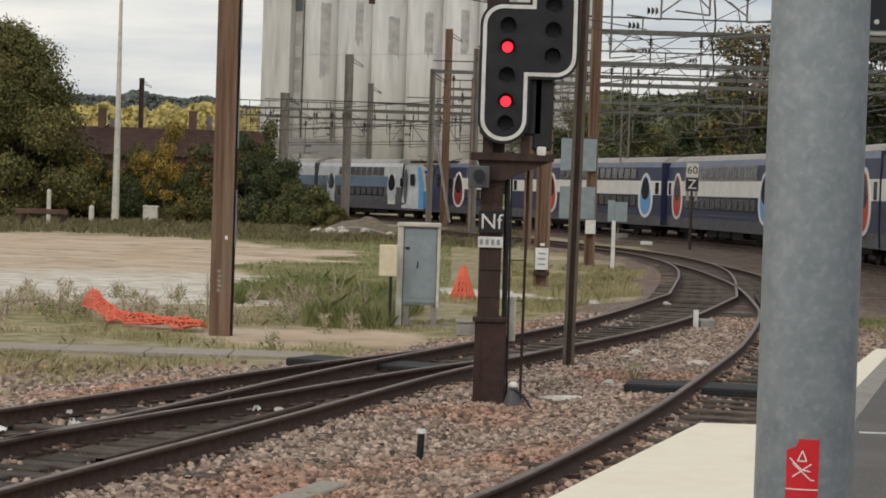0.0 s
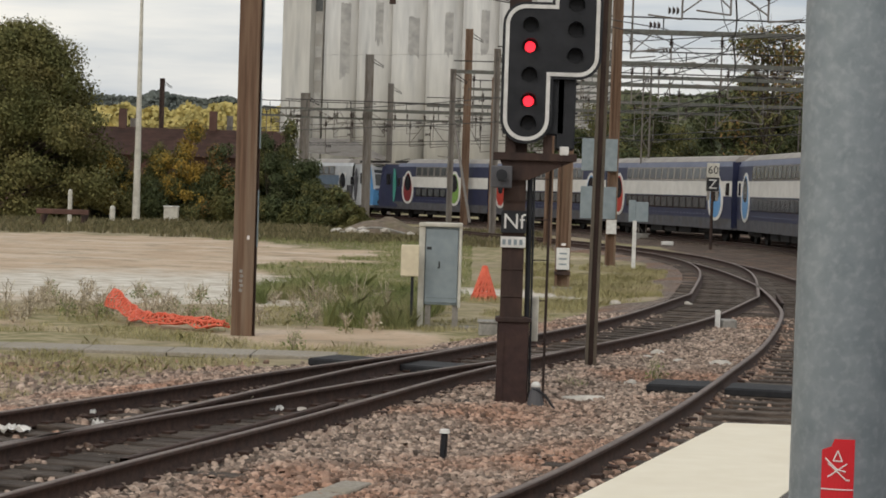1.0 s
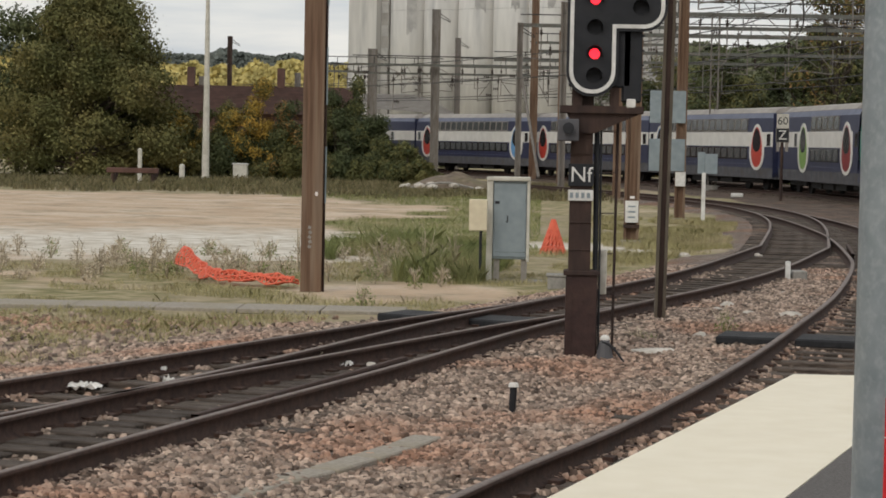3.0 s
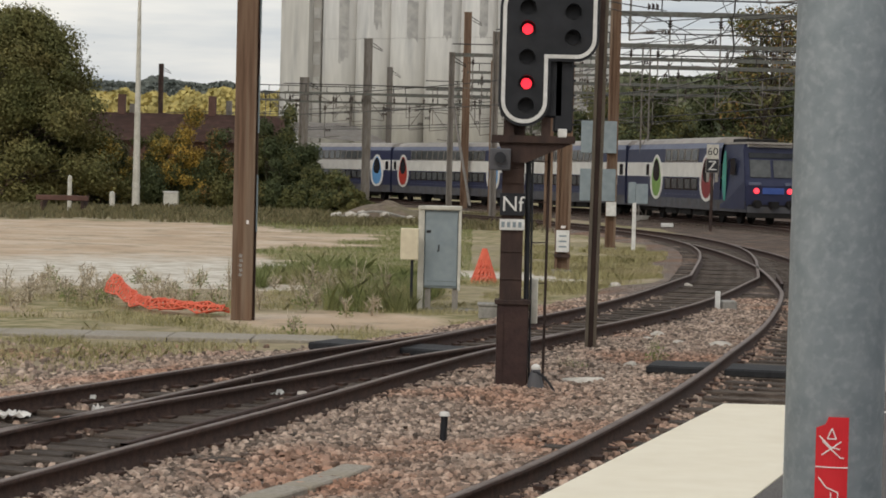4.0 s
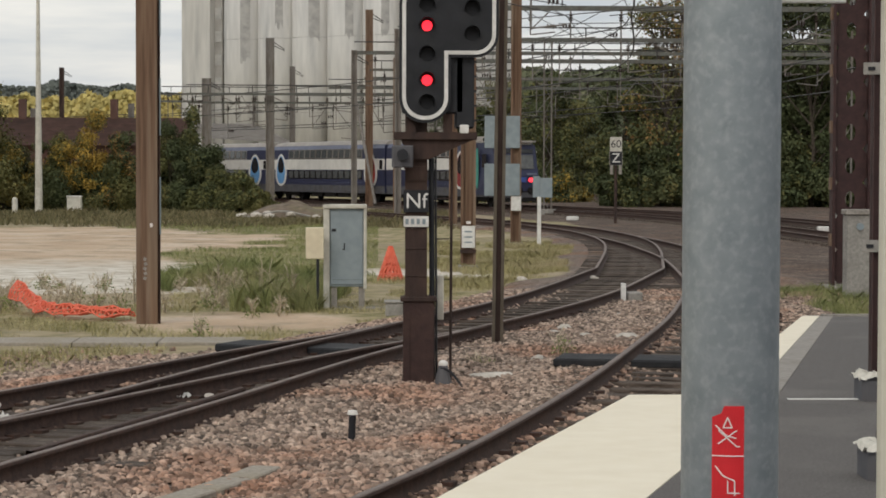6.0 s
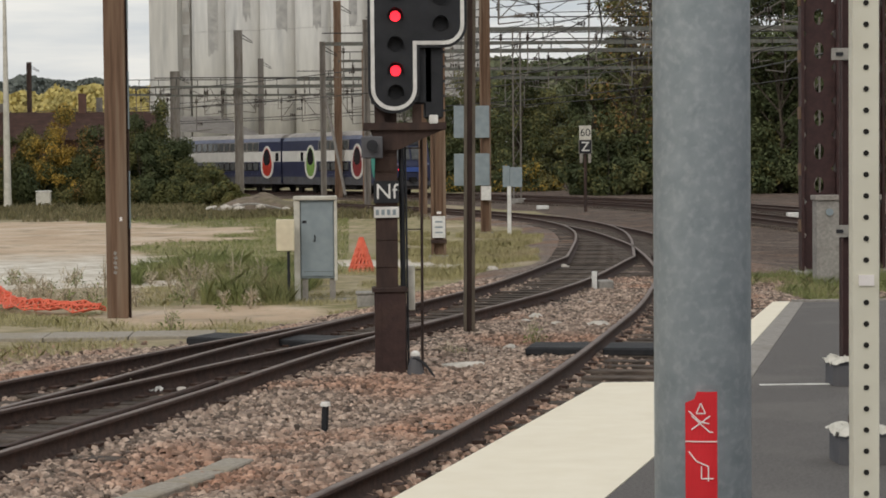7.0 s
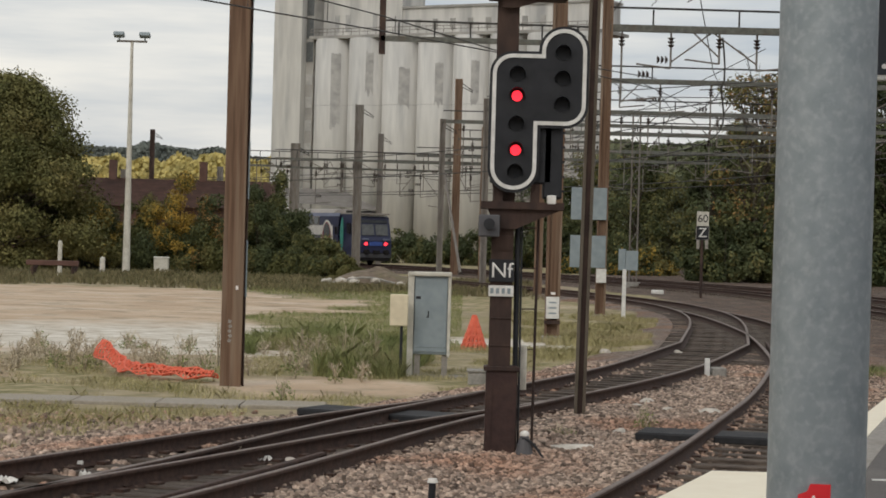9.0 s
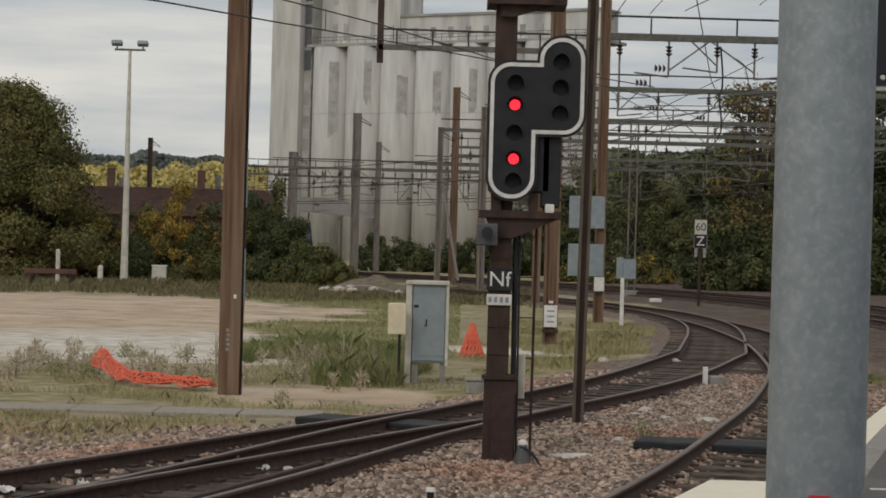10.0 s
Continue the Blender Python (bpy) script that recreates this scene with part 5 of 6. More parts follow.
def skin(bm, section, y0, y1):
    """Sheet through section points (x, z) on both flanks, from y0 to y1."""
    for s in (-1, 1):
        for (xa, za), (xb, zb) in zip(section, section[1:]):
            vs = [bm.verts.new(p) for p in ((s * xa, y0, za), (s * xa, y1, za), (s * xb, y1, zb), (s * xb, y0, zb))]
            bm.faces.new(vs if s > 0 else vs[::-1])
    return bm


def side_board(bm, points, x, s, depth):
    vs = [bm.verts.new((s * x, y, z)) for y, z in points]
    f = bm.faces.new(vs)
    made = bmesh.ops.extrude_face_region(bm, geom=[f])
    for v in made["geom"]:
        if isinstance(v, bmesh.types.BMVert):
            v.co.x = s * (x + depth)
    bmesh.ops.recalc_face_normals(bm, faces=bm.faces)


def coach(name, label, length, doors, cab=None, livery="new", paint=None):
    """A double-deck coach, lengthwise along y, its cab (if any) at -y."""
    t = thing(name, label, "train coach", group="coaches of the train")
    h = length / 2 - .2
    back = -h + (3.6 if cab else 0)                 # where the double deck begins
    lower, band, upper = (M["train_blue"], M["train_white"], M["train_blue"]) if livery == "new" else (M["train_skirt"], M["old_blue"], M["old_white"])
    bm = bmesh.new()
    skin(bm, [(1.36, .62), (1.4, 1.15)], -h, h)
    span(bm, -1.3, 1.3, -h, h, .6, .9)
    part("skirt", bm, M["train_skirt"], t)
    bm = bmesh.new()
    skin(bm, [(1.4, 1.15), (1.41, 2.25)], back, h)
    part("lower_side", bm, lower, t)
    bm = bmesh.new()
    skin(bm, [(1.41, 2.25), (1.41, 3.0)], back + (1.0 if cab else 0), h)
    part("side_band", bm, band, t)
    bm = bmesh.new()
    skin(bm, [(1.41, 3.0), (1.36, 3.72)], back, h)
    if cab:
        skin(bm, [(1.412, 2.25), (1.412, 3.0)], back, back + 1.0)
    part("upper_side", bm, upper, t)
    bm = bmesh.new()
    skin(bm, [(1.36, 3.72), (1.24, 3.98)], back, h)
    part("cornice", bm, M["train_cornice"] if livery == "new" else M["old_white"], t)
    bm = bmesh.new()
    skin(bm, [(1.24, 3.98), (.95, 4.2), (.5, 4.3), (0, 4.32)], back + (1.2 if cab else .3), h - .5)
    for y, e in ((back + (1.2 if cab else .3), -1), (h - .5, 1)):
        vs = [bm.verts.new((s * x, y, z)) for s, x, z in ((-1, 1.24, 3.98), (-1, .95, 4.2), (-1, .5, 4.3), (1, 0, 4.32), (1, .5, 4.3), (1, .95, 4.2), (1, 1.24, 3.98))]
        bm.faces.new(vs)
    span(bm, -1.24, 1.24, -h + .15, h - .02, 3.9, 4.0)
    part("roof", bm, M["train_roof"], t)
    bm = bmesh.new()
    span(bm, -1.38, 1.38, h - .06, h, .7, 3.95)
    part("end_wall", bm, lower, t)
    if not cab:
        bm = bmesh.new()
        span(bm, -1.38, 1.38, -h, -h + .06, .7, 3.95)
        part("end_wall", bm, lower, t)
    bm = bmesh.new()
    span(bm, -.9, .9, h, h + .34, .9, 3.7)
    part("gangway", bm, M["bogie"], t, "black gangway bellows")
    # windows between the doors
    ys = sorted(d[0] for d in doors)
    y0, y1 = ys[0] + 1.4, ys[-1] - 1.4
    n = max(2, int((y1 - y0) / 1.0))
    wmesh = {}
    for row, z0, z1, x, mat in (("upper", 3.1, 3.66, 1.398, "upper_glass"), ("lower", 1.64, 2.14, 1.416, "upper_glass")):
        bm = bmesh.new()
        box(bm, (0, 0, 0), (.03, .74, z1 - z0), None, .012)
        wmesh[row] = (mesh_of("window", bm, M[mat]), (z0 + z1) / 2, x)
    for s in (-1, 1):
        bm = bmesh.new()
        span(bm, s * 1.409 - .012, s * 1.409 + .012, y0, y1, 1.58, 2.2)
        part("window_strip", bm, M["train_glass"], t)
        bm = bmesh.new()
        vs = [bm.verts.new(p) for p in ((s * 1.424, y0, 3.02), (s * 1.424, y1, 3.02), (s * 1.378, y1, 3.71), (s * 1.378, y0, 3.71))]
        bm.faces.new(vs)
        bmesh.ops.solidify(bm, geom=bm.faces[:], thickness=.012)
        part("upper_strip", bm, M["train_roof"], t, "grey upper window strip")
        bm = bmesh.new()
        for i in range(n * 2):
            span(bm, s * 1.408 - .006, s * 1.408 + .006, y0 + (i + .3) * (y1 - y0) / n / 2, y0 + (i + .7) * (y1 - y0) / n / 2, 1.32, 1.36)
        tagged(part("vent_row", bm, M["train_cornice"], t), "row of pale vents", kind="stuff")
        for i in range(n):
            y = y0 + (i + .5) * (y1 - y0) / n
            for row in ("upper", "lower"):
                me, z, x = wmesh[row]
                share("window", me, t, pose(s * (x + .006), y, z, 0, -4 * s if row == "upper" else 0, 0))
        for k, (y, colour) in enumerate(doors):
            bm = bmesh.new()
            if livery == "new":
                side_board(bm, [(y + a, z) for a, z in oval(1.03, 1.02, 3.42)], 1.405, s, .03)
            else:
                side_board(bm, [(y + a, z) for a, z in ((-.6, 1.0), (.6, 1.0), (.6, 3.2), (-.6, 3.2))], 1.405, s, .03)
            d = part("door", bm, M["train_white"], t, "white rimmed door surround")
            bm = bmesh.new()
            side_board(bm, [(y + a, z) for a, z in oval(.76, 1.18, 3.26)], 1.43, s, .012)
            part("leaf", bm, M[colour], d, "coloured door leaf")
            bm = bmesh.new()
            side_board(bm, [(y + a, z) for a, z in oval(.56, 1.98, 3.18)], 1.44, s, .008)
            part("door_window", bm, M["train_glass"], d)
        for y in ys:
            for e in (-1.62,) if y < 0 else (1.62,):
                bm = bmesh.new()
                box(bm, (s * 1.412, y + e, 2.6), (.02, .5, .62), None, .006)
                part("small_window", bm, M["train_glass"], t)
    # bogies
    wheel = None
    for y in (-h + 3.6, h - 3.4):
        bm = bmesh.new()
        for s in (-1, 1):
            span(bm, s * 1.05 - .09, s * 1.05 + .09, y - 1.7, y + 1.7, .38, .72, .05)
        span(bm, -1.0, 1.0, y - .3, y + .3, .35, .6)
        b = part("bogie", bm, M["bogie"], t, "black oily bogie")
        if wheel is None:
            bm = bmesh.new()
            rod(bm, (-.075, 0, 0), (.075, 0, 0), .46, 20)
            wheel = mesh_of("wheel", bm, M["bogie"])
        for dy in (-1.3, 1.3):
            for s in (-1, 1):
                share("wheel", wheel, b, pose(s * .752, y + dy, .462))
    bm = bmesh.new()
    for k in range(3):
        span(bm, -1.2, 1.2, -h + 6.3 + k * 2.3, -h + 8.2 + k * 2.3, .3, .62, .03)
    part("equipment", bm, M["bogie"], t)
    if not cab:
        return t
    # the cab: a plain blue end with a raked front
    front = -h
    nose = paint or M["train_blue"]
    bm = bmesh.new()
    prof = [(front + .05, .75), (front, 1.9), (front + .12, 2.15), (front + .5, 3.7), (front + .9, 3.98), (back + .01, 4.0), (back + .01, .75)]
    va = [bm.verts.new((-1.4 if z < 3.8 else -1.2, y, z)) for y, z in prof]
    vb = [bm.verts.new((1.4 if z < 3.8 else 1.2, y, z)) for y, z in prof]
    bm.faces.new(va), bm.faces.new(vb)
    for i in range(len(prof)):
        j = (i + 1) % len(prof)
        bm.faces.new((va[i], va[j], vb[j], vb[i]))
    bmesh.ops.recalc_face_normals(bm, faces=bm.faces)
    bmesh.ops.bevel(bm, geom=[e for e in bm.edges if (e.verts[0].co - e.verts[1].co).length < 2.0], offset=.06, segments=2, affect="EDGES")
    c = part("cab", bm, nose, t, "dark blue raked driving cab" if not paint else "white driving cab")
    if livery == "old":
        bm = bmesh.new()
        for sx in (-1, 1):
            side_board(bm, [(front - .02, .8), (front - .02, 1.9), (front + .5, 3.72), (front + 1.05, 3.72), (front + .75, 1.9), (front + .75, .8)], 1.404, sx, .012)
        span(bm, -1.4, 1.4, front - .03, front + .04, .8, 2.0)
        part("nose_panel", bm, M["cab_bright"], c, "light blue nose panel")
    tilt = Matrix.Rotation(math.atan2(.38, 1.55), 4, "X")

    def face(z):
        return front + .12 + (z - 2.15) * .38 / 1.55
    for x in (-.6, .6):
        bm = bmesh.new()
        box(bm, (x, face(2.72) - .03, 2.72), (1.06, .06, .88), Matrix.Rotation(-math.atan2(.38, 1.55), 4, "X"), .02)
        part("windscreen", bm, M["upper_glass"], c, "grey tinted windscreen")
    bm = bmesh.new()
    box(bm, (0, face(3.36) - .025, 3.36), (2.3, .05, .26), Matrix.Rotation(-math.atan2(.38, 1.55), 4, "X"), .01)
    part("upper_panel", bm, M["train_glass"], c)
    bm = bmesh.new()
    box(bm, (0, front + .62, 3.82), (2.3, .1, .14), None, .02)
    part("roof_lip", bm, M["train_white"], c, "white roof lip")
    bm = bmesh.new()
    span(bm, -.55, .55, front - .05, front + .03, 1.5, 1.8, .01)
    part("light_band", bm, M["band_blue"], c)
    for s in (-1, 1):
        bm = bmesh.new()
        span(bm, s * .92 - .3, s * .92 + .3, front - .05, front + .08, 1.92, 2.06, .01)
        part("lamp_strip", bm, M["train_cornice"], c)
        bm = bmesh.new()
        rod(bm, (s * .85, front - .07, 1.65), (s * .85, front + .03, 1.65), .13, 16)
        part("tail_lamp", bm, M["tail_light"] if cab == "tail" else M["train_glass"], c, "lit red tail lamp" if cab == "tail" else "dark head lamp")
        bm = bmesh.new()
        rod(bm, (s * .85, front - .3, 1.02), (s * .85, front + .1, 1.02), .2, 14)
        part("buffer", bm, M["bogie"], c)
        bm = bmesh.new()
        side_board(bm, [(front + 2.9 + .42 * math.cos(math.tau * j / 20) * (1 if math.cos(math.tau * j / 20) > 0 else .35), 2.35 + 1.25 * math.sin(math.tau * j / 20)) for j in range(20)], 1.4, s, .012)
        part("door_trim", bm, M["cab_teal"] if livery == "new" else M["train_skirt"], c, "curved cab door trim")
        bm = bmesh.new()
        span(bm, s * 1.415 - .01, s * 1.415 + .01, front + 1.5, front + 2.2, 2.4, 3.2)
        part("side_window", bm, M["train_glass"], c)
    bm = bmesh.new()
    span(bm, -1.25, 1.25, front + .02, front + .2, .35, 1.0, .03)
    part("apron", bm, M["bogie"], c)
    bm = bmesh.new()
    span(bm, -.2, .2, front - .35, front + .1, .85, 1.15)
    part("coupler", bm, M["bogie"], c)
    bm = bmesh.new()
    span(bm, -.8, .8, front + 1.6, front + 3.6, 4.0, 4.18, .04)
    for x in (-.6, .6):
        rod(bm, (x, front + 2.0, 4.18), (x * .4, front + 3.0, 4.34), .03, 5)
    part("roof_gear", bm, M["bogie"], t, "dark folded roof gear")
    return t


end_doors = [(-END / 2 + 5.8, "door_maroon"), (END / 2 - 5.6, "door_green")]
train = [
    coach("end_coach", "dark blue double-deck end coach with white band and lit tail lamps", END, end_doors, "tail"),
    coach("coach", "dark blue and white double-deck coach with red and blue doors", CAR, [(-CAR / 2 + 2.4, "door_red"), (CAR / 2 - 2.4, "door_blue")]),
    coach("coach", "dark blue and white double-deck coach with blue and red doors", CAR, [(-CAR / 2 + 2.4, "door_blue"), (CAR / 2 - 2.4, "door_red")]),
]
train.append(copy_thing(train[2], pose(0, 0, 0)))
train.append(coach("end_coach", "dark blue double-deck end coach with a dark cab", END, end_doors, "front"))
old_doors = [(-9.6 + 5.4, "old_white"), (9.6 - 2.8, "old_white")]
train.append(coach("leading_end_coach", "pale older double-deck end coach with a light blue cab front", 19.3, old_doors, "front", "old", M["old_white"]))
train.append(coach("leading_coach", "pale grey and steel blue older double-deck coach", 19.3, old_doors, None, "old"))
train.append(copy_thing(train[6], pose(0, 0, 0)))
# distance of each coach's middle from the tail, and whether it is turned round
TRAIN_PLACES = [(END / 2, 0), (END + CAR / 2, 0), (END + CAR * 1.5, 0), (END + CAR * 2.5, 0), (END * 1.5 + CAR * 3, 180),
                (END * 2.5 + CAR * 3 + .5, 0), (END * 3.5 + CAR * 3 + .6, 0), (END * 4.5 + CAR * 3 + .7, 0)]
SPEED = 12.6


def tail_at(t):
    lead = t - 4.5
    return lead * SPEED + (.08 * lead * lead if lead > 0 else 0)


# ---------------------------------------------------------------- overhead line


def lattice_mast(x, y, height, width, group="lattice masts"):
    t = thing("lattice_mast", "pale grey lattice mast of the overhead line", "catenary mast", (x, y, -.25), group)
    for s in (-1, 1):
        bm = bmesh.new()
        span(bm, s * width / 2 - .04, s * width / 2 + .04, -.08, .08, 0, height)
        part("leg", bm, M["pole_grey"], t)
    bm = bmesh.new()
    k = int(height / .8)
    for i in range(k):
        a = -1 if i % 2 else 1
        rod(bm, (a * width / 2, 0, i * .8), (-a * width / 2, 0, (i + 1) * .8), .022, 4)
    part("lacing", bm, M["pole_grey"], t)
    bm = bmesh.new()
    span(bm, -width, width, -.4, .4, 0, .3)
    part("footing", bm, M["concrete"], t)
    return t


def plain_mast(x, y, height, mat, width=.34, label="weathered steel mast of the overhead line"):
    t = thing("catenary_mast", label, "catenary mast", (x, y, -.25), "plain masts")
    for s in (-1, 1):
        bm = bmesh.new()
        span(bm, s * width / 2 - .05, s * width / 2 + .05, -.14, .14, 0, height)
        part("flange", bm, mat, t)
    bm = bmesh.new()
    span(bm, -width / 2 + .05, width / 2 - .05, -.02, .02, 0, height)
    part("web", bm, mat, t)
    bm = bmesh.new()
    for k in range(2):
        rod(bm, (width / 2, 0, height - .3 - .25 * k), (width / 2 + .75, 0, height - .8 - .1 * k), .03, 5)
    part("stay_arm", bm, M["wire"], t)
    return t


def gantry(x0, x1, y, z, skew=0.0, seed=0, hangers=6, thick=.2):
    """A portal beam with droppers, insulators and a tube above."""
    rs = random.Random(seed)
    t = thing("gantry_beam", "steel portal beam of the overhead line with insulators and droppers", "gantry beam", (x0, y, z), "gantry beams")
    L = x1 - x0
    bm = bmesh.new()
    span(bm, 0, L, -.1, .1, -thick / 2, thick / 2)
    part("beam", bm, M["beam_grey"], t)
    bm = bmesh.new()
    rod(bm, (0, 0, thick / 2 + .55), (L, 0, thick / 2 + .5), .035, 6)
    for i in range(6):
        rod(bm, (L * (i + .5) / 6, 0, 0), (L * (i + .5) / 6, 0, thick / 2 + .5), .03, 5)
    part("tie_tube", bm, M["wire"], t)
    for i in range(hangers):
        x = L * (i + rs.uniform(.2, .8)) / hangers
        drop = rs.uniform(.9, 2.6)
        bm = bmesh.new()
        rod(bm, (x, 0, 0), (x, 0, -drop), .035, 5)
        if rs.random() < .6:
            rod(bm, (x, 0, -drop + .2), (x + rs.choice((-1, 1)) * rs.uniform(.8, 1.9), 0, -.1), .028, 5)
        rod(bm, (x, 0, -drop), (x + rs.choice((-1, 1)) * 1.1, 0, -drop + .12), .03, 5)
        d = part("dropper", bm, M["pole_grey"], t)
        bm = bmesh.new()
        for k in range(3):
            rod(bm, (x, 0, -.28 - .11 * k), (x, 0, -.36 - .11 * k), .12, 10, .05)
        part("insulator", bm, M["insulator"], d)
        if rs.random() < .75:
            bm = bmesh.new()
            q = Vector((x + rs.uniform(-1, 1), -.3, -drop * rs.uniform(.4, .9)))
            for k in range(3):
                rod(bm, q + Vector((.13 * k, 0, 0)), q + Vector((.13 * k + .08, 0, 0)), .13, 10, .06)
            part("insulator", bm, M["insulator"], t)
    return t


def wire_line(points, radius, label="thin dark overhead wire above the tracks"):
    """One tube along the points."""
    p = np.array(points, dtype=float)
    t = np.gradient(p, axis=0)
    t /= np.linalg.norm(t, axis=1)[:, None]
    u = np.cross(t, (0, 0, 1.0001))
    n = np.linalg.norm(u, axis=1)[:, None]
    u = np.where(n > .05, u / np.maximum(n, 1e-6), np.array([[1.0, 0, 0]]))
    v = np.cross(t, u)
    ring = np.stack([p + u * radius, p + v * radius, p - u * radius, p - v * radius], 1).reshape(-1, 3)
    faces = [(4 * i + k, 4 * i + (k + 1) % 4, 4 * i + 4 + (k + 1) % 4, 4 * i + 4 + k) for i in range(len(p) - 1) for k in range(4)]
    return tagged(new("overhead_wire", quads("overhead_wire", ring, faces, M["wire"])), label, "wire", "overhead wires")


def overhead():
    gantry(4.5, 21.0, 69.0, 9.08, seed=1, hangers=12, thick=.22)
    # portals over the curved lines, one after the other
    for k, (y, xa, xb, z) in enumerate(((95, 3.3, 22.5, 9.36), (112, 1.0, 24.5, 9.0), (118, 1.0, 25.5, 8.2), (132, -1.5, 31, 9.4), (150, -1.0, 24, 8.6), (172, -4, 26, 8.8))):
        gantry(xa, xb, y, z, seed=10 + k, hangers=9, thick=.22)
        lattice_mast(xb, y, z + .8, .5)
    plain_mast(3.3, 95, 10.5, M["pole_brown"], .26)
    lattice_mast(9.45, 120, 9.8, .42)
    for x in (1.0, -1.5):
        plain_mast(x, 112 if x > 0 else 132, 9.8, M["pole_grey"], .26)
    plain_mast(1.0, 118.0, 8.6, M["pole_brown"], .3)
    # group before the silo
    plain_mast(-7.6, 151, 11.7, M["pole_grey"], .5, "tall grey mast with an angled stay before the silo")
    plain_mast(-.65, 147, 13.4, M["pole_brown"], .42, "tall rust-brown mast before the silo")
    plain_mast(-7.6, 190, 11.6, M["pole_grey"], .4)
    plain_mast(-12.75, 160, 9.25, M["pole_grey"], .6)
    plain_mast(-29.3, 200, 11.9, M["mast_rust"], .34)
    plain_mast(-22.9, 200, 8.6, M["pole_grey"], .45)
    plain_mast(-33.5, 210, 8.4, M["pole_grey"], .45)
    gantry(-13.4, 5.0, 150.4, 7.5, seed=31, hangers=9, thick=.16)
    gantry(-13.4, 5.0, 152.0, 6.95, seed=32, hangers=10, thick=.14)
    gantry(-7.4, 7.0, 190, 8.9, seed=33, hangers=6, thick=.3)
    gantry(-.6, 9.0, 147, 9.05, seed=34, hangers=5, thick=.16)
    gantry(-17.2, -13.5, 170, 7.6, seed=35, hangers=2, thick=.16)
    gantry(-17.2, -8.0, 171, 8.2, seed=36, hangers=7, thick=.12)
    # nearer portal high before the silo
    gantry(-3.1, 4.4, 75.0, 9.1, seed=40, hangers=0, thick=.18)
    bm = bmesh.new()
    span(bm, -3.16, -2.94, 74.9, 75.1, 8.55, 11.5)
    solid("hanging_post", bm, M["mast_rust"], "dark hanging post at the end of a portal beam", "hanging post")
    bm = bmesh.new()
    rod(bm, (-.2, 140, 0), (-1.6, 146.5, 7.2), .1, 6)
    solid("raking_strut", bm, M["pole_grey"], "pale raking strut against the rust-brown mast", "strut")
    # running wires
    for off, z, r in ((0, 5.6, .012), (0, 6.9, .013), (4.2, 5.6, .012), (4.2, 6.9, .013)):
        wire_line([(*on_line(-80 + 9 * i, off)[:2], z + .25 * math.sin(i * 1.05) ** 2 * (z > 6)) for i in range(28)], r * 2.2)
    for key, z in (("merged", 5.6), ("merged", 6.8)):
        ln = lines[key][::8]
        wire_line([(x, y, z) for x, y in ln[:, :2]], .022)
    wire_line([(-5.6, 22.7, 4.95), (-4.08, 28.5, 5.32), (-3.02, 33, 5.56), (-1.5, 37.5, 5.75), (.67, 43, 5.9), (4.45, 51, 5.85), (5.65, 58, 5.6)], .012, "dark contact wire over the siding")
    wire_line([(-5.6, 22.7, 5.6), (-3.38, 31.8, 5.9), (-2.27, 35.5, 6.0), (-1.5, 37.5, 6.01), (.7, 43.2, 5.93), (4.45, 51, 6.1)], .012, "dark sagging carrier wire over the siding")
    for k in range(3):
        x, y = -3.3 + k * 1.0, 31.9 + k * 2.8
        wire_line([(x, y, 5.52 + .1 * k), (x, y + .05, 5.92 + .05 * k)], .007, "thin dropper wire between the overhead wires")
    rs = random.Random(77)
    for k in range(16):
        xa, xb = rs.uniform(5, 19), rs.uniform(5, 21)
        ya = rs.choice((69, 95))
        yb = ya + rs.choice((26, 43))
        wire_line([(xa, ya, rs.uniform(8.2, 11.8)), ((xa + xb) / 2, (ya + yb) / 2, rs.uniform(8.4, 9.6)), (xb, yb, rs.uniform(8.0, 10.2))], .02)
    for k in range(7):
        xa = rs.uniform(6, 22)
        wire_line([(xa, 40, rs.uniform(9, 13)), (xa * .75, 69, rs.uniform(9.5, 10.6))], .016)


overhead()

# ---------------------------------------------------------------- plants


def leaf_cloud(name, lobes, count, size, mat, seed, parent=None, shell=.35):
    """Many small leaf clumps filling a set of lobes (x, y, z, rx, ry, rz), denser towards the outside."""
    rs = np.random.RandomState(seed)
    lobes = np.array(lobes, dtype=float)
    w = lobes[:, 3] * lobes[:, 4] * lobes[:, 5]
    pick = rs.choice(len(lobes), count, p=w / w.sum())
    d = rs.normal(size=(count, 3))
    d /= np.linalg.norm(d, axis=1)[:, None]
    r = shell + (1 - shell) * rs.rand(count) ** .6
    r *= 1 + .22 * (value_noise(d[:, 0] * 4 + pick * 1.7, d[:, 2] * 4 + d[:, 1] * 3, 1.0, seed) - .4)
    c = lobes[pick, :3] + d * lobes[pick, 3:] * r[:, None] + rs.normal(size=(count, 3)) * lobes[pick, 3:] * .17
    s = rs.uniform(size * .55, size * 1.25, count)
    nrm = d + rs.normal(size=(count, 3)) * .7 + np.array([0, 0, .35])
    nrm /= np.linalg.norm(nrm, axis=1)[:, None]
    u = np.cross(nrm, rs.normal(size=(count, 3)))
    u /= np.linalg.norm(u, axis=1)[:, None]
    v = np.cross(nrm, u)
    k = [(-1, -.1), (-.2, -.75), (1, .05), (.15, .8)]
    verts = np.stack([c + u * (a * s)[:, None] + v * (b * s * .8)[:, None] + nrm * (rs.uniform(-.2, .2, count) * s)[:, None] for a, b in k], 1).reshape(-1, 3)
    me = quads(name, verts, np.arange(count * 4).reshape(-1, 4), mat)
    ob = new(name, me)
    if parent is not None:
        ob.parent = parent
    return ob


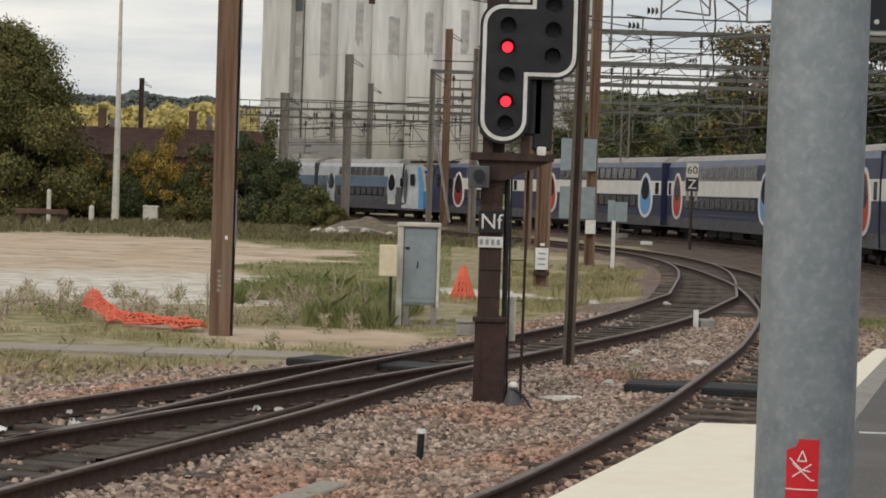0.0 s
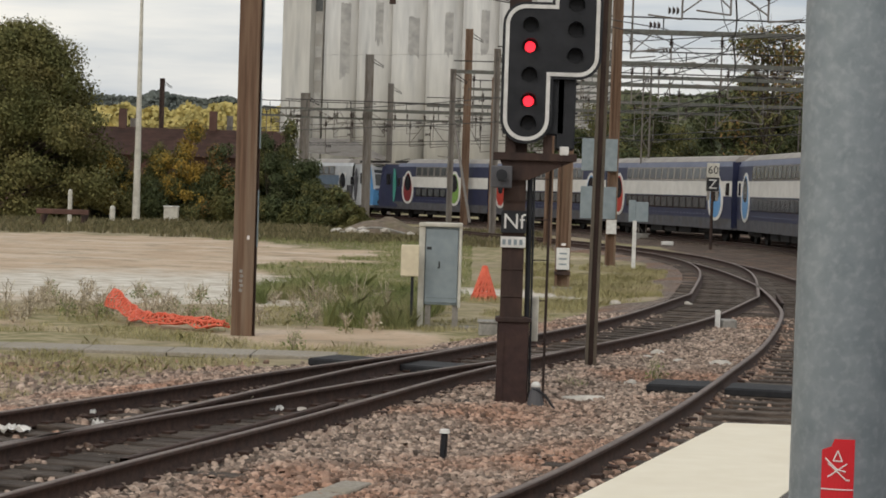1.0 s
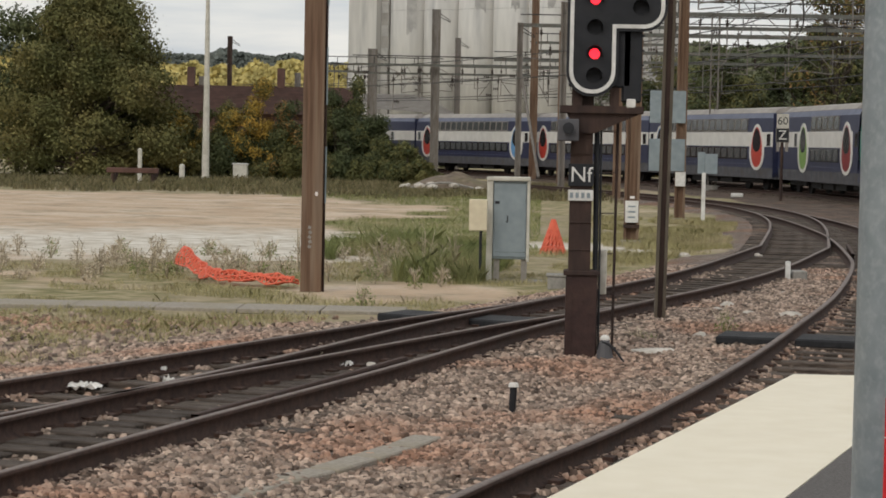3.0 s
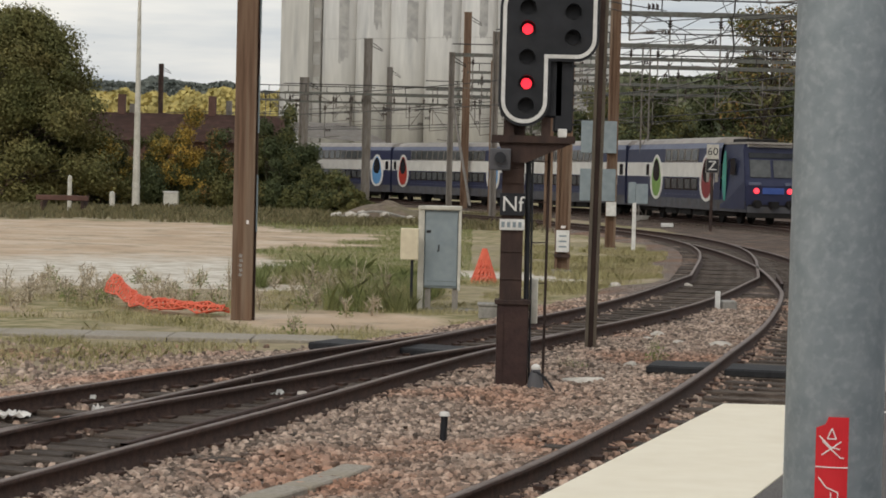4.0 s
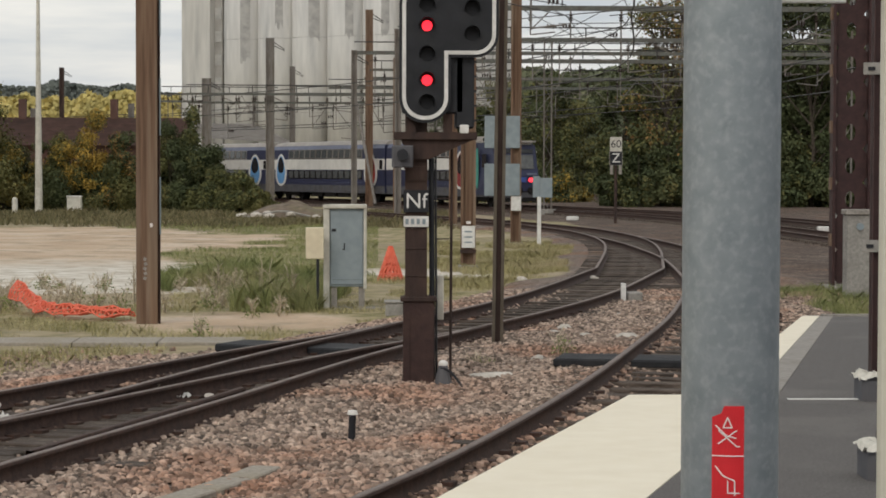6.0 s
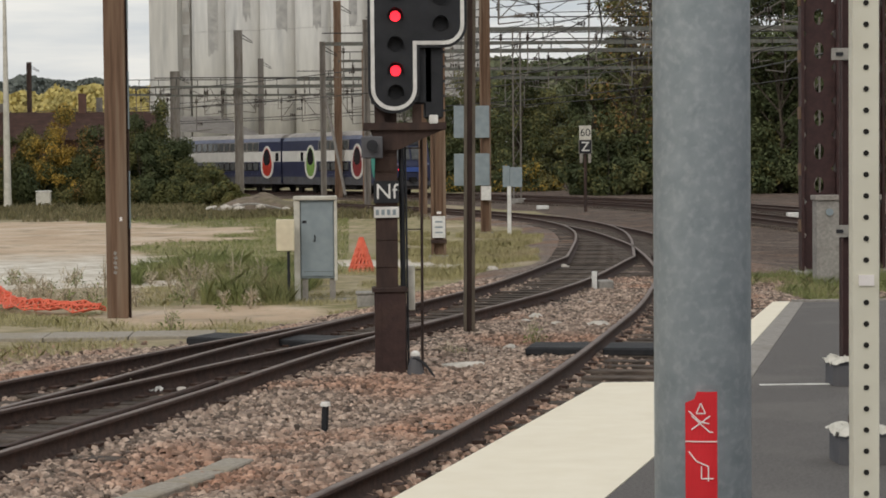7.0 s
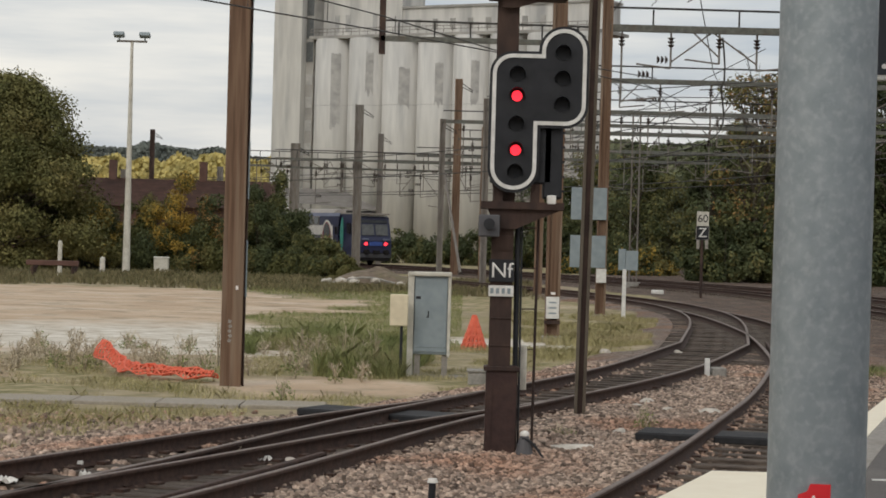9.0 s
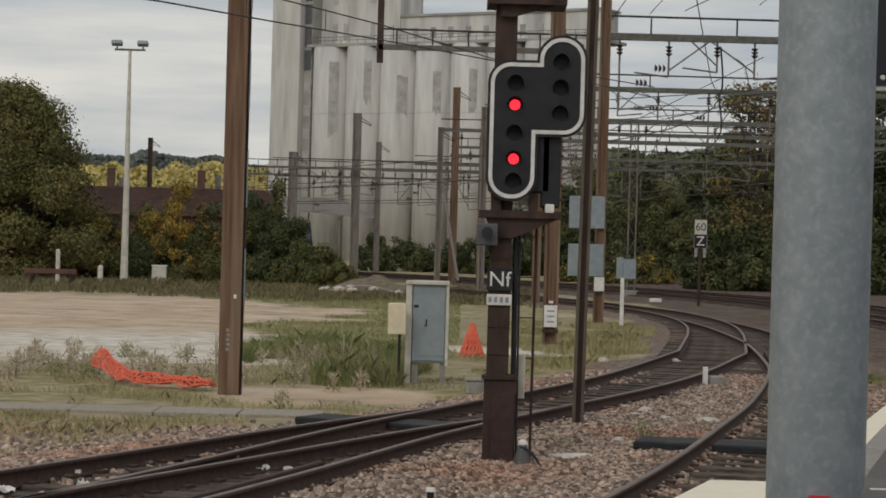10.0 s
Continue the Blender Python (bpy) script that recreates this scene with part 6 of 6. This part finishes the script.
def tree(name, label, x, y, height, spread, mats, seed, count=5000, size=.22, bare=.18, category="tree", profile=None):
    rs = random.Random(seed)
    t = thing(name, label, category, (x, y, -.3))
    bm = bmesh.new()
    r = height * .013 + .04
    top = height * .62
    prev = Vector((0, 0, 0))
    for k in range(4):
        q = Vector((rs.uniform(-.2, .2), rs.uniform(-.2, .2), top * (k + 1) / 4))
        rod(bm, prev, q, r * (1 - k * .2), 8, r * (.8 - k * .2))
        prev = q
    lobes = []
    for k in range(int(16 + height * 1.4) if not profile else 150):
        a, h = rs.uniform(0, math.tau), rs.uniform(bare, .93)
        reach = spread * (1 - abs(h - .5) ** 1.6 * 1.2) * rs.uniform(.35, .75)
        if profile:
            reach = spread * float(np.interp(h, *profile)) * rs.uniform(.25, 1) ** .6
        q = Vector((reach * math.cos(a), reach * math.sin(a), height * h))
        rod(bm, (0, 0, height * h * .6), q, r * .35, 5, r * .1)
        s = spread * (rs.uniform(.18, .4) if not profile else rs.uniform(.15, .27))
        lobes.append((*q, s, s, s * rs.uniform(.6, .85)))
    part("trunk", bm, M["bark"], t)
    share_count = [count] if len(mats) == 1 else [int(count * .72), int(count * .28)]
    for k, (m, n) in enumerate(zip(mats, share_count)):
        use = lobes if k == 0 else lobes[::2]
        leaf_cloud("crown", use, n, size, M[m], seed * 7 + k, t)
    return t


def shrub(x, y, height, width, mats, seed, count=3200, size=.16, label="dense green shrub at the edge of the yard"):
    rs = random.Random(seed)
    t = thing("shrub", label, "shrub", (x, y, -.3), "shrubs along the yard")
    bm = bmesh.new()
    lobes = []
    for k in range(30):
        a, d = rs.uniform(0, math.tau), rs.uniform(0, 1) ** .7 * width * .95
        reach = max(.25, 1 - (d / width) ** 2 * rs.uniform(.5, 1.0))
        h = height * rs.uniform(.08, .92) * reach
        q = (d * math.cos(a), d * math.sin(a), h)
        rod(bm, (q[0] * .4, q[1] * .4, 0), (q[0], q[1], h * 1.1), .035, 5, .012)
        s = width * rs.uniform(.14, .30)
        lobes.append((*q, s, s, s * rs.uniform(.7, 1.5)))
    part("stem", bm, M["bark"], t)
    for k, m in enumerate(mats):
        leaf_cloud("foliage", lobes if k == 0 else lobes[::2], count if k == 0 else count // 3, size, M[m], seed * 5 + k, t, .4)
    return t


def plants():
    tree("tree", "large broad olive-green tree at the edge of the yard", -26.1, 123, 11.5, 5.6, ("leaf_olive",), 3, 120000, .1, .04,
         profile=((0, .25, .5, .65, .75, .87, .97), (.95, 1.0, .95, .76, .54, .28, .06)))
    tree("tree", "dark green tree behind the yard's shrubs", -31.5, 128, 10, 5, ("leaf_dark",), 4, 16000, .14, .1)
    for k, (x, y, h, w, mats) in enumerate((
            (-24.6, 125, 4.6, 3.0, ("leaf_dark", "leaf_olive")), (-21.6, 123.5, 4.2, 1.9, ("leaf_olive", "leaf_yellow")), (-20.3, 126, 4.3, 2.7, ("leaf_dark", "leaf_olive")),
            (-18.5, 126, 5.7, 2.4, ("leaf_olive", "leaf_yellow")), (-16.4, 125.5, 6.0, 2.5, ("leaf_yellow", "leaf_olive")), (-15.0, 125, 5.3, 2.5, ("leaf_dark", "leaf_rust")), (-17.0, 124.6, 3.2, 2.4, ("leaf_dark", "leaf_olive")),
            (-13.3, 125, 6.3, 2.5, ("leaf_olive", "leaf_dark")), (-11.6, 125, 6.6, 2.4, ("leaf_dark", "leaf_olive")), (-10.1, 124, 4.8, 2.1, ("leaf_dark",)),
            (-8.9, 121.5, 2.6, 1.9, ("leaf_olive", "leaf_dark")), (-7.5, 119.5, 2.35, 1.5, ("leaf_olive", "leaf_dark")), (-6.5, 119.0, 1.3, 1.0, ("leaf_olive",)))):
        shrub(x, y, h, w, mats, 20 + k, 19000, .075)
    # shrubs before the silo and trees across the running lines
    for k in range(9):
        shrub(-8.5 + k * 2.6, 203 + 5 * math.sin(k), 3.6 + .8 * math.sin(k * 2.1), 2.1, ("leaf_dark", "leaf_olive"), 50 + k, 4000, .14, "rough green shrub before the silo")
    rs = random.Random(5)
    for k in range(34):
        x, y = 7 + k * 1.5 + rs.uniform(-1, 1), 188 + rs.uniform(-8, 20) + max(0, 10 - k) * 3.0
        h = (8.8 + .22 * k) * rs.uniform(.8, 1.2)
        mats = rs.choice((("leaf_dark",), ("leaf_dark", "leaf_olive"), ("leaf_far", "leaf_dark"), ("leaf_olive", "leaf_far")))
        tree("tree", "mixed autumn tree in the belt behind the tracks", x, y, h, h * .36, mats, 100 + k, 11000, .15, .02)
    for k in range(10):
        shrub(9 + k * 3.4 + rs.uniform(-1, 1), 168 + .9 * k + rs.uniform(-3, 3), rs.uniform(1.6, 3.4), 2.2, (rs.choice(("leaf_olive", "leaf_dark")), "leaf_yellow"), 140 + k, 4000, .13,
              "yellowing shrub behind the running lines")
    for k in range(14):
        shrub(16 + k * 1.9 + rs.uniform(-.6, .6), 146 + rs.uniform(0, 5), rs.uniform(3.5, 6.5), 2.4, ("leaf_dark", "leaf_olive"), 170 + k, 5500, .14, "dark shrub in the belt behind the tracks")
    # a tall thin tree losing its leaves
    t = tree("tree", "tall thinning autumn tree with bare twigs and rust leaves", 20.5, 152, 15.5, 4.2, ("leaf_olive", "leaf_rust"), 301, 5200, .15, .2)
    bm = bmesh.new()
    for k in range(70):
        a, h = rs.uniform(0, math.tau), rs.uniform(.45, .98)
        b = Vector((.8 * math.cos(a) * (1 - h), .8 * math.sin(a) * (1 - h), 15.5 * h * .9))
        q = b + Vector((math.cos(a) * rs.uniform(1, 3.6), math.sin(a) * rs.uniform(1, 3.6), rs.uniform(.8, 2.6)))
        rod(bm, b, q, .022, 4, .008)
    part("twig_spray", bm, M["bark"], t)
    tree("tree", "tall dark conifer-like tree behind the tracks", 21.5, 165, 12.5, 3.0, ("leaf_dark",), 302, 13000, .16, .03)
    tree("tree", "tall dark tree beside the gantry columns", 36, 150, 18.5, 6, ("leaf_dark", "leaf_olive"), 303, 18000, .17, .03)
    tree("tree", "tall dark tree beside the gantry columns", 30, 148, 13, 4.6, ("leaf_dark",), 304, 18000, .17, .03)
    tree("tree", "tall dark tree beside the gantry columns", 30.5, 153, 17.5, 4.6, ("leaf_dark", "leaf_far"), 306, 18000, .17, .03)
    tree("tree", "tall dark tree beside the gantry columns", 33.5, 158, 18.5, 5, ("leaf_dark", "leaf_olive"), 307, 18000, .17, .03)
    tree("tree", "tall dark tree beside the gantry columns", 43, 152, 20, 6.5, ("leaf_dark", "leaf_olive"), 305, 18000, .17, .03)
    # far wooded hills; haze on the horizon hill and yellow belt is in their colours
    def hill(name, label, y, x0, x1, heights, mat, count, size, seed):
        r2 = np.random.RandomState(seed)
        xs = r2.uniform(x0, x1, count)
        top = np.interp(xs, np.linspace(x0, x1, len(heights)), heights) + (value_noise(xs, xs * 0, (x1 - x0) / 40, seed) - .5) * 4
        z = top * r2.rand(count) ** .5
        c = np.stack([xs, y + (top - z) * -1.6 + r2.uniform(-6, 6, count), z], -1)
        s = r2.uniform(size * .6, size * 1.3, count)
        nrm = r2.normal(size=(count, 3)) + np.array([0, -1, .6])
        nrm /= np.linalg.norm(nrm, axis=1)[:, None]
        u = np.cross(nrm, r2.normal(size=(count, 3)))
        u /= np.linalg.norm(u, axis=1)[:, None]
        v = np.cross(nrm, u)
        verts = np.stack([c + u * (a * s)[:, None] + v * (b * s)[:, None] for a, b in ((-1, -.1), (-.2, -.8), (1, 0), (.1, .8))], 1).reshape(-1, 3)
        tagged(new(name, quads(name, verts, np.arange(count * 4).reshape(-1, 4), mat)), label, "woods", kind="stuff")
    hill("far_woods", "dark wooded hill on the horizon with haze in its colour", 900, -420, -40, (36, 37, 38, 39.5, 38.5, 39, 38, 36, 32), M["leaf_hill"], 52000, 1.05, 1)
    hill("yellow_woods", "belt of yellow autumn trees on the slope", 640, -230, -40, (20, 23, 24, 23.5, 24, 23, 24, 25, 24), M["leaf_far_yellow"], 26000, .95, 2)
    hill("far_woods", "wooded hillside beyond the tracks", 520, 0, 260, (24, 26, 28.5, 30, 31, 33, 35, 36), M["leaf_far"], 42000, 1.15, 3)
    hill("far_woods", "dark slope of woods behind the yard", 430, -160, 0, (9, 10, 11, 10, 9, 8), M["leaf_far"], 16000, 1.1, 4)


plants()


def blades(name, label, count, region, mat, height, seed, width=.012):
    """Thin upright blades of grass, as narrow triangles standing on the ground."""
    rs = np.random.RandomState(seed)
    x, y, keep = region(rs, count)
    x, y = x[keep], y[keep]
    n = len(x)
    z = ground_height(x, y) - .01
    h = rs.uniform(.35, 1.0, n) * height * (.6 + .8 * value_noise(x, y, 1.1, seed))
    a = rs.uniform(0, 6.28, n)
    w = width * rs.uniform(.7, 1.6, n)
    lean = rs.normal(size=(n, 2)) * (h * .42)[:, None]
    b = np.stack([x, y, z], -1)
    e = np.stack([np.cos(a) * w, np.sin(a) * w, 0 * a], -1)
    mid = b + np.stack([lean[:, 0] * .35, lean[:, 1] * .35, h * .6], -1)
    tip = b + np.stack([lean[:, 0], lean[:, 1], h], -1)
    verts = np.stack([b - e, b + e, mid + e * .7, tip, mid - e * .7], 1).reshape(-1, 3)
    return tagged(new(name, quads(name, verts, np.arange(n * 5).reshape(-1, 5), mat)), label, "grass", kind="stuff")


def field_near(rs, n):
    x, y = rs.uniform(-14, 6, n), 24 + 30 * rs.rand(n)
    b, d, s, g = zones(x, y)
    clump = value_noise(x, y, .9, 12)
    off_path = ~((y > 28.9) & (y < 30.4) & (x < -1.6))
    return x, y, (b < .3) & (s < .45) & (clump > .5) & off_path & (x < -1.2 + .42 * (y - 26))


def field_far(rs, n):
    x, y = rs.uniform(-30, 4, n), rs.uniform(88, 123, n)
    b, d, s, g = zones(x, y)
    return x, y, (b < .4) & (s < .5) & (value_noise(x, y, 1.6, 41) > .62 - (y - 90) * .05)


def thicket(rs, n):
    t = rs.rand(n)
    x, y = -4.6 + 5.4 * rs.rand(n), 36.5 + 12 * t
    b, d, s, g = zones(x, y)
    return x, y, (value_noise(x, y, 1.6, 21) > .5) & (b < .4) & (x < -.9 + .09 * (y - 38))


def trackside(rs, n):
    x, y = rs.uniform(1.5, 6.3, n), rs.uniform(44, 72, n)
    b, d, s, g = zones(x, y)
    return x, y, (b < .5) & (value_noise(x, y, 1.4, 23) > .45)


def verge(rs, n):
    x, y = rs.uniform(-11, -2, n), rs.uniform(20, 29, n)
    b, d, s, g = zones(x, y)
    return x, y, (b < .35) & (value_noise(x, y, .8, 25) > .55)


def east_weeds(rs, n):
    x, y = rs.uniform(7.4, 14, n), rs.uniform(28.2, 43, n)
    return x, y, (value_noise(x, y, 1.0, 27) > .35)


def isles(rs, n):
    x, y = rs.uniform(-12, 0, n), rs.uniform(46, 95, n)
    b, d, s, g = zones(x, y)
    return x, y, (s < .4) & (b < .3)


blades("grass_field", "sparse dry grass and weeds on the sandy field", 200000, field_near, M["grass"], .13, 31, .003)
blades("weed_thicket", "knee-high green weeds beside the cabinet", 110000, thicket, M["grass_green"], .44, 32, .0026)
blades("trackside_grass", "green grass between the curved tracks", 80000, trackside, M["grass"], .2, 33, .0034)
blades("verge_grass", "thin grass along the footpath", 45000, verge, M["grass"], .12, 34, .0026)
blades("far_grass", "long grass at the far edge of the yard", 34000, field_far, M["edge_grass"], .34, 35, .022)
blades("field_islands", "green grass islands on the sandy field", 60000, isles, M["grass_green"], .16, 37, .0045)
blades("east_weeds", "yellow-green weeds beside the relay boxes", 60000, east_weeds, M["grass_green"], .24, 36, .0026)


def weed(x, y, h, seed, mat="weed_dry"):
    rs = random.Random(seed)
    t = thing("weed_plant", "tall dried weed standing in the field", "weed", (x, y, -.27), "tall weeds")
    bm = bmesh.new()
    for k in range(7):
        a = rs.uniform(0, math.tau)
        q = Vector((rs.uniform(.02, .2) * math.cos(a), rs.uniform(.02, .2) * math.sin(a), h * rs.uniform(.6, 1)))
        rod(bm, (0, 0, 0), q, .008, 4, .004)
        for j in range(3):
            b = q * rs.uniform(.5, .95)
            rod(bm, b, b + Vector((rs.uniform(-.12, .12), rs.uniform(-.12, .12), rs.uniform(.04, .16))), .005, 4, .003)
    part("stem", bm, M["weed_dry"], t)
    leaf_cloud("leaves", [(0, 0, h * .3, .2, .2, h * .3), (.05, 0, h * .65, .14, .14, h * .25)], 120, .024, M[mat], seed, t, .2)


for k, (x, y, h, m) in enumerate(((-4.35, 38.5, .85, "weed_dry"), (-6.3, 37.6, .55, "weed_dry"), (-4.3, 36.2, .5, "grass_green"), (-7.6, 36.8, .45, "weed_dry"), (-2.7, 37.5, .8, "weed_dry"), (-2.1, 39.0, .9, "grass_green"),
                                  (-3.0, 40.0, .75, "grass_green"), (-1.5, 38.7, .8, "grass_green"), (-2.55, 30.9, .35, "grass_green"), (2.35, 27.4, .38, "grass_green"), (1.25, 26.1, .18, "grass_green"),
                                  (-2.3, 22.0, .2, "leaf_yellow"), (-7.2, 40.0, .6, "weed_dry"), (-5.4, 37.2, .6, "weed_dry"), (-8.4, 38.6, .5, "weed_dry"))):
    weed(x, y, h, 400 + k, m)
rw = random.Random(9)
for k in range(85):
    weed(rw.uniform(-12, -1.6), rw.uniform(34.5, 44), rw.uniform(.18, .5), 500 + k, rw.choice(("weed_dry", "weed_dry", "grass_green")))

# ---------------------------------------------------------------- what moves


def motions():
    for car, (along, turned) in zip(train, TRAIN_PLACES):
        rows = []
        for i in range(21):
            t = i * .5
            x, y, a = on_line(tail_at(t) + along)
            rows.append((t, pose(x, y, 0, 0, 0, a + turned)))
        walk(car, rows)


motions()
